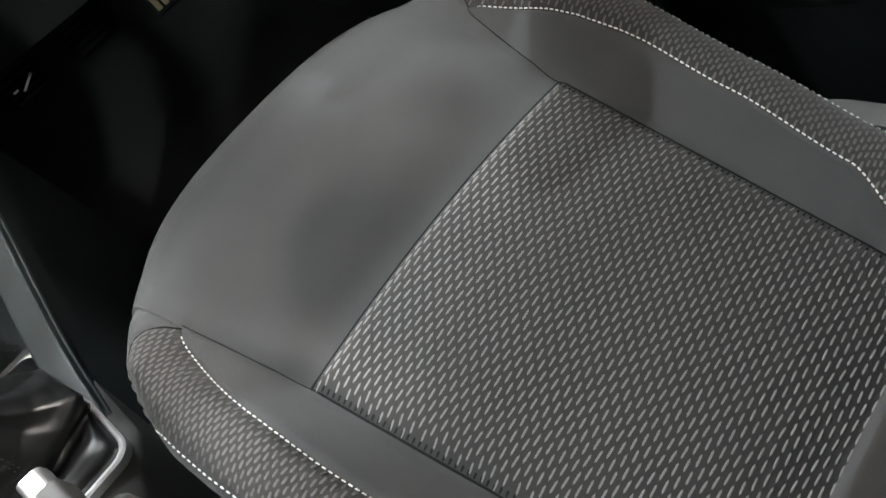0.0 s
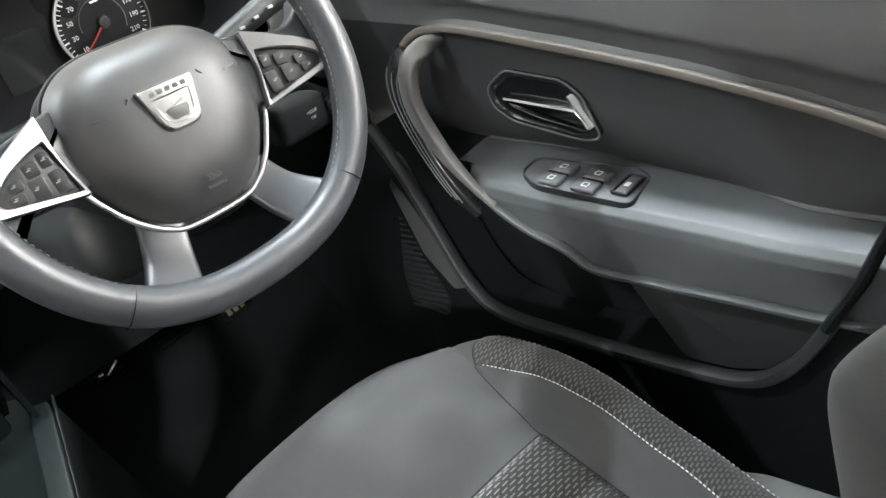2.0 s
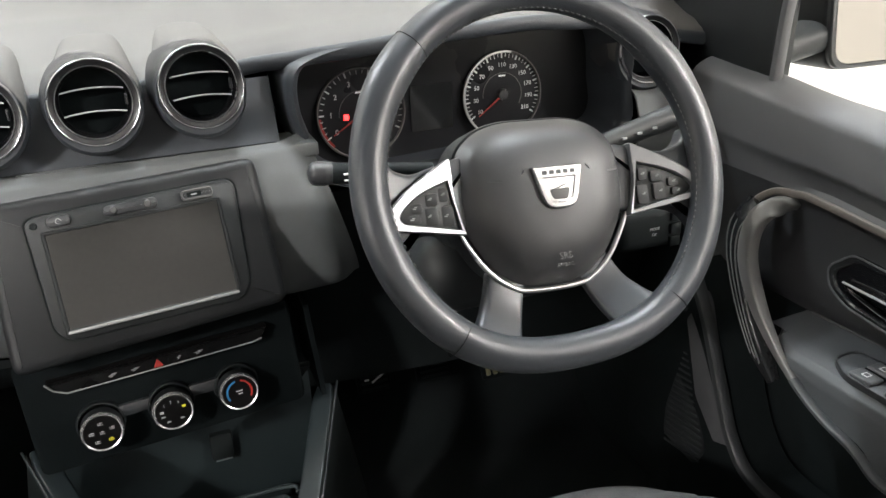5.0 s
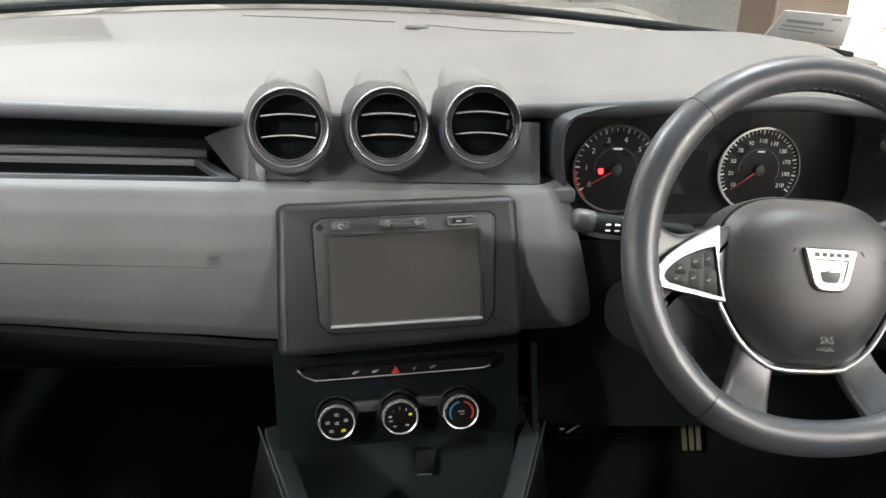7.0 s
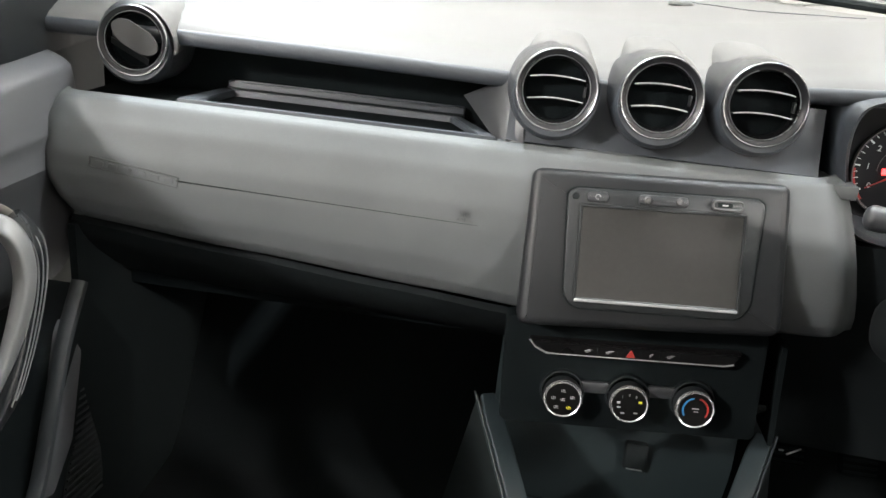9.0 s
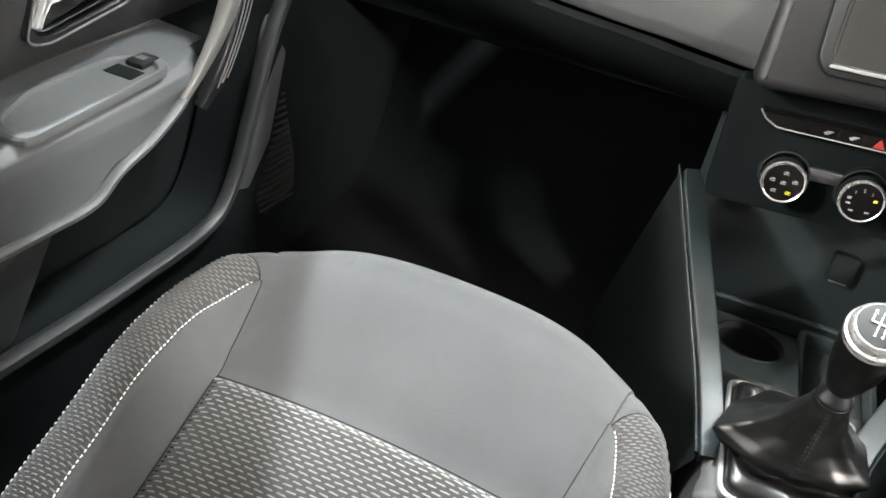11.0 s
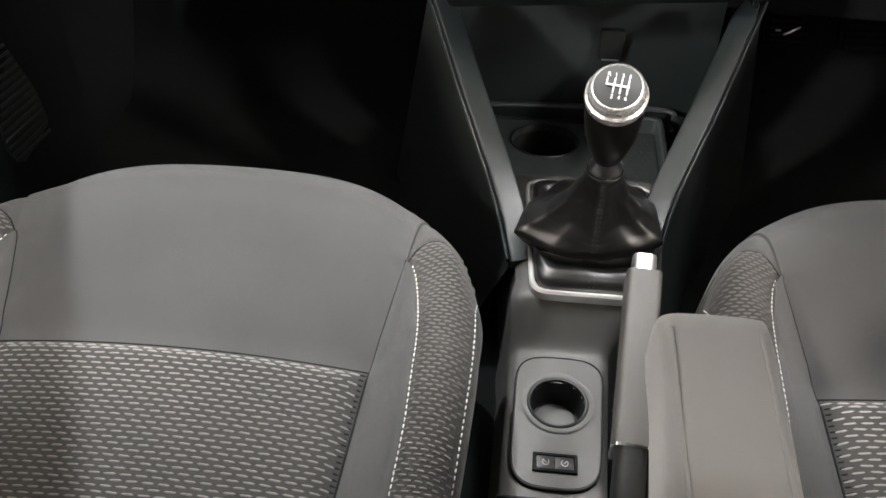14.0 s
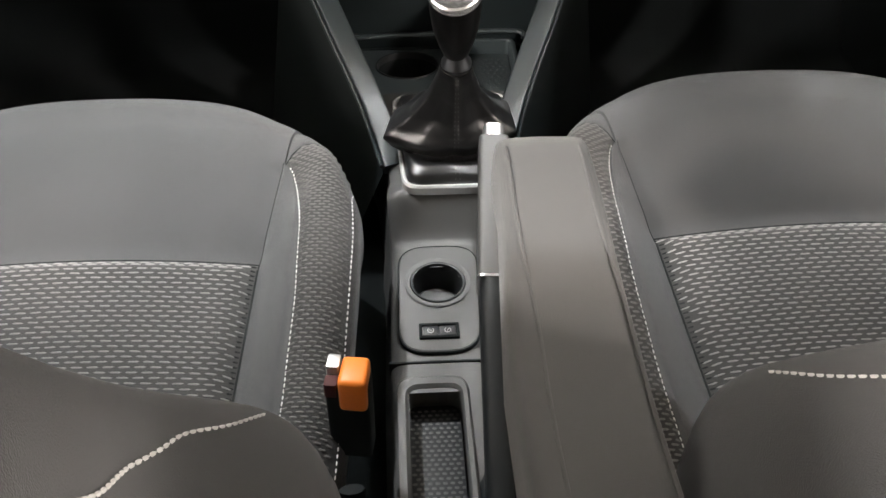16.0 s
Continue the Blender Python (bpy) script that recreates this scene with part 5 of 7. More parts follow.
        part("flap", thicken(grid(lambda a, b: ((2 * a - 1) * 0.028, -0.022 + 0.010 * b, -0.014 + 0.01 * b), 10, 4), 0.002), DARK, root, m=m @ pose(0, 0, 0, 0, 0, -28))
        return root
    for h in (0.0125, -0.0125):
        half = math.sqrt(0.0352 ** 2 - h ** 2) - 0.001
        slat = part("slat", grid(lambda a, b: ((2 * a - 1) * half, h + 0.003 * (1 - (2 * a - 1) ** 2), -0.0185 + 0.0145 * b), 16, 3), VOID, root, "black slat", m=m.copy())
        edge = [m @ Vector(((2 * k / 16 - 1) * half, h + 0.003 * (1 - (2 * k / 16 - 1) ** 2), -0.0038)) for k in range(17)]
        part("slat_edge", sweep(edge, oval(0.0009, 0.0009, 8), up=(0, 1, 0)), BRIGHT, slat, "bright slat edge")
    part("thumb_tab", box(0.0315, 0.0345, -0.006, 0.006, -0.010, -0.003, 0.001), DARK, root, "dark thumb tab", m=m.copy())
    return root


air_vent((-0.133, 0.062, 0.7600), 6, 4)
air_vent((-0.0212, 0.062, 0.7640), 6, 3)
air_vent((0.0858, 0.062, 0.7690), 6, 2)
air_vent((-0.634, 0.0975, 0.7545), 4, 8, closed=True, label="round air vent with silver ring and tilted flap by passenger door")
air_vent((0.664, 0.090, 0.7525), 4, -4, label="round air vent with satin ring, by the driver's door")

# ---- screen unit ----
UNIT = pose(-0.004, 0.006, 0.598, 73, -2.7, 2.5)
unit = thing("infotainment_unit", (-0.004, 0.01, 0.50), "dark grey infotainment panel with blank touch screen", "infotainment unit")
face_line = round_poly([(-0.1435, -0.0795), (0.1410, -0.0710), (0.1375, 0.0930), (-0.1375, 0.0940)], 0.014)
part("surround", prism(face_line, -0.045, 0.0, 0.011, 4), UNITGREY, unit, "dark grey panel surround", m=UNIT.copy())
SHIFTED = UNIT @ Matrix.Translation((0.003, 0.0045, 0))
bez_out = round_poly([(-0.0875, -0.0610), (0.0890, -0.0610), (0.1020, -0.0470), (0.1085, 0.0650), (0.1010, 0.0722), (-0.0935, 0.0718), (-0.1032, 0.0660), (-0.1000, -0.0480)], 0.009)
part("bezel_gap", prism(bez_out, -0.002, 0.0012), BLACK, unit, "dark joint round the bezel", m=SHIFTED.copy())
bez = [(x * 0.982, (y - 0.003) * 0.978 + 0.003) for x, y in bez_out]
bezel = part("bezel", prism(bez, -0.002, 0.0035, 0.002), DARK, unit, "black screen bezel", m=SHIFTED.copy())
part("screen_well", frame_plate(round_poly(rect(-0.0885, 0.0885, -0.0535, 0.0535), 0.002), round_poly(rect(-0.0845, 0.0845, -0.0475, 0.0500), 0.001), 0.0030, 0.0050, 0.001), DARK, bezel, "sloped frame round the screen", m=SHIFTED.copy())
part("screen", prism(round_poly(rect(-0.0848, 0.0848, -0.0478, 0.0503), 0.001), 0.002, 0.0040), SCREEN, unit, "blank dark touch screen", m=SHIFTED.copy())
part("screen_sill", box(-0.0865, 0.0865, -0.0525, -0.0490, 0.0035, 0.0065, 0.0012), SATIN_GREY, bezel, "bright sill under the screen", m=SHIFTED.copy())
for x0, x1 in ((-0.081, -0.058), (-0.027, 0.026), (0.050, 0.083)):
    key = part("key", prism(round_poly(rect(x0, x1, 0.0560, 0.0672), 0.006), 0.002, 0.0065, 0.002), STACK, bezel, "rounded push key", m=SHIFTED.copy())
    if x0 < -0.05:
        part("mark", lathe([(0.0022, 0), (0.0026, 0.0003), (0.0030, 0)], 16, 0.8), DIMPRINT, key, m=SHIFTED @ Matrix.Translation((-0.0695, 0.0616, 0.0066)))
    elif x0 < 0:
        for dx in (-0.017, 0.016):
            part("mark", lathe([(0.0045, 0), (0.003, 0.0025), (0, 0.003)], 16), CONSOLE, key, m=SHIFTED @ Matrix.Translation((dx, 0.0616, 0.006)))
    else:
        part("socket_rim", frame_plate(round_poly(rect(x0, x1, 0.0560, 0.0672), 0.006), round_poly(rect(x0 + 0.0022, x1 - 0.0022, 0.0582, 0.0650), 0.003), 0.006, 0.0080, 0.0006), CONSOLE, key, "bright rim of the media socket", m=SHIFTED.copy())
        part("socket_slot", prism(round_poly(rect(x0 + 0.006, x1 - 0.012, 0.0592, 0.0640), 0.001), 0.006, 0.0070), BLACK, key, m=SHIFTED.copy())
        part("mark", box(x0 + 0.0105, x1 - 0.0165, 0.0608, 0.0622, 0.0068, 0.0078, 0), DIMPRINT, key, m=SHIFTED.copy(), smooth=0)
part("microphone", lathe([(0.0038, 0.0), (0.0030, 0.0008), (0.0, 0.0004)], 16), BLACK, bezel, m=SHIFTED @ Matrix.Translation((-0.0930, 0.0612, 0.0036)))

# ---- switch bar and heater controls ----
LOW = pose(-0.003, 0.030, 0.448, 84, -2.7, 3.0)
heater = thing("heater_panel", (0.0, 0.04, 0.38), "black heater control panel with three round knobs", "heater panel")
part("panel", prism(round_poly([(-0.148, -0.072), (0.152, -0.072), (0.152, 0.062), (-0.148, 0.062)], 0.010), -0.03, 0.0, 0.003), VOID, heater, "black panel", m=LOW.copy())
bar = part("switch_bar", prism(round_poly([(-0.1005, 0.0228), (0.1110, 0.0232), (0.1215, 0.0398), (-0.1200, 0.0390)], [0.008, 0.006, 0.003, 0.003]), -0.002, 0.0130, 0.003), BAR, heater, "gloss black switch bar", m=LOW.copy())
part("bar_edge", sweep([LOW @ Vector(p) for p in ((-0.1195, 0.0385, 0.0125), (-0.1125, 0.0300, 0.0130), (-0.1000, 0.0235, 0.0125), (-0.085, 0.0230, 0.0120))], oval(0.0011, 0.0011, 8), up=(0, -1, 0)), SATIN_GREY, bar, "bright corner of the bar")
part("bar_edge", sweep([LOW @ Vector(p) for p in ((0.084, 0.0236, 0.0125), (0.102, 0.0240, 0.0130), (0.1125, 0.0262, 0.0125))], oval(0.0010, 0.0010, 8), up=(0, -1, 0)), SATIN_GREY, bar, "bright corner of the bar")
part("bar_edge", sweep([LOW @ Vector(p) for p in ((-0.085, 0.0230, 0.0120), (0.0, 0.0233, 0.0125), (0.084, 0.0236, 0.0125))], oval(0.0008, 0.0008, 8), up=(0, -1, 0)), SATIN_GREY, bar, "thin lower edge of the bar")
tri = [(-0.0056, -0.0040), (0.0056, -0.0040), (0.0, 0.0056)]
part("hazard_mark", prism(round_poly(tri, 0.001), 0, 0.0010), RED, bar, "red hazard triangle", m=LOW @ Matrix.Translation((-0.004, 0.0296, 0.0132)))
for x, w in ((-0.052, 0.010), (-0.028, 0.010), (0.019, 0.005), (0.041, 0.010)):
    icon = LOW @ Matrix.Translation((x, 0.0300, 0.0131))
    part("mark", joined(box(-w / 2.2, w / 4, -0.0005, 0.0003, 0, 0.0004, 0), box(-w / 6, w / 2.2, 0.0010, 0.0018, 0, 0.0004, 0), box(-w / 3, 0, -0.0020, -0.0013, 0, 0.0004, 0)), DIMPRINT, bar, m=icon, smooth=0)
for x in (-0.068, -0.042, -0.019, 0.007, 0.029, 0.052):
    part("bar_joint", box(-0.0004, 0.0004, -0.006, 0.007, 0, 0.0003, 0), BLACK, bar, m=LOW @ Matrix.Translation((x, 0.0305, 0.0131)), smooth=0)
for k, x in enumerate((-0.0767, -0.0008, 0.0738)):
    m = LOW @ Matrix.Translation((x, -0.0290, 0.0)) @ pose(0, 0, 0, -3, 0, 0) @ Matrix.Diagonal((0.875, 0.875, 1, 1))
    base = part("knob_base", lathe([(0.0300, 0.0), (0.0290, 0.008), (0.0270, 0.009)], 40), BLACK, heater, m=m @ Matrix.Translation((0, 0.004, 0)))
    body = part("knob", lathe([(0.0255, 0.006), (0.0258, 0.016), (0.0248, 0.0215)], 48), DARK, heater, "round heater knob", m=m.copy())
    part("knob_ring", lathe([(0.0252, 0.0195), (0.0257, 0.0225), (0.0240, 0.0250), (0.0222, 0.0240)], 48), KNOB_SILVER, body, "chrome knob ring", m=m.copy())
    part("knob_face", lathe([(0.0224, 0.0236), (0, 0.0240)], 40), BAR, body, "black knob face", m=m.copy())
    f = m @ Matrix.Translation((0, 0, 0.0242))
    if k == 0:
        for dx, dy, mat in ((0, 0.012, DIMPRINT), (-0.0125, 0.0015, DIMPRINT), (0, 0.0, DIMPRINT), (0.0125, 0.0035, DIMPRINT), (-0.008, -0.011, DIMPRINT), (0.0085, -0.011, YELLOW)):
            part("mark", joined(box(-0.0030, 0.0030, -0.0020, -0.0012, 0, 0.0003, 0), box(-0.0030, -0.0022, -0.0012, 0.0016, 0, 0.0003, 0), box(0.0004, 0.0028, 0.0004, 0.0014, 0, 0.0003, 0), box(-0.0010, 0.0006, -0.0006, 0.0020, 0, 0.0003, 0)), mat, body, m=f @ Matrix.Translation((dx, dy, 0)), smooth=0)
    elif k == 1:
        for n in range(5):
            ang = radians(170 - 38 * n)
            if n in (1, 2, 3):
                writing(str(n), 0.0052, DIMPRINT, body, f @ Matrix.Translation((0.0145 * math.cos(ang), 0.0135 * math.sin(ang), 0)), "digit")
            else:
                part("mark", box(-0.0022, 0.0022, -0.0016, 0.0016, 0, 0.0003, 0.0001), YELLOW if n == 4 else DIMPRINT, body, m=f @ Matrix.Translation((0.0145 * math.cos(ang), 0.0135 * math.sin(ang), 0)))
        for dx, dy in ((-0.008, -0.012), (0.009, -0.011), (-0.0135, -0.004)):
            part("mark", box(-0.0025, 0.0025, -0.0010, 0.0010, 0, 0.0003, 0), DIMPRINT, body, m=f @ Matrix.Translation((dx, dy, 0)), smooth=0)
    else:
        for start, mat in ((100, BLUE), (-35, RED)):
            part("scale_arc", lathe([(0.0148, 0), (0.0150, 0.0003), (0.0172, 0.0003), (0.0174, 0)], 24, 0.31), mat, body, m=f @ pose(0, 0, 0, 0, 0, start))
        part("mark", box(-0.0045, 0.0045, -0.0006, 0.0006, 0, 0.0003, 0), DIMPRINT, body, m=f @ Matrix.Translation((0, 0.002, 0)), smooth=0)
        part("mark", box(-0.003, 0.003, -0.0005, 0.0005, 0, 0.0003, 0), DIMPRINT, body, m=f @ Matrix.Translation((0.001, -0.002, 0)), smooth=0)
for x in (-0.0395, 0.0385):
    part("filler", box(-0.0170, 0.0170, -0.0075, 0.0065, 0, 0.0070, 0.002), STACK, heater, "grey blank between the knobs", m=LOW @ Matrix.Translation((x, -0.0175, 0.0)))
part("lower_panel", thicken(grid(lambda a, b: (CX + mix(-1, 1, a) * 0.143, mix(0.155, 0.055, b), mix(0.34, 0.42, b)), 10, 6), 0.006), BLACK, dash, "black panel under the heater controls")

# ---- lower dash ----
def glovebox(a, b):
    x = mix(-0.705, -0.150, a)
    return x, 0.064 + 0.30 * b ** 1.4, mix(fascia_low(x) - 0.004, 0.33, b)


glove = part("glovebox_lid", thicken(grid(glovebox, 24, 12), 0.01), LOWER, dash, "glovebox lid under the fascia, its shade painted near black")
part("glovebox_joint", sweep([Vector((mix(-0.60, -0.36, k / 10), 0.094, 0.488 - 0.010 * k / 10)) for k in range(11)], oval(0.0010, 0.0010, 6)), DARK, glove)


def knee(a, b):
    x = mix(0.165, 0.77, a)
    return x, mix(0.11, 0.20, ease(b)) - 0.02 * math.sin(math.pi * a), mix(0.62, 0.30, b)


part("knee_panel", thicken(grid(knee, 24, 12), 0.01), LOWER, dash, "knee panel under the steering column, its shade painted near black")
for side in (-1, 1):
    # Right flank gets a blacker material to paint the shade on that side.
    part("stack_flank", thicken(grid(lambda a, b: (CX + side * mix(0.148, 0.160, b), mix(0.050, 0.20, a), mix(0.50, 0.37, b)), 6, 6), 0.006), DARK if side < 0 else VOID, dash, "flank of the centre stack, painted blacker on the shaded right")
    # Kick panel is painted black for the shade in the footwell.
    part("kick_panel", thicken(grid(lambda a, b: (mirrored(0.735, side), mix(0.05, 0.55, a), mix(0.0, 0.53, b)), 8, 8), 0.01), BLACK, dash, "kick panel, painted black as footwell shade")
    # Added filler that closes the gap, painted dark for the shade there.
    part("end_cap", thicken(grid(lambda a, b: (mirrored(0.792, side), mix(-0.02, 0.52, a), mix(0.55, table([(-0.02, 0.735), (0.10, 0.775), (0.52, 0.83)], mix(-0.02, 0.52, a)), b)), 8, 6), 0.012), DARK, dash, "filler at the dashboard's end, painted dark as shade")

# ---- instrument cluster ----
cluster = thing("instrument_cluster", (0.39, 0.17, 0.62), "instrument cluster with two round dials under a grey hood", "instrument cluster")
hood_line = [(0.186, 0.760), (0.215, 0.786), (0.310, 0.800), (0.490, 0.806), (0.588, 0.802), (0.625, 0.776), (0.636, 0.715), (0.620, 0.640), (0.420, 0.628), (0.235, 0.628), (0.196, 0.690)]
ring = smooth_path([(x, 0, z) for x, z in hood_line], 88, closed=True)
hub = Vector((0.39, 0, 0.715))


def hood_skin(a, b):
    p = ring[int(round(a * len(ring))) % len(ring)]
    steps = [(1.05, 0.190), (1.055, 0.135), (1.035, 0.098), (1.00, 0.086), (0.97, 0.094), (0.95, 0.120), (0.925, 0.176)]
    t = b * (len(steps) - 1)
    k = min(int(t), len(steps) - 2)
    s, y = mix(steps[k][0], steps[k + 1][0], t - k), mix(steps[k][1], steps[k + 1][1], t - k)
    q = hub + (p - hub) * s
    return q.x, y - 0.012 * ease((q.z - 0.70) / 0.1), q.z


part("hood", grid(hood_skin, len(ring), 18, close_u=True), CHEEK, cluster, "slate grey cluster surround")
bm = bmesh.new()
bm.faces.new([bm.verts.new((hub.x + (p.x - hub.x) * 0.95, 0.178, hub.z + (p.z - hub.z) * 0.95)) for p in ring])
part("face", thicken(bm, -0.006), CLUSTER, cluster, "gloss black cluster face", smooth=0)
part("display", prism(round_poly(rect(0.354, 0.413, 0.661, 0.722), 0.002), 0, 0.0015), TRIPGLASS, cluster, "blank grey trip display", m=Matrix(((1, 0, 0, 0), (0, 0, -1, 0.1715), (0, 1, 0, 0), (0, 0, 0, 1))))


def dial(centre, radius, numbers, start, step, needle, font, label, bright=False):
    m = Matrix.Translation(centre) @ pose(0, 0, 0, 88, 0, 0)
    body = part("dial", lathe([(radius, 0.0), (0, 0.0006)], 48), CLUSTER, cluster, label, m=m.copy())
    part("dial_ring", lathe([(radius - 0.0012, 0.0), (radius - 0.0005, 0.0045), (radius + 0.0012, 0.0045), (radius + 0.0022, 0.0)], 64), DIALGREY, body, "thin grey dial rim", m=m.copy())
    if bright:
        # Brighter arc paints the light on the rim's left side.
        part("lit_arc", lathe([(radius - 0.0008, 0.004), (radius - 0.0004, 0.0054), (radius + 0.0022, 0.0054), (radius + 0.0026, 0.002)], 40, 0.46), BRIGHT, body, "bright arc painting light on the dial rim", m=m @ pose(0, 0, 0, 0, 0, 78))
    part("inner_arc", lathe([(radius * 0.50, 0.0007), (radius * 0.50, 0.0012), (radius * 0.515, 0.0012), (radius * 0.515, 0.0007)], 40, 0.6), DIALGREY, body, m=m @ pose(0, 0, 0, 0, 0, -30))
    for k, n in enumerate(numbers):
        ang = radians(start - step * k)
        spin = m @ Matrix.Rotation(ang, 4, "Z")
        part("tick", box(radius * 0.86, radius * 0.97, -0.0009, 0.0009, 0.0007, 0.0013, 0), DIALPRINT, body, m=spin.copy(), smooth=0)
        writing(n, font, DIALPRINT, body, m @ Matrix.Translation((radius * 0.70 * math.cos(ang), radius * 0.70 * math.sin(ang), 0.001)), "number")
        for j in (1, 2, 3):
            if k < len(numbers) - 1:
                part("tick", box(radius * (0.89 if j != 2 else 0.87), radius * 0.96, -0.0004, 0.0004, 0.0007, 0.0012, 0), DIALPRINT, body, m=m @ Matrix.Rotation(ang - radians(step) * j / 4, 4, "Z"), smooth=0)
    spin = m @ Matrix.Rotation(radians(needle), 4, "Z")
    part("needle", prism([(0.0, -0.0014), (radius * 0.80, -0.0005), (radius * 0.80, 0.0005), (0.0, 0.0014)], 0.003, 0.0042), RED, body, "red needle", m=spin.copy(), smooth=0)
    part("needle_hub", lathe([(radius * 0.14, 0.0007), (radius * 0.12, 0.0055), (0, 0.0065)], 24), DARK, body, m=m.copy())
    return m


tach = dial((0.2865, 0.1695, 0.6945), 0.0575, list("01234567"), 212, 34, 212, 0.0098, "rev counter dial")
part("red_arc", lathe([(0.0535, 0.0007), (0.0535, 0.0012), (0.0575, 0.0012), (0.0575, 0.0007)], 16, 0.12), RED, cluster, m=tach @ pose(0, 0, 0, 0, 0, 182))
part("telltale", prism(round_poly(rect(-0.003, 0.003, -0.0035, 0.0035), 0.001), 0.0008, 0.0020), REDLAMP, cluster, "glowing red warning lamp", m=tach @ Matrix.Translation((-0.0205, -0.0030, 0)))
speedo = dial((0.4860, 0.1690, 0.6975), 0.0565, [str(n) for n in range(10, 211, 20)], 212, 24.4, 216, 0.0080, "speedometer dial", bright=True)
part("unit_mark", box(-0.005, 0.005, -0.001, 0.001, 0.0007, 0.0011, 0), PRINT, cluster, m=speedo @ Matrix.Translation((0, 0.025, 0)), smooth=0)
part("unit_mark", box(-0.006, 0.006, -0.001, 0.001, 0.0007, 0.0011, 0), PRINT, cluster, m=tach @ Matrix.Translation((0, 0.027, 0)), smooth=0)

# ---- steering wheel and column ----
WHEEL = pose(0.360, -0.200, 0.704, 66, 1.0, 0)
wheel = thing("steering_wheel", (0.358, -0.2, 0.69), "black leather steering wheel with silver trimmed spokes", "steering wheel")


def rim_skin(a, b):
    ang, turn_ = 2 * math.pi * a, 2 * math.pi * b
    flat = 0.0105 * math.exp(-(((ang - 1.5 * math.pi) / 0.50) ** 2))
    grip = 1 + 0.10 * (math.exp(-((ang - 0.62) / 0.22) ** 2) + math.exp(-((ang - math.pi + 0.62) / 0.22) ** 2))
    r = 0.1715 - flat + 0.0165 * grip * math.cos(turn_)
    return r * math.cos(ang), r * math.sin(ang), 0.0150 * grip * math.sin(turn_)


rim = part("rim", grid(rim_skin, 128, 20, close_u=True, close_v=True), LEATHER, wheel, "black leather rim", m=WHEEL.copy())
for ang in (43, 131, 229, 309):
    loop = [WHEEL @ Vector((math.cos(radians(ang)) * (0.1715 + 0.0168 * math.cos(t)), math.sin(radians(ang)) * (0.1715 + 0.0168 * math.cos(t)), 0.0153 * math.sin(t))) for t in np.linspace(0, 2 * math.pi, 24, endpoint=False)]
    part("rim_seam", sweep(loop, oval(0.0008, 0.0004, 6), closed=True, up=WHEEL.to_3x3() @ Vector((-math.sin(radians(ang)), math.cos(radians(ang)), 0))), BLACK, rim, "dark leather seam")
line = [WHEEL @ Vector((math.cos(t) * 0.1553, math.sin(t) * 0.1553, 0.006)) for t in np.linspace(0, 2 * math.pi, 200)]
dashes(along_path(line, 0.0060, lambda p: WHEEL.to_3x3() @ Vector((0, 0, 1))), 0.0040, 0.0012, 0.0010, DARK_THREAD, rim, "stitching")
# spokes
SPOKE = WHEEL @ Matrix.Translation((0.004, 0.0, -0.006)) @ pose(0, 0, 0, 0, 0, -2)


def slanted(bm):
    """Sinks the hub's end of a piece of a spoke."""
    for v in bm.verts:
        v.co.z -= 0.016 * max(0.0, min(1.0, (0.160 - abs(v.co.x)) / 0.070))
    return bm



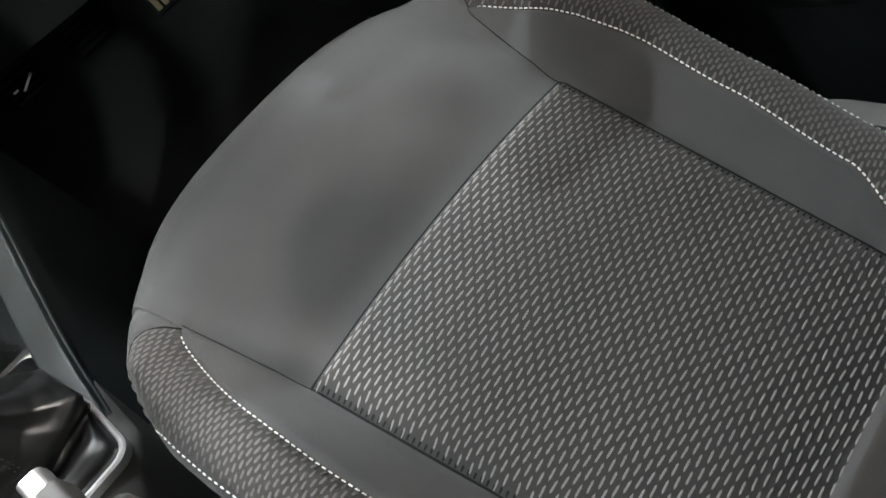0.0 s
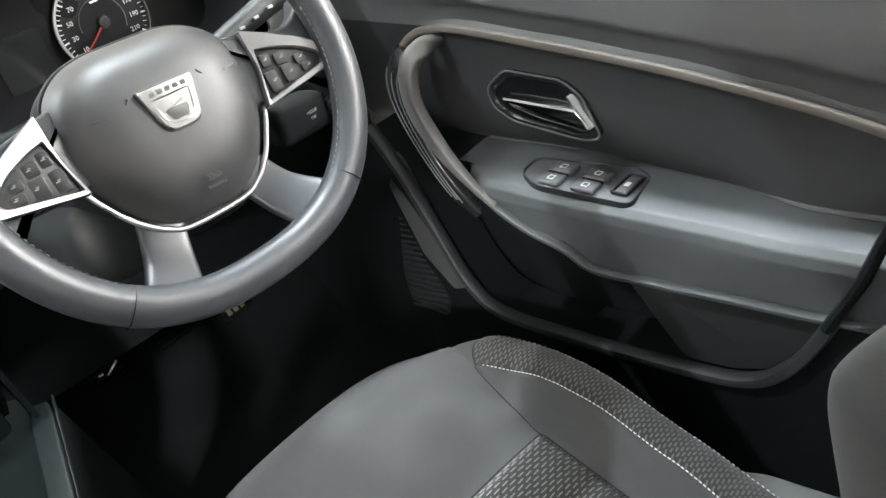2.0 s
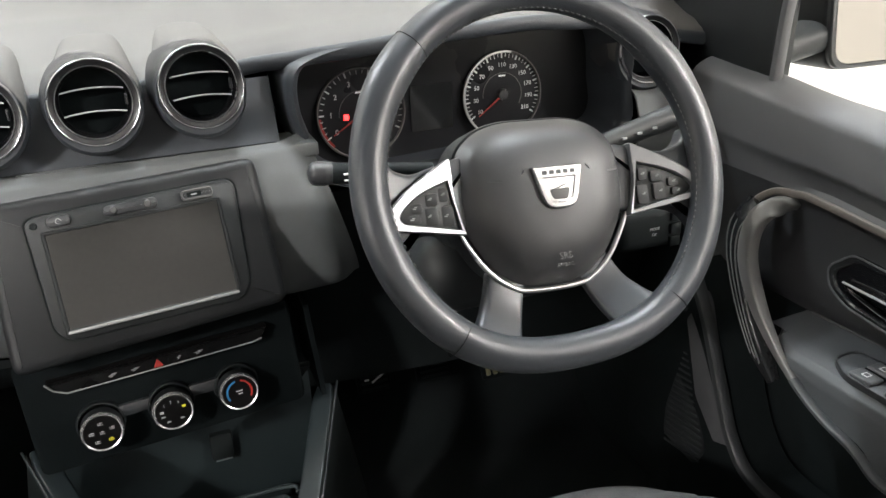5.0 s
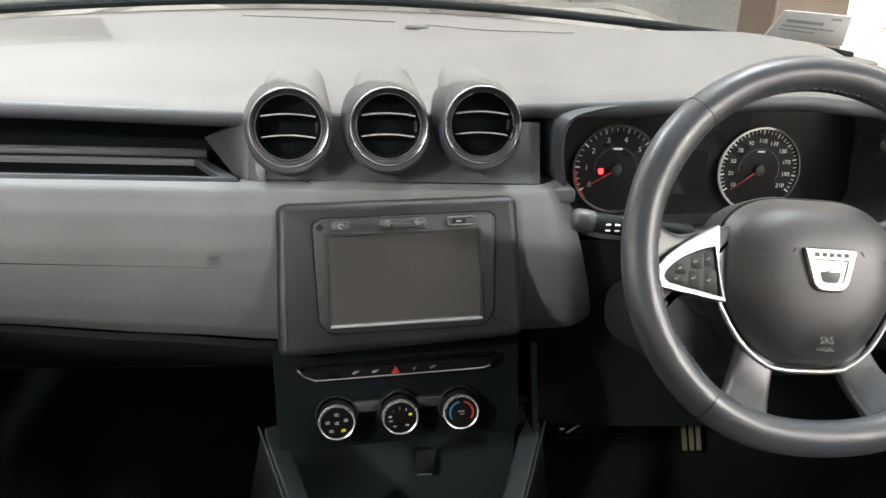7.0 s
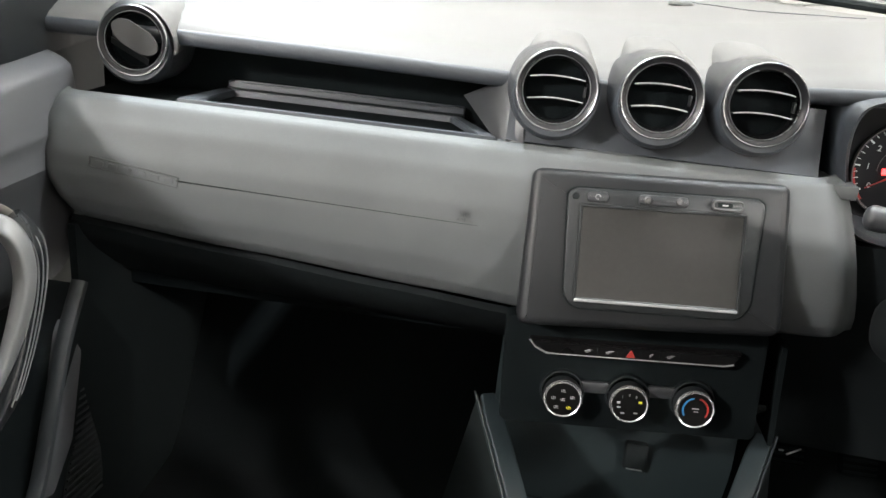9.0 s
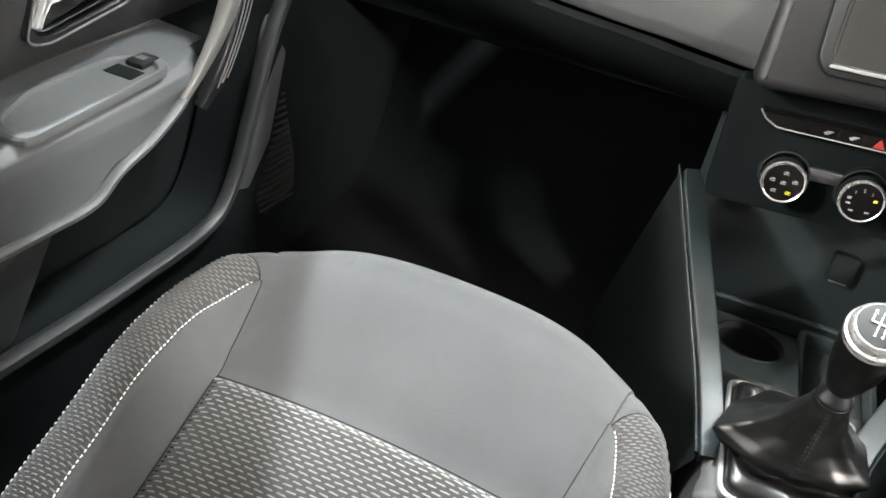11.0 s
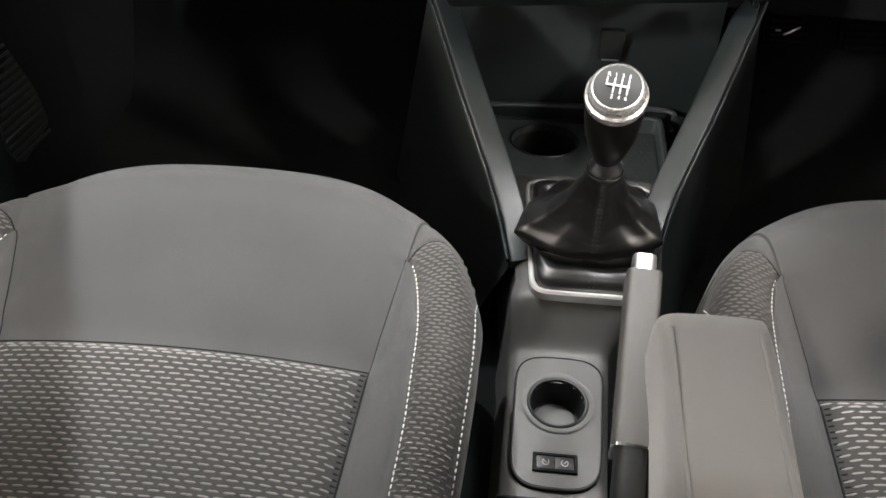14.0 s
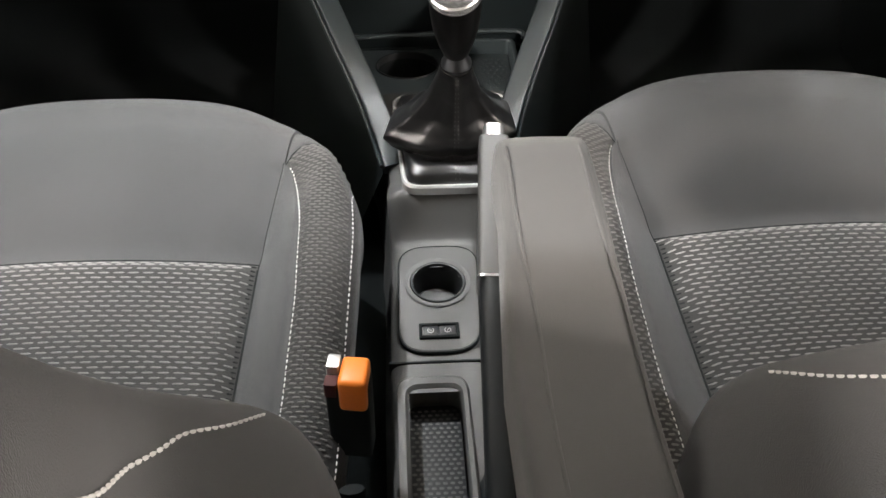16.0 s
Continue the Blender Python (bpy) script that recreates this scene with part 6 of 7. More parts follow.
for side in (-1, 1):
    arm = round_poly([(side * x, y) for x, y in ((0.060, 0.034), (0.132, 0.015), (0.150, 0.020), (0.160, 0.040), (0.170, 0.0), (0.160, -0.070), (0.147, -0.048), (0.130, -0.040), (0.070, -0.040))], 0.008)
    part("spoke", slanted(prism(arm, -0.022, -0.002, 0.005, 3)), LEATHER, wheel, "black leather clad spoke", m=SPOKE.copy())
    low = smooth_path([WHEEL @ Vector((side * 0.046, -0.085, -0.036)), WHEEL @ Vector((side * 0.060, -0.118, -0.026)), WHEEL @ Vector((side * 0.082, -0.152, 0.0))], 12)
    part("lower_spoke", sweep(low, oval(0.0195, 0.0065, 24, 5), up=WHEEL.to_3x3() @ Vector((0, 0, 1)), scale=lambda t: 1.0 + 0.55 * t ** 3), LEATHER, wheel, "grey lower spoke", m=None)
    # silver frames round the keys
    out = [(side * x, y) for x, y in ((0.0940, 0.0272), (0.1170, 0.0152), (0.1415, 0.0008), (0.1590, -0.0150), (0.1665, -0.0275), (0.1575, -0.0340), (0.0855, -0.0440), (0.0935, -0.0120))]
    inn = [(side * x, y) for x, y in ((0.0985, 0.0062), (0.1170, 0.0006), (0.1350, -0.0078), (0.1470, -0.0168), (0.1512, -0.0238), (0.1470, -0.0285), (0.0905, -0.0388), (0.0960, -0.0120))]
    radii, radii_in = [0.002, 0.012, 0.012, 0.008, 0.004, 0.005, 0.002, 0.006], [0.002, 0.010, 0.008, 0.005, 0.003, 0.002, 0.002, 0.006]
    frame_ = part("key_frame", slanted(frame_plate(round_poly(out, radii), round_poly(inn, radii_in), -0.006, 0.0065, 0.0015)), KEYFRAME, wheel, "satin silver key frame", m=SPOKE.copy())
    part("key_pad", slanted(prism(round_poly(inn, radii_in), -0.004, 0.0030, 0.001)), DARK, frame_, "black key pad", m=SPOKE.copy())
    for dx, dy, w, h in ((0.1045, -0.0055, 0.0105, 0.0125), (0.1185, -0.0090, 0.0150, 0.0110), (0.1345, -0.0160, 0.0140, 0.0085), (0.1035, -0.0250, 0.0150, 0.0190), (0.1205, -0.0240, 0.0165, 0.0160), (0.1380, -0.0255, 0.0155, 0.0075)):
        key = part("key", prism(round_poly(rect(side * dx - w / 2, side * dx + w / 2, dy - h / 2, dy + h / 2), 0.0025), 0.001, 0.0040, 0.0008), DARK, frame_, m=SPOKE @ Matrix.Translation((0, 0, -0.016 * (0.160 - dx) / 0.070)))
        part("mark", joined(box(side * dx - 0.0022, side * dx + 0.0012, dy - 0.0004, dy + 0.0004, 0.0038, 0.0043, 0), box(side * dx - 0.0004, side * dx + 0.0020, dy + 0.0010, dy + 0.0017, 0.0038, 0.0043, 0)), DIMPRINT, key, m=SPOKE @ Matrix.Translation((0, 0, -0.016 * (0.160 - dx) / 0.070)), smooth=0)
# airbag cover
HUB = WHEEL @ Matrix.Translation((0.003, 0.0, -0.037)) @ pose(0, 0, 0, 0, 0, -2)
cover_line = round_poly([(-0.0855, -0.036), (-0.062, -0.0765), (-0.032, -0.0985), (0.032, -0.0985), (0.062, -0.0765), (0.0855, -0.036), (0.087, 0.004), (0.084, 0.031), (0.063, 0.050), (0.036, 0.0575), (-0.036, 0.0575), (-0.063, 0.050), (-0.084, 0.031), (-0.087, 0.004)], 0.016)


def cover_skin(a, b):
    """A domed shield, falling off to its outline."""
    x, y = cover_line[int(round(a * len(cover_line))) % len(cover_line)]
    f = math.sin(b * math.pi / 2)
    px, py = x * f, -0.018 + (y + 0.018) * f
    z = 0.034 * (1 - f ** 5) + 0.004 * (1 - f) - 0.004
    return px, py, z + 0.012


bm = grid(cover_skin, len(cover_line), 24, close_u=True)
bmesh.ops.remove_doubles(bm, verts=bm.verts, dist=0.00001)
cover = part("airbag_cover", bm, AIRBAG, wheel, "dark grey airbag cover", m=HUB, smooth=60)
part("hub_back", prism([(x * 1.035, y * 1.045) for x, y in cover_line], -0.03, 0.006, 0.004), DARK, wheel, "black hub behind the cover", m=HUB)
half = [(0.0885, -0.038), (0.0835, -0.050), (0.0755, -0.064), (0.0645, -0.0795), (0.0480, -0.0940), (0.0260, -0.1025)]
silver = [HUB @ Vector((-x, y, 0.0095)) for x, y in half] + [HUB @ Vector((x, y, 0.0095)) for x, y in reversed(half)]
part("silver_line", sweep(smooth_path(silver, 60), oval(0.0026, 0.0030, 10), up=WHEEL.to_3x3() @ Vector((0, 0, 1))), SATIN, wheel, "silver line round the cover")
# shield emblem, plain
shield = round_poly([(-0.0185, -0.0240), (0.0185, -0.0240), (0.0290, 0.0205), (-0.0290, 0.0205)], [0.012, 0.012, 0.003, 0.003])
shield_in = round_poly([(-0.0125, -0.0175), (0.0125, -0.0175), (0.0195, 0.0080), (-0.0195, 0.0080)], [0.009, 0.009, 0.002, 0.002])
BADGE = HUB @ Matrix.Translation((0.0, -0.0095, 0.0452)) @ Matrix.Scale(0.86, 4)
part("emblem_pedestal", prism(round_poly([(-0.024, -0.052), (0.024, -0.052), (0.050, 0.026), (-0.050, 0.026)], [0.024, 0.024, 0.010, 0.010], 8), -0.014, -0.0016, 0.0105, 7), AIRBAG, cover, "raised shield pad under the emblem", m=BADGE.copy())
part("badge_pocket", prism([(x * 1.05, y * 1.05) for x, y in shield], -0.006, 0.0005, 0.001), STACK, cover, m=BADGE.copy())
badge = part("emblem", frame_plate(shield, shield_in, 0.0, 0.0045, 0.0015), CHROME, cover, "chrome shield emblem", m=BADGE.copy())
part("emblem_field", prism(shield_in, 0.0, 0.0022), CHROME, badge, m=BADGE.copy())
part("emblem_inset", prism(round_poly([(-0.0085, -0.0150), (0.0085, -0.0150), (0.0125, -0.0035), (-0.0125, -0.0035)], 0.003), 0.0015, 0.0026, 0.0004), CONSOLE, badge, "dark inset of the emblem", m=BADGE.copy())
for k in range(5):
    part("emblem_bar", box(-0.0028, 0.0028, -0.0022, 0.0022, 0, 0.0004, 0.0002), FASCIA, badge, m=BADGE @ Matrix.Translation((-0.0164 + 0.0082 * k, 0.0140, 0.0044)))
part("emblem_bar", box(-0.010, 0.010, -0.0006, 0.0006, 0, 0.0005, 0), STACK, badge, m=BADGE @ pose(0, -0.002, 0.0023, 0, 0, 18), smooth=0)
writing("SRS", 0.0090, EMBOSS, cover, HUB @ pose(0.000, -0.074, 0.0425, -6), "airbag_mark")
writing("AIRBAG", 0.0050, EMBOSS, cover, HUB @ pose(0.000, -0.082, 0.0400, -12), "airbag_mark")
for side in (-1, 1):
    part("horn_mark", box(-0.006, 0.006, -0.0009, 0.0009, 0, 0.0006, 0), EMBOSS, cover, m=HUB @ pose(side * 0.060, 0.000, 0.0425, 0, side * 14, side * 8), smooth=0)

column = thing("steering_column", (0.36, 0.0, 0.6), "dark plastic steering column shroud with two stalks", "steering column")
part("shroud", joined(box(0.285, 0.435, -0.135, 0.130, 0.605, 0.690, 0.025, 4)), DARK, column, "dark column shroud", m=Matrix.Translation((0.36, -0.1, 0.65)) @ pose(0, 0, 0, -14) @ Matrix.Translation((-0.36, 0.1, -0.65)))
part("lower_shroud", box(0.262, 0.458, -0.105, 0.13, 0.535, 0.62, 0.035, 5), DARK, column, "grey lower shroud", m=Matrix.Translation((0.36, -0.1, 0.65)) @ pose(0, 0, 0, -14) @ Matrix.Translation((-0.36, 0.1, -0.65)))
left = part("stalk", sweep([(0.29, -0.075, 0.684), (0.24, -0.070, 0.689), (0.205, -0.066, 0.692), (0.186, -0.0638, 0.694)], oval(0.0105, 0.0105, 18)), BLACK, column, "black light stalk")
part("stalk_end", sweep([Vector((0.188, -0.064, 0.6938)).lerp(Vector((0.164, -0.0612, 0.6962)), k / 12) for k in range(13)], oval(0.0122, 0.0122, 24), scale=lambda t: 0.93 if t < 0.2 else math.sqrt(max(0.02, 1 - max(0.0, (t - 0.62) / 0.38) ** 2.4))), STACK, left, "grey rotary stalk end")
for k in range(4):
    part("mark", box(-0.0025, 0.0025, -0.0008, 0.0008, -0.0008, 0.0008, 0), PRINT, left, m=Matrix.Translation((0.200 + 0.0095 * (k // 2), -0.0766 - 0.0004 * k, 0.6885 + 0.0065 * (k % 2))), smooth=0)
right = part("stalk", sweep([(0.435, -0.075, 0.672), (0.50, -0.068, 0.684), (0.555, -0.062, 0.694), (0.600, -0.058, 0.702)], oval(0.0125, 0.0130, 20), scale=lambda t: 0.8 + 0.3 * t), DARK, column, "black wiper stalk")
for k in range(3):
    part("mark", box(-0.0028, 0.0028, -0.001, 0.001, -0.0012, 0.0012, 0), DIMPRINT, right, m=Matrix.Translation((0.520 + 0.020 * k, -0.0790 + 0.0005 * k, 0.690 + 0.0035 * k)), smooth=0)
pod = part("radio_pod", box(0.500, 0.590, -0.110, -0.070, 0.560, 0.614, 0.014, 4), BLACK, column, "black radio control pod")
writing("MODE", 0.0048, DIMPRINT, pod, pose(0.546, -0.1108, 0.588, 90), "mode_mark")
writing("OK", 0.0048, DIMPRINT, pod, pose(0.546, -0.1108, 0.581, 90), "ok_mark")
for k in range(3):
    part("key", box(0.566, 0.580, -0.114, -0.108, 0.563 + 0.016 * k, 0.576 + 0.016 * k, 0.002), BLACK, pod, m=None)

# ---- pedals ----
for x, y, z, w, h, label in ((0.325, 0.370, 0.180, 0.060, 0.055, "black rubber clutch pedal with two bright strips for glints"), (0.435, 0.365, 0.180, 0.066, 0.055, "black rubber brake pedal on a steel arm"), (0.555, 0.380, 0.160, 0.046, 0.085, "accelerator pedal with three pale upright ribs")):
    pedal = thing("pedal", (x, y, z), label, "pedal", "pedals")
    m = pose(x, y, z, -30)
    # Pads and arms are painted near black for the footwell's shade.
    part("pad", box(-w / 2, w / 2, -0.012, 0.004, -h / 2, h / 2, 0.004), VOID, pedal, m=m.copy())
    if h > 0.06:
        for k in (-1, 0, 1):
            part("rib", box(0.0135 * k - 0.0045, 0.0135 * k + 0.0045, -0.0160, -0.012, -h / 2 + 0.006, h / 2 - 0.006, 0.0018), OLIVE, pedal, "pale olive rubber rib", m=m.copy())
    else:
        for k in range(5):
            part("rib", box(-w / 2 + 0.006, w / 2 - 0.006, -0.0145, -0.012, -h / 2 + h * (k + 0.6) / 5.6 - 0.002, -h / 2 + h * (k + 0.6) / 5.6 + 0.002, 0.001), BLACK, pedal, "black rubber rib", m=m.copy())
    # Two bright strips stand in for glints on the clutch pedal.
    if x < 0.4:
        for dx, wide, turned in ((-0.014, 0.004, 0), (0.006, 0.013, -28)):
            part("glint_strip", box(-wide, wide, -0.0168, -0.0145, -0.0016, 0.0016, 0.0006), BRIGHT, pedal, "bright strip painting a glint", m=m @ pose(dx, 0, -0.006, 0, turned, 0))
    part("arm", sweep([(x, y + 0.01, z + 0.02), (x, y + 0.05, z + 0.12), (x, y + 0.03, z + 0.24)], oval(0.007, 0.010, 10)), VOID, pedal, "steel arm")
# paper slip at the foot of the windscreen
slip = thing("paper_slip", (0.70, 0.49, 0.84), "white printed paper slip leaning at the windscreen foot", "paper slip")
corners = [Vector(p) for p in ((0.634, 0.500, 0.853), (0.778, 0.500, 0.840), (0.735, 0.420, 0.893), (0.619, 0.420, 0.898))]
slip_at = lambda s, t: corners[0].lerp(corners[1], s).lerp(corners[3].lerp(corners[2], s), t) + Vector((0, -0.004 * math.sin(math.pi * s), 0))
part("sheet", thicken(grid(slip_at, 10, 4), 0.0008), PAPER, slip)
for t, s0, s1, tall in ((0.60, 0.12, 0.62, 0.10), (0.44, 0.10, 0.80, 0.05), (0.30, 0.10, 0.55, 0.03), (0.80, 0.70, 0.86, 0.08)):
    bar = grid(lambda a, b: slip_at(mix(s0, s1, a), t + tall * b) + Vector((0, -0.0012, 0)), 10, 1)
    part("print_bar", thicken(bar, 0.0003), PALEPRINT, slip)


def make_door(side):
    """A front door seen from within; side 1 is the driver's."""
    driver = side > 0
    label = "dark grey driver door card with four window switches" if driver else "dark grey passenger door card with one window switch"
    root = thing("driver_door" if driver else "passenger_door", (mirrored(0.78, side), -0.35, 0.1), label, "car door", "front doors")

    def P(x, y, z):
        return Vector((mirrored(x, side), y, z))

    def sill_z(y):
        return table([(-0.80, 0.660), (-0.467, 0.686), (-0.337, 0.697), (-0.142, 0.712), (0.02, 0.729), (0.12, 0.737)], y)

    def strip_z(y):
        return table([(-0.80, 0.500), (-0.61, 0.550), (-0.53, 0.566), (-0.42, 0.583), (-0.285, 0.597), (-0.16, 0.607), (-0.09, 0.603), (-0.06, 0.585)], y)

    def upper(a, b):
        y = mix(-0.80, 0.10, a)
        s, low = sill_z(y), strip_z(min(y, -0.16))
        nook = mix(0.748, 0.739, ease((y + 0.14) / 0.05))
        prof = [(0.822, s - 0.060), (0.800, s - 0.004), (0.792, s), (0.772, s - 0.004), (0.753, s - 0.012), (0.746, s - 0.019), (0.744, s - 0.028), (0.737, mix(low, s, 0.36)), (0.7365, mix(low, s, 0.30)), (min(0.744, nook), mix(low, s, 0.24)), (nook, low + 0.004), (0.738, low - 0.004)]
        t = b * (len(prof) - 1)
        k = min(int(t), len(prof) - 2)
        return P(mix(prof[k][0], prof[k + 1][0], t - k), y, mix(prof[k][1], prof[k + 1][1], t - k))

    part("upper_panel", grid(upper, 40, 20), DOORUPPER, root, "dark grey upper door panel")

    part("trim_strip", sweep(smooth_path([P(0.7335, y, strip_z(y)) for y in (-0.79, -0.61, -0.53, -0.42, -0.285, -0.16)] + [P(0.7325, -0.125, 0.6055), P(0.7270, -0.098, 0.6015), P(0.7150, -0.080, 0.5860), P(0.7030, -0.070, 0.5600), P(0.6965, -0.068, 0.5300)], 90), oval(0.0033, 0.0043, 14, 6), scale=lambda t: 1 - 0.45 * ease((t - 0.86) / 0.14)), TRIM, root, "warm silver trim strip")

    def ledge_back(y):
        return table([(-0.80, 0.735), (-0.563, 0.750), (-0.45, 0.776), (-0.30, 0.788), (-0.14, 0.778), (0.08, 0.775)], y)

    def middle(a, b):
        y = mix(-0.80, 0.08, a)
        return P(mix(0.737, 0.743, min(1.0, 4 * b)) + (ledge_back(y) - 0.743) * b ** 5, y, mix(strip_z(min(y, -0.16)), 0.442, b))

    part("middle_panel", grid(middle, 40, 12), DOORMID, root, "dark grey middle door panel")

    # armrest ledge with its wavy lower edge
    def ledge_front(y):
        return table([(-0.80, 0.690), (-0.50, 0.693), (-0.25, 0.690), (-0.185, 0.692), (-0.155, 0.704), (-0.125, 0.742)], y)

    def ledge_low(y):
        return table([(-0.80, 0.395), (-0.60, 0.366), (-0.40, 0.348), (-0.335, 0.344), (-0.30, 0.366), (-0.24, 0.378), (-0.19, 0.402), (-0.14, 0.43)], y)

    def ledge(a, b):
        y = mix(-0.80, -0.125, a)
        f, low = ledge_front(y), ledge_low(y)
        high = table([(-0.80, 0.465), (-0.55, 0.440), (-0.30, 0.434), (-0.14, 0.432)], y)
        prof = [(ledge_back(y) + 0.012, high + 0.008), (0.722, high + 0.004), (f + 0.010, high + 0.001), (f + 0.002, high - 0.007), (f, high - 0.02), (f + 0.006, low + 0.006), (f + 0.014, low), (0.765, low - 0.004)]
        t = b * (len(prof) - 1)
        k = min(int(t), len(prof) - 2)
        return P(mix(prof[k][0], prof[k + 1][0], t - k), y, mix(prof[k][1], prof[k + 1][1], t - k))

    rest_ = part("arm_ledge", grid(ledge, 70, 35), DOORCARD, root, "grey armrest ledge")
    part("ledge_joint", sweep([P(ledge_back(y) - 0.003, y, table([(-0.80, 0.475), (-0.55, 0.450), (-0.14, 0.446)], y)) for y in np.linspace(-0.78, -0.14, 30)], oval(0.003, 0.003, 8)), DOORUPPER, rest_, "raised back edge of the ledge")
    # door pull
    pull = smooth_path([P(0.742, -0.124, 0.590), P(0.722, -0.117, 0.590), P(0.702, -0.110, 0.581), P(0.690, -0.107, 0.558), P(0.686, -0.112, 0.520), P(0.687, -0.138, 0.470), P(0.690, -0.173, 0.427), P(0.693, -0.206, 0.398), P(0.692, -0.250, 0.379), P(0.692, -0.300, 0.366), P(0.694, -0.336, 0.347), P(0.695, -0.40, 0.350), P(0.697, -0.50, 0.358), P(0.697, -0.60, 0.368), P(0.697, -0.79, 0.395)], 110)
    bend = int(np.argmin([abs(p.z - 0.400) for p in pull]))
    grab = part("pull_handle", sweep(pull[:bend + 1], oval(0.0118, 0.0085, 22, 4.5), up=(side, 0, 0.2), scale=lambda t: (0.55 + 0.45 * ease(t / 0.20)) * (1.0 - 0.55 * ease((t - 0.62) / 0.38))), PULL, root, "satin grey door pull running into the armrest edge")
    part("ledge_edge", sweep(pull[bend:], oval(0.0040, 0.0058, 12, 3.4), up=(side, 0, 0.2)), DOORCARD, rest_, "raised edge of the armrest ledge")
    outer = smooth_path([P(0.712, -0.092, 0.586), P(0.699, -0.082, 0.560), P(0.696, -0.084, 0.520), P(0.696, -0.106, 0.465), P(0.697, -0.136, 0.415), P(0.701, -0.164, 0.376)], 36)
    part("pull_shell", sweep(outer, oval(0.0135, 0.0130, 22, 4), up=(side, 0, 0), scale=lambda t: 1 - 0.45 * ease((t - 0.8) / 0.2)), SHELL, grab, "gloss dark outer shell")
    # Lighter lines stand in for highlights along the gloss shell.
    for off in (-0.0085, 0.0, 0.0085):
        part("pull_highlight", sweep([p + Vector((-side * 0.0128, off, 0.35 * off)) for p in outer[5:-5]], oval(0.0010, 0.0010, 8), up=(side, 0, 0)), PULL, grab, "raised line painting a highlight on the pull")
    # opening lever in its recess
    rec = [(-0.184, 0.534), (-0.216, 0.5605), (-0.296, 0.5565), (-0.319, 0.542), (-0.340, 0.493), (-0.316, 0.4865), (-0.217, 0.4965), (-0.190, 0.511)]
    face_m = Matrix(((0, 0, -side, mirrored(0.742, side)), (1, 0, 0, 0), (0, 1, 0, 0), (0, 0, 0, 1)))
    rec_out, rec_in = round_poly(rec, 0.010), round_poly([(mix(-0.262, y, 0.87), mix(0.525, z, 0.80)) for y, z in rec], 0.008)
    cup = part("lever_recess", frame_plate(rec_out, rec_in, -0.004, 0.0045, 0.002), SHELL, root, "dark lever bezel", m=face_m.copy())
    part("recess_floor", prism(rec_in, -0.006, 0.0012), GLOSS, cup, "black recess floor", m=face_m.copy())
    part("bezel_line", sweep([face_m @ Vector((y, z, 0.0046)) for y, z in rec_out], oval(0.0012, 0.0010, 8), closed=True, up=(side, 0, 0)), KEYGREY, cup, "fine grey rim of the bezel")
    grip_ = part("lever", prism(round_poly([(-0.212, 0.5262), (-0.312, 0.5240), (-0.331, 0.5035), (-0.322, 0.4995), (-0.262, 0.5065), (-0.222, 0.5160)], 0.004), 0.002, 0.0085, 0.003, 3), CHROME, root, "chrome opening lever", m=face_m.copy())
    # Bright strip and wedge stand in for highlights on the chrome lever.
    part("lever_highlight", sweep([face_m @ Vector(p) for p in ((-0.212, 0.5258, 0.0080), (-0.250, 0.5256, 0.0092), (-0.290, 0.5246, 0.0090), (-0.312, 0.5236, 0.0085))], oval(0.0014, 0.0016, 8), up=(side, 0, 0)), BRIGHT, grip_, "bright strip painting a highlight on the upper edge")
    part("lever_foot", prism(round_poly([(-0.3035, 0.5405), (-0.3085, 0.5400), (-0.3325, 0.5060), (-0.3255, 0.5035)], 0.002), 0.002, 0.0100, 0.002), BRIGHT, grip_, "bright wedge painting a highlight on the lever foot", m=face_m.copy())
    # switches
    plate_m = Matrix.Translation((0, 0, 0.4385)) @ pose(0, 0, 0, 0, 0, 0)
    if driver:
        plate = [(0.6985, -0.268), (0.718, -0.2335), (0.752, -0.2315), (0.7715, -0.353), (0.7600, -0.3805), (0.7020, -0.3895)]
    else:
        plate = [(0.692, -0.215), (0.722, -0.200), (0.752, -0.225), (0.756, -0.340), (0.734, -0.400), (0.690, -0.400)]
    plate = [(mirrored(x, side), y) for x, y in plate]
    mid = Vector((sum(p[0] for p in plate) / len(plate), sum(p[1] for p in plate) / len(plate)))
    if driver:
        panel_ = part("switch_plate", prism(round_poly(plate, 0.012), -0.004, 0.0022, 0.001), DOORCARD, root, "grey switch plate", m=plate_m.copy())
        part("plate_rim", frame_plate([tuple(mid + (Vector(p) - mid) * 1.035) for p in round_poly(plate, 0.012)], round_poly(plate, 0.012), -0.003, 0.0042, 0.0014), STACK, panel_, "raised rim", m=plate_m.copy())
        for y in (-0.2805, -0.3275):
            for x in (0.7135, 0.7395):
                key = part("window_switch", box(mirrored(x, side) - 0.0105, mirrored(x, side) + 0.0105, y - 0.0150, y + 0.0150, 0.002, 0.0082, 0.0026, 3), KEYGREY, panel_, "grey window switch", m=plate_m.copy())
                part("mark", joined(box(mirrored(x, side) - 0.0042, mirrored(x, side) + 0.0042, y - 0.0042, y - 0.0032, 0.0083, 0.0086, 0), box(mirrored(x, side) - 0.0042, mirrored(x, side) + 0.0042, y + 0.0030, y + 0.0040, 0.0083, 0.0086, 0), box(mirrored(x, side) - 0.0042, mirrored(x, side) - 0.0030, y - 0.0032, y + 0.0030, 0.0083, 0.0086, 0), box(mirrored(x, side) + 0.0030, mirrored(x, side) + 0.0042, y - 0.0032, y + 0.0030, 0.0083, 0.0086, 0)), PRINT, key, "white window mark", m=plate_m.copy(), smooth=0)
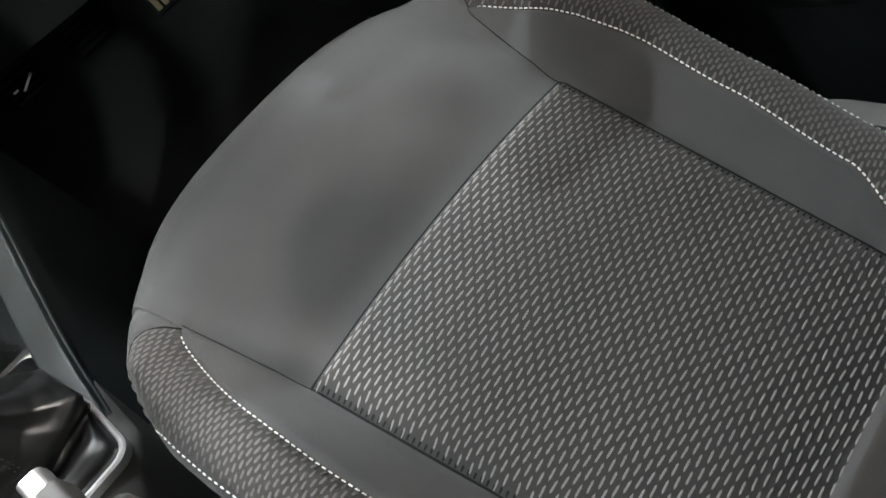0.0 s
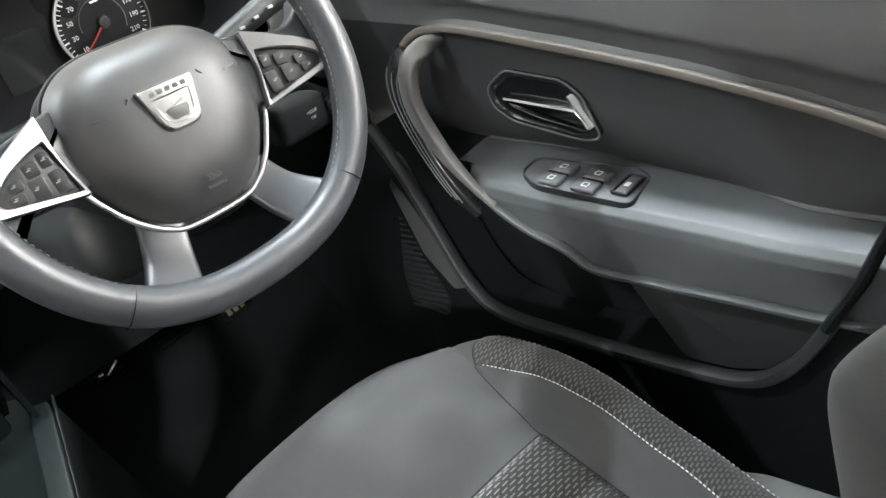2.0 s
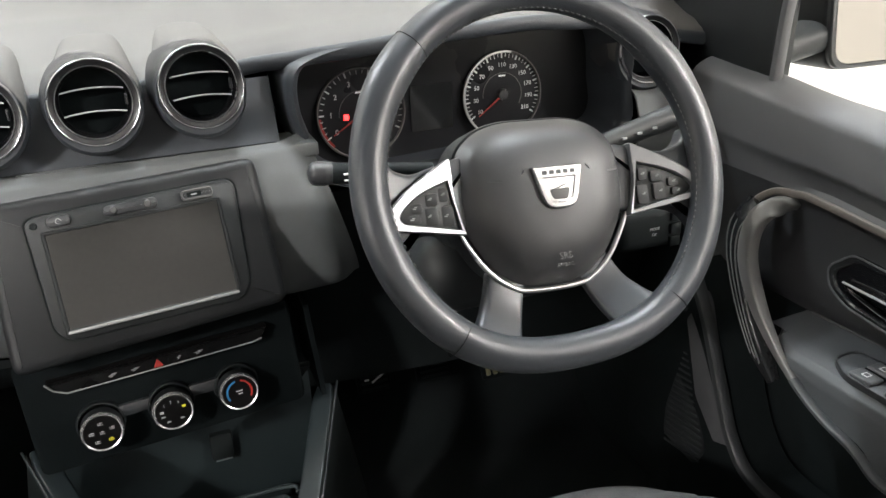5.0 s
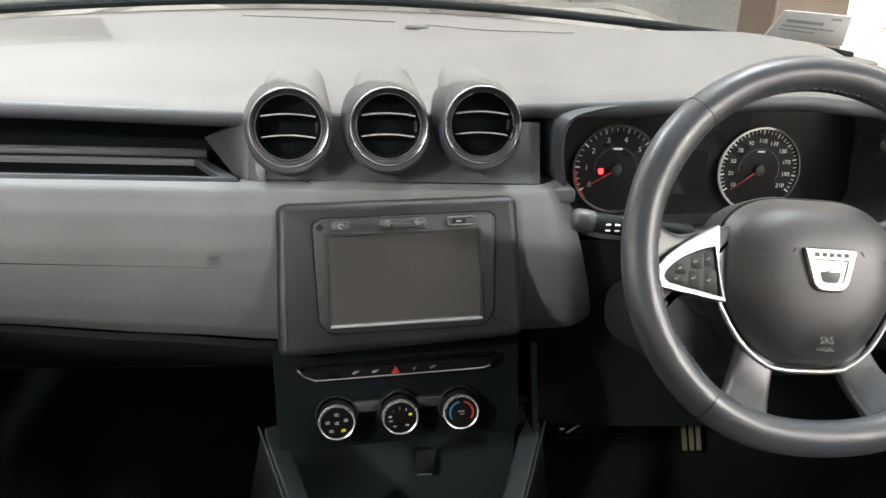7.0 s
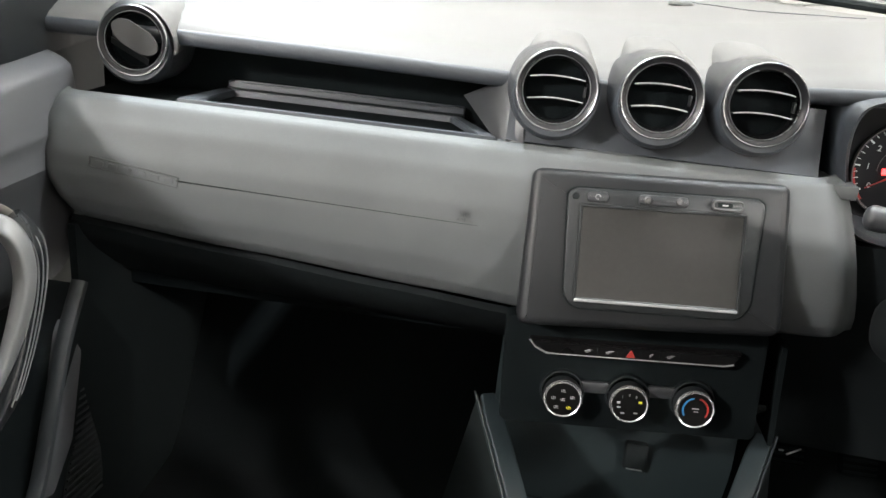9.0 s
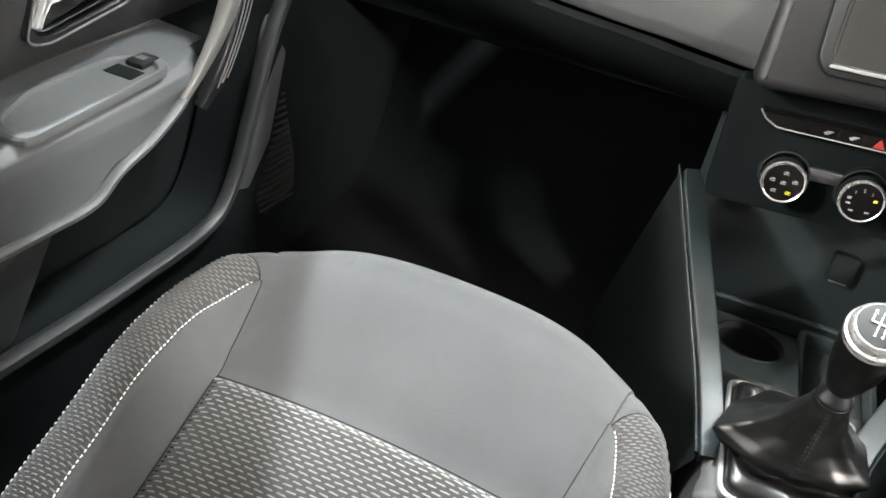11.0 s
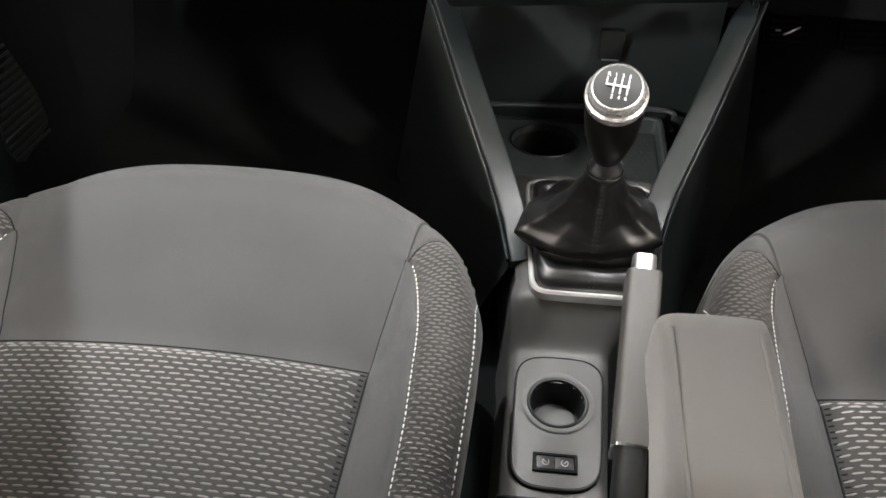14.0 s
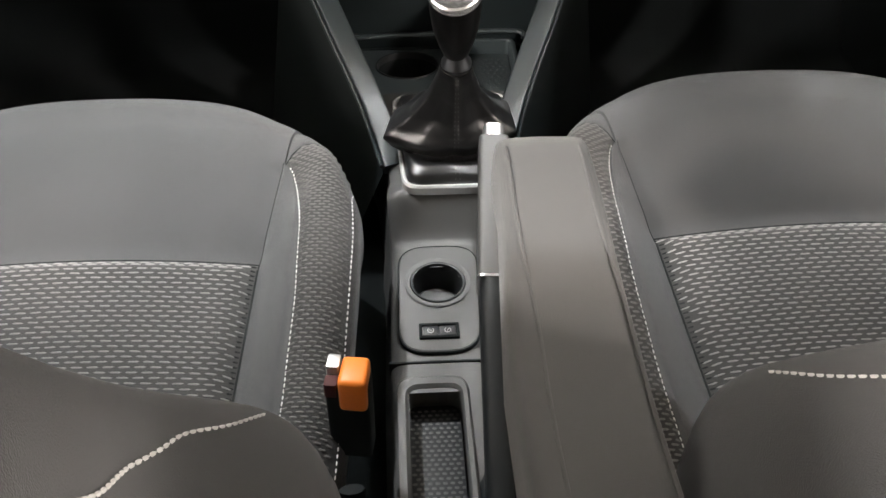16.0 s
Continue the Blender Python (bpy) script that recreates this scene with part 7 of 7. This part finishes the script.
            part("switch_gap", box(mirrored(0.7265, side) - 0.0016, mirrored(0.7265, side) + 0.0016, y - 0.0135, y + 0.0135, 0.004, 0.0066, 0), BLACK, panel_, m=plate_m.copy(), smooth=0)
        lock = part("lock_switch", frame_plate(round_poly(rect(0.7130, 0.7540, -0.3800, -0.3580), 0.004), round_poly(rect(0.7165, 0.7505, -0.3765, -0.3615), 0.003), 0.004, 0.0068, 0.001), DARK, panel_, "framed lock switch", m=plate_m.copy())
        part("lock_key", box(0.7170, 0.7500, -0.3760, -0.3620, 0.0030, 0.0060, 0.0015), KEYGREY, lock, "grey lock key", m=plate_m.copy())
        part("mark", box(0.7290, 0.7370, -0.3720, -0.3660, 0.0061, 0.0064, 0), PRINT, lock, m=plate_m.copy(), smooth=0)
    else:
        inner_ = [tuple(mid + (Vector(p) - mid) * 0.86) for p in round_poly(plate, 0.016)]
        well_ = part("grip_well", frame_plate(round_poly(plate, 0.016), inner_, -0.002, 0.0060, 0.002), DOORCARD, root, "grey rim of the grip well", m=plate_m.copy())
        part("well_floor", prism(inner_, -0.004, 0.0020), FASCIA, well_, m=plate_m.copy())
        key = part("window_switch", box(mirrored(0.722, side) - 0.011, mirrored(0.722, side) + 0.011, -0.235, -0.208, 0.001, 0.0075, 0.003), DARK, well_, "dark window switch", m=plate_m.copy())
        part("mark", box(mirrored(0.722, side) - 0.005, mirrored(0.722, side) + 0.005, -0.226, -0.217, 0.0076, 0.0081, 0), CONSOLE, key, m=plate_m.copy(), smooth=0)
        part("well_gap", box(mirrored(0.722, side) - 0.016, mirrored(0.722, side) + 0.016, -0.258, -0.238, 0.0015, 0.0026, 0), BLACK, well_, m=plate_m.copy(), smooth=0)
    part("end_gap", sweep([P(0.7345, -0.690, 0.640), P(0.733, -0.668, 0.560), P(0.688, -0.640, 0.470), P(0.687, -0.628, 0.430), P(0.690, -0.598, 0.362)], oval(0.006, 0.007, 8), up=(side, 0, 0)), BLACK, root, "black gap at the end of the door card")
    # lower card, pocket painted black for its shade, and its rim
    part("pocket_back", grid(lambda a, b: P(0.790, mix(-0.80, 0.08, a), mix(0.445, 0.02, b)), 10, 10), BLACK, root, "back of the door pocket, painted black as shade")
    low_card = [(-0.345, 0.348), (-0.602, 0.372), (-0.585, 0.318), (-0.540, 0.262), (-0.490, 0.240), (-0.430, 0.232)]
    part("lower_card", prism(round_poly(low_card, 0.012), -0.02, 0.0, 0.004), LOWCARD, root, "dark grey lower door card", m=Matrix(((0, 0, -side, mirrored(0.716, side)), (1, 0, 0, 0), (0, 1, 0, 0), (0, 0, 0, 1))))
    rim_pts = [(0.02, 0.470), (-0.026, 0.402), (-0.066, 0.316), (-0.104, 0.242), (-0.157, 0.208), (-0.280, 0.212), (-0.400, 0.224), (-0.505, 0.242), (-0.555, 0.280), (-0.592, 0.345), (-0.628, 0.440)]
    rim_path = smooth_path([P(0.705, y, z) for y, z in rim_pts], 60)
    part("pocket_rim", sweep(rim_path, oval(0.0075, 0.0095, 12, 3), up=(side, 0, 0)), LOWCARD, root, "dark grey rounded rim of the door pocket")
    part("pocket_wall", grid(lambda a, b: (lambda p: P(0.705 + 0.075 * b, p.y, p.z - 0.004))(rim_path[int(a * (len(rim_path) - 1))]), len(rim_path) - 1, 4), BLACK, root, "inside of the pocket, painted black as shade")

    def skirt(a, b):
        p = rim_path[int(a * (len(rim_path) - 1))]
        y = p.y + 0.20 * b * ease((p.y + 0.12) / 0.12) - 0.16 * b * ease((-0.52 - p.y) / 0.08)
        return P(0.708 + 0.02 * b, y, mix(p.z - 0.006, 0.04 + (0.2 if p.y > 0 or p.y < -0.61 else 0), b))

    part("door_skirt", grid(skirt, len(rim_path) - 1, 8), BLACK, root, "lower edge of the door, painted black as shade")
    part("rear_card", grid(lambda a, b: P(0.712, mix(-0.86, -0.60 - 0.03 * (1 - b), a), mix(0.06, 0.440, b)), 6, 8), DOORUPPER, root, "dark rear edge of the door card")
    # flat panel ahead of the pocket, and the ribbed speaker grille in front of it
    card = Matrix(((0, 0, -side, mirrored(0.712, side)), (1, 0, 0, 0.0), (0, 1, 0, 0), (0, 0, 0, 1)))
    part("front_card", prism(round_poly([(-0.010, 0.432), (0.022, 0.372), (-0.012, 0.262), (-0.060, 0.212), (-0.100, 0.228), (-0.068, 0.300), (-0.040, 0.370), (-0.022, 0.420)], 0.006), -0.006, 0.002, 0.002), DOORUPPER, root, "dark grey flat card ahead of the pocket", m=card.copy())
    grille = part("speaker_grille", prism(round_poly([(0.018, 0.345), (0.058, 0.205), (0.060, 0.150), (-0.018, 0.140), (-0.040, 0.180), (-0.006, 0.262)], 0.012), -0.010, -0.003, 0.001), DARK, root, "dark ribbed speaker grille", m=card.copy())
    for k in range(17):
        z = 0.150 + 0.0105 * k
        y0 = table([(0.14, -0.030), (0.18, -0.034), (0.26, -0.002), (0.34, 0.020)], z)
        y1 = table([(0.14, 0.054), (0.205, 0.052), (0.34, 0.022)], z)
        if y1 - y0 > 0.008:
            part("rib", box(y0, y1, z - 0.0018, z + 0.0018, -0.003, -0.0005, 0.0006), LOWCARD, grille, m=card @ Matrix.Translation((0, z, 0)) @ pose(0, 0, 0, 0, 0, -8) @ Matrix.Translation((0, -z, 0)))
    # window: frame front, sail and glass
    part("window_sail", prism(round_poly([(-0.005, 0.718), (-0.045, 0.716), (-0.050, 0.82), (-0.10, 0.96), (0.22, 0.90), (0.24, 0.74)], 0.006), -0.03, 0.0, 0.004), DARK, root, "black sail behind the mirror", m=Matrix(((0, 0, -side, mirrored(0.775, side)), (1, 0, 0, 0.03), (0, 1, 0, 0), (0, 0, 0, 1))))
    part("glass_channel", sweep([P(0.776, -0.024, 0.716), P(0.774, -0.032, 0.80), P(0.752, -0.075, 0.95)], oval(0.008, 0.006, 10, 3), up=(0, 1, 0)), DOORUPPER, root, "grey window channel")
    part("outer_skin", grid(lambda a, b: P(mix(0.84, 0.87, math.sin(math.pi * b)), mix(-0.90, 0.30, a), mix(-0.2, 0.60, b)), 10, 8), PAINT, root, "painted outer door skin")
    pane_ = part("window_pane", thicken(grid(lambda a, b: P(mix(0.800, 0.66, b ** 1.5), mix(-0.80, 0.02 - 0.22 * b, a), mix(0.66, 1.15, b)), 10, 8), 0.003), GLASS, root, "clear side window glass")
    pane_.visible_shadow = False
    return root


make_door(1)
make_door(-1)

# ---- door mirror outside the driver's window ----
mirror = thing("door_mirror", (0.93, 0.06, 0.72), "dark grey door mirror outside the driver's window", "door mirror")
glass_line = round_poly([(-0.105, -0.055), (0.075, -0.060), (0.112, -0.010), (0.118, 0.070), (-0.105, 0.070)], 0.025)
MIR = pose(1.060, 0.055, 0.768, 86, -3, -8)
part("housing", prism([(x * 1.12, y * 1.16) for x, y in glass_line], -0.09, 0.006, 0.012, 4, taper=1.0), DARK, mirror, "dark grey mirror housing", m=MIR.copy())
part("rim", frame_plate([(x * 1.10, y * 1.13) for x, y in glass_line], [(x * 1.0, y * 1.0) for x, y in glass_line], 0.0, 0.010, 0.003), STACK, mirror, "grey rim", m=MIR.copy())
part("mirror_glass", prism(glass_line, 0.002, 0.0085), MIRROR, mirror, "mirror glass", m=MIR.copy())
part("mirror_foot", sweep([(0.79, 0.08, 0.735), (0.86, 0.09, 0.732), (0.95, 0.10, 0.745)], oval(0.035, 0.022, 16, 3)), DARK, mirror, "dark mirror foot")
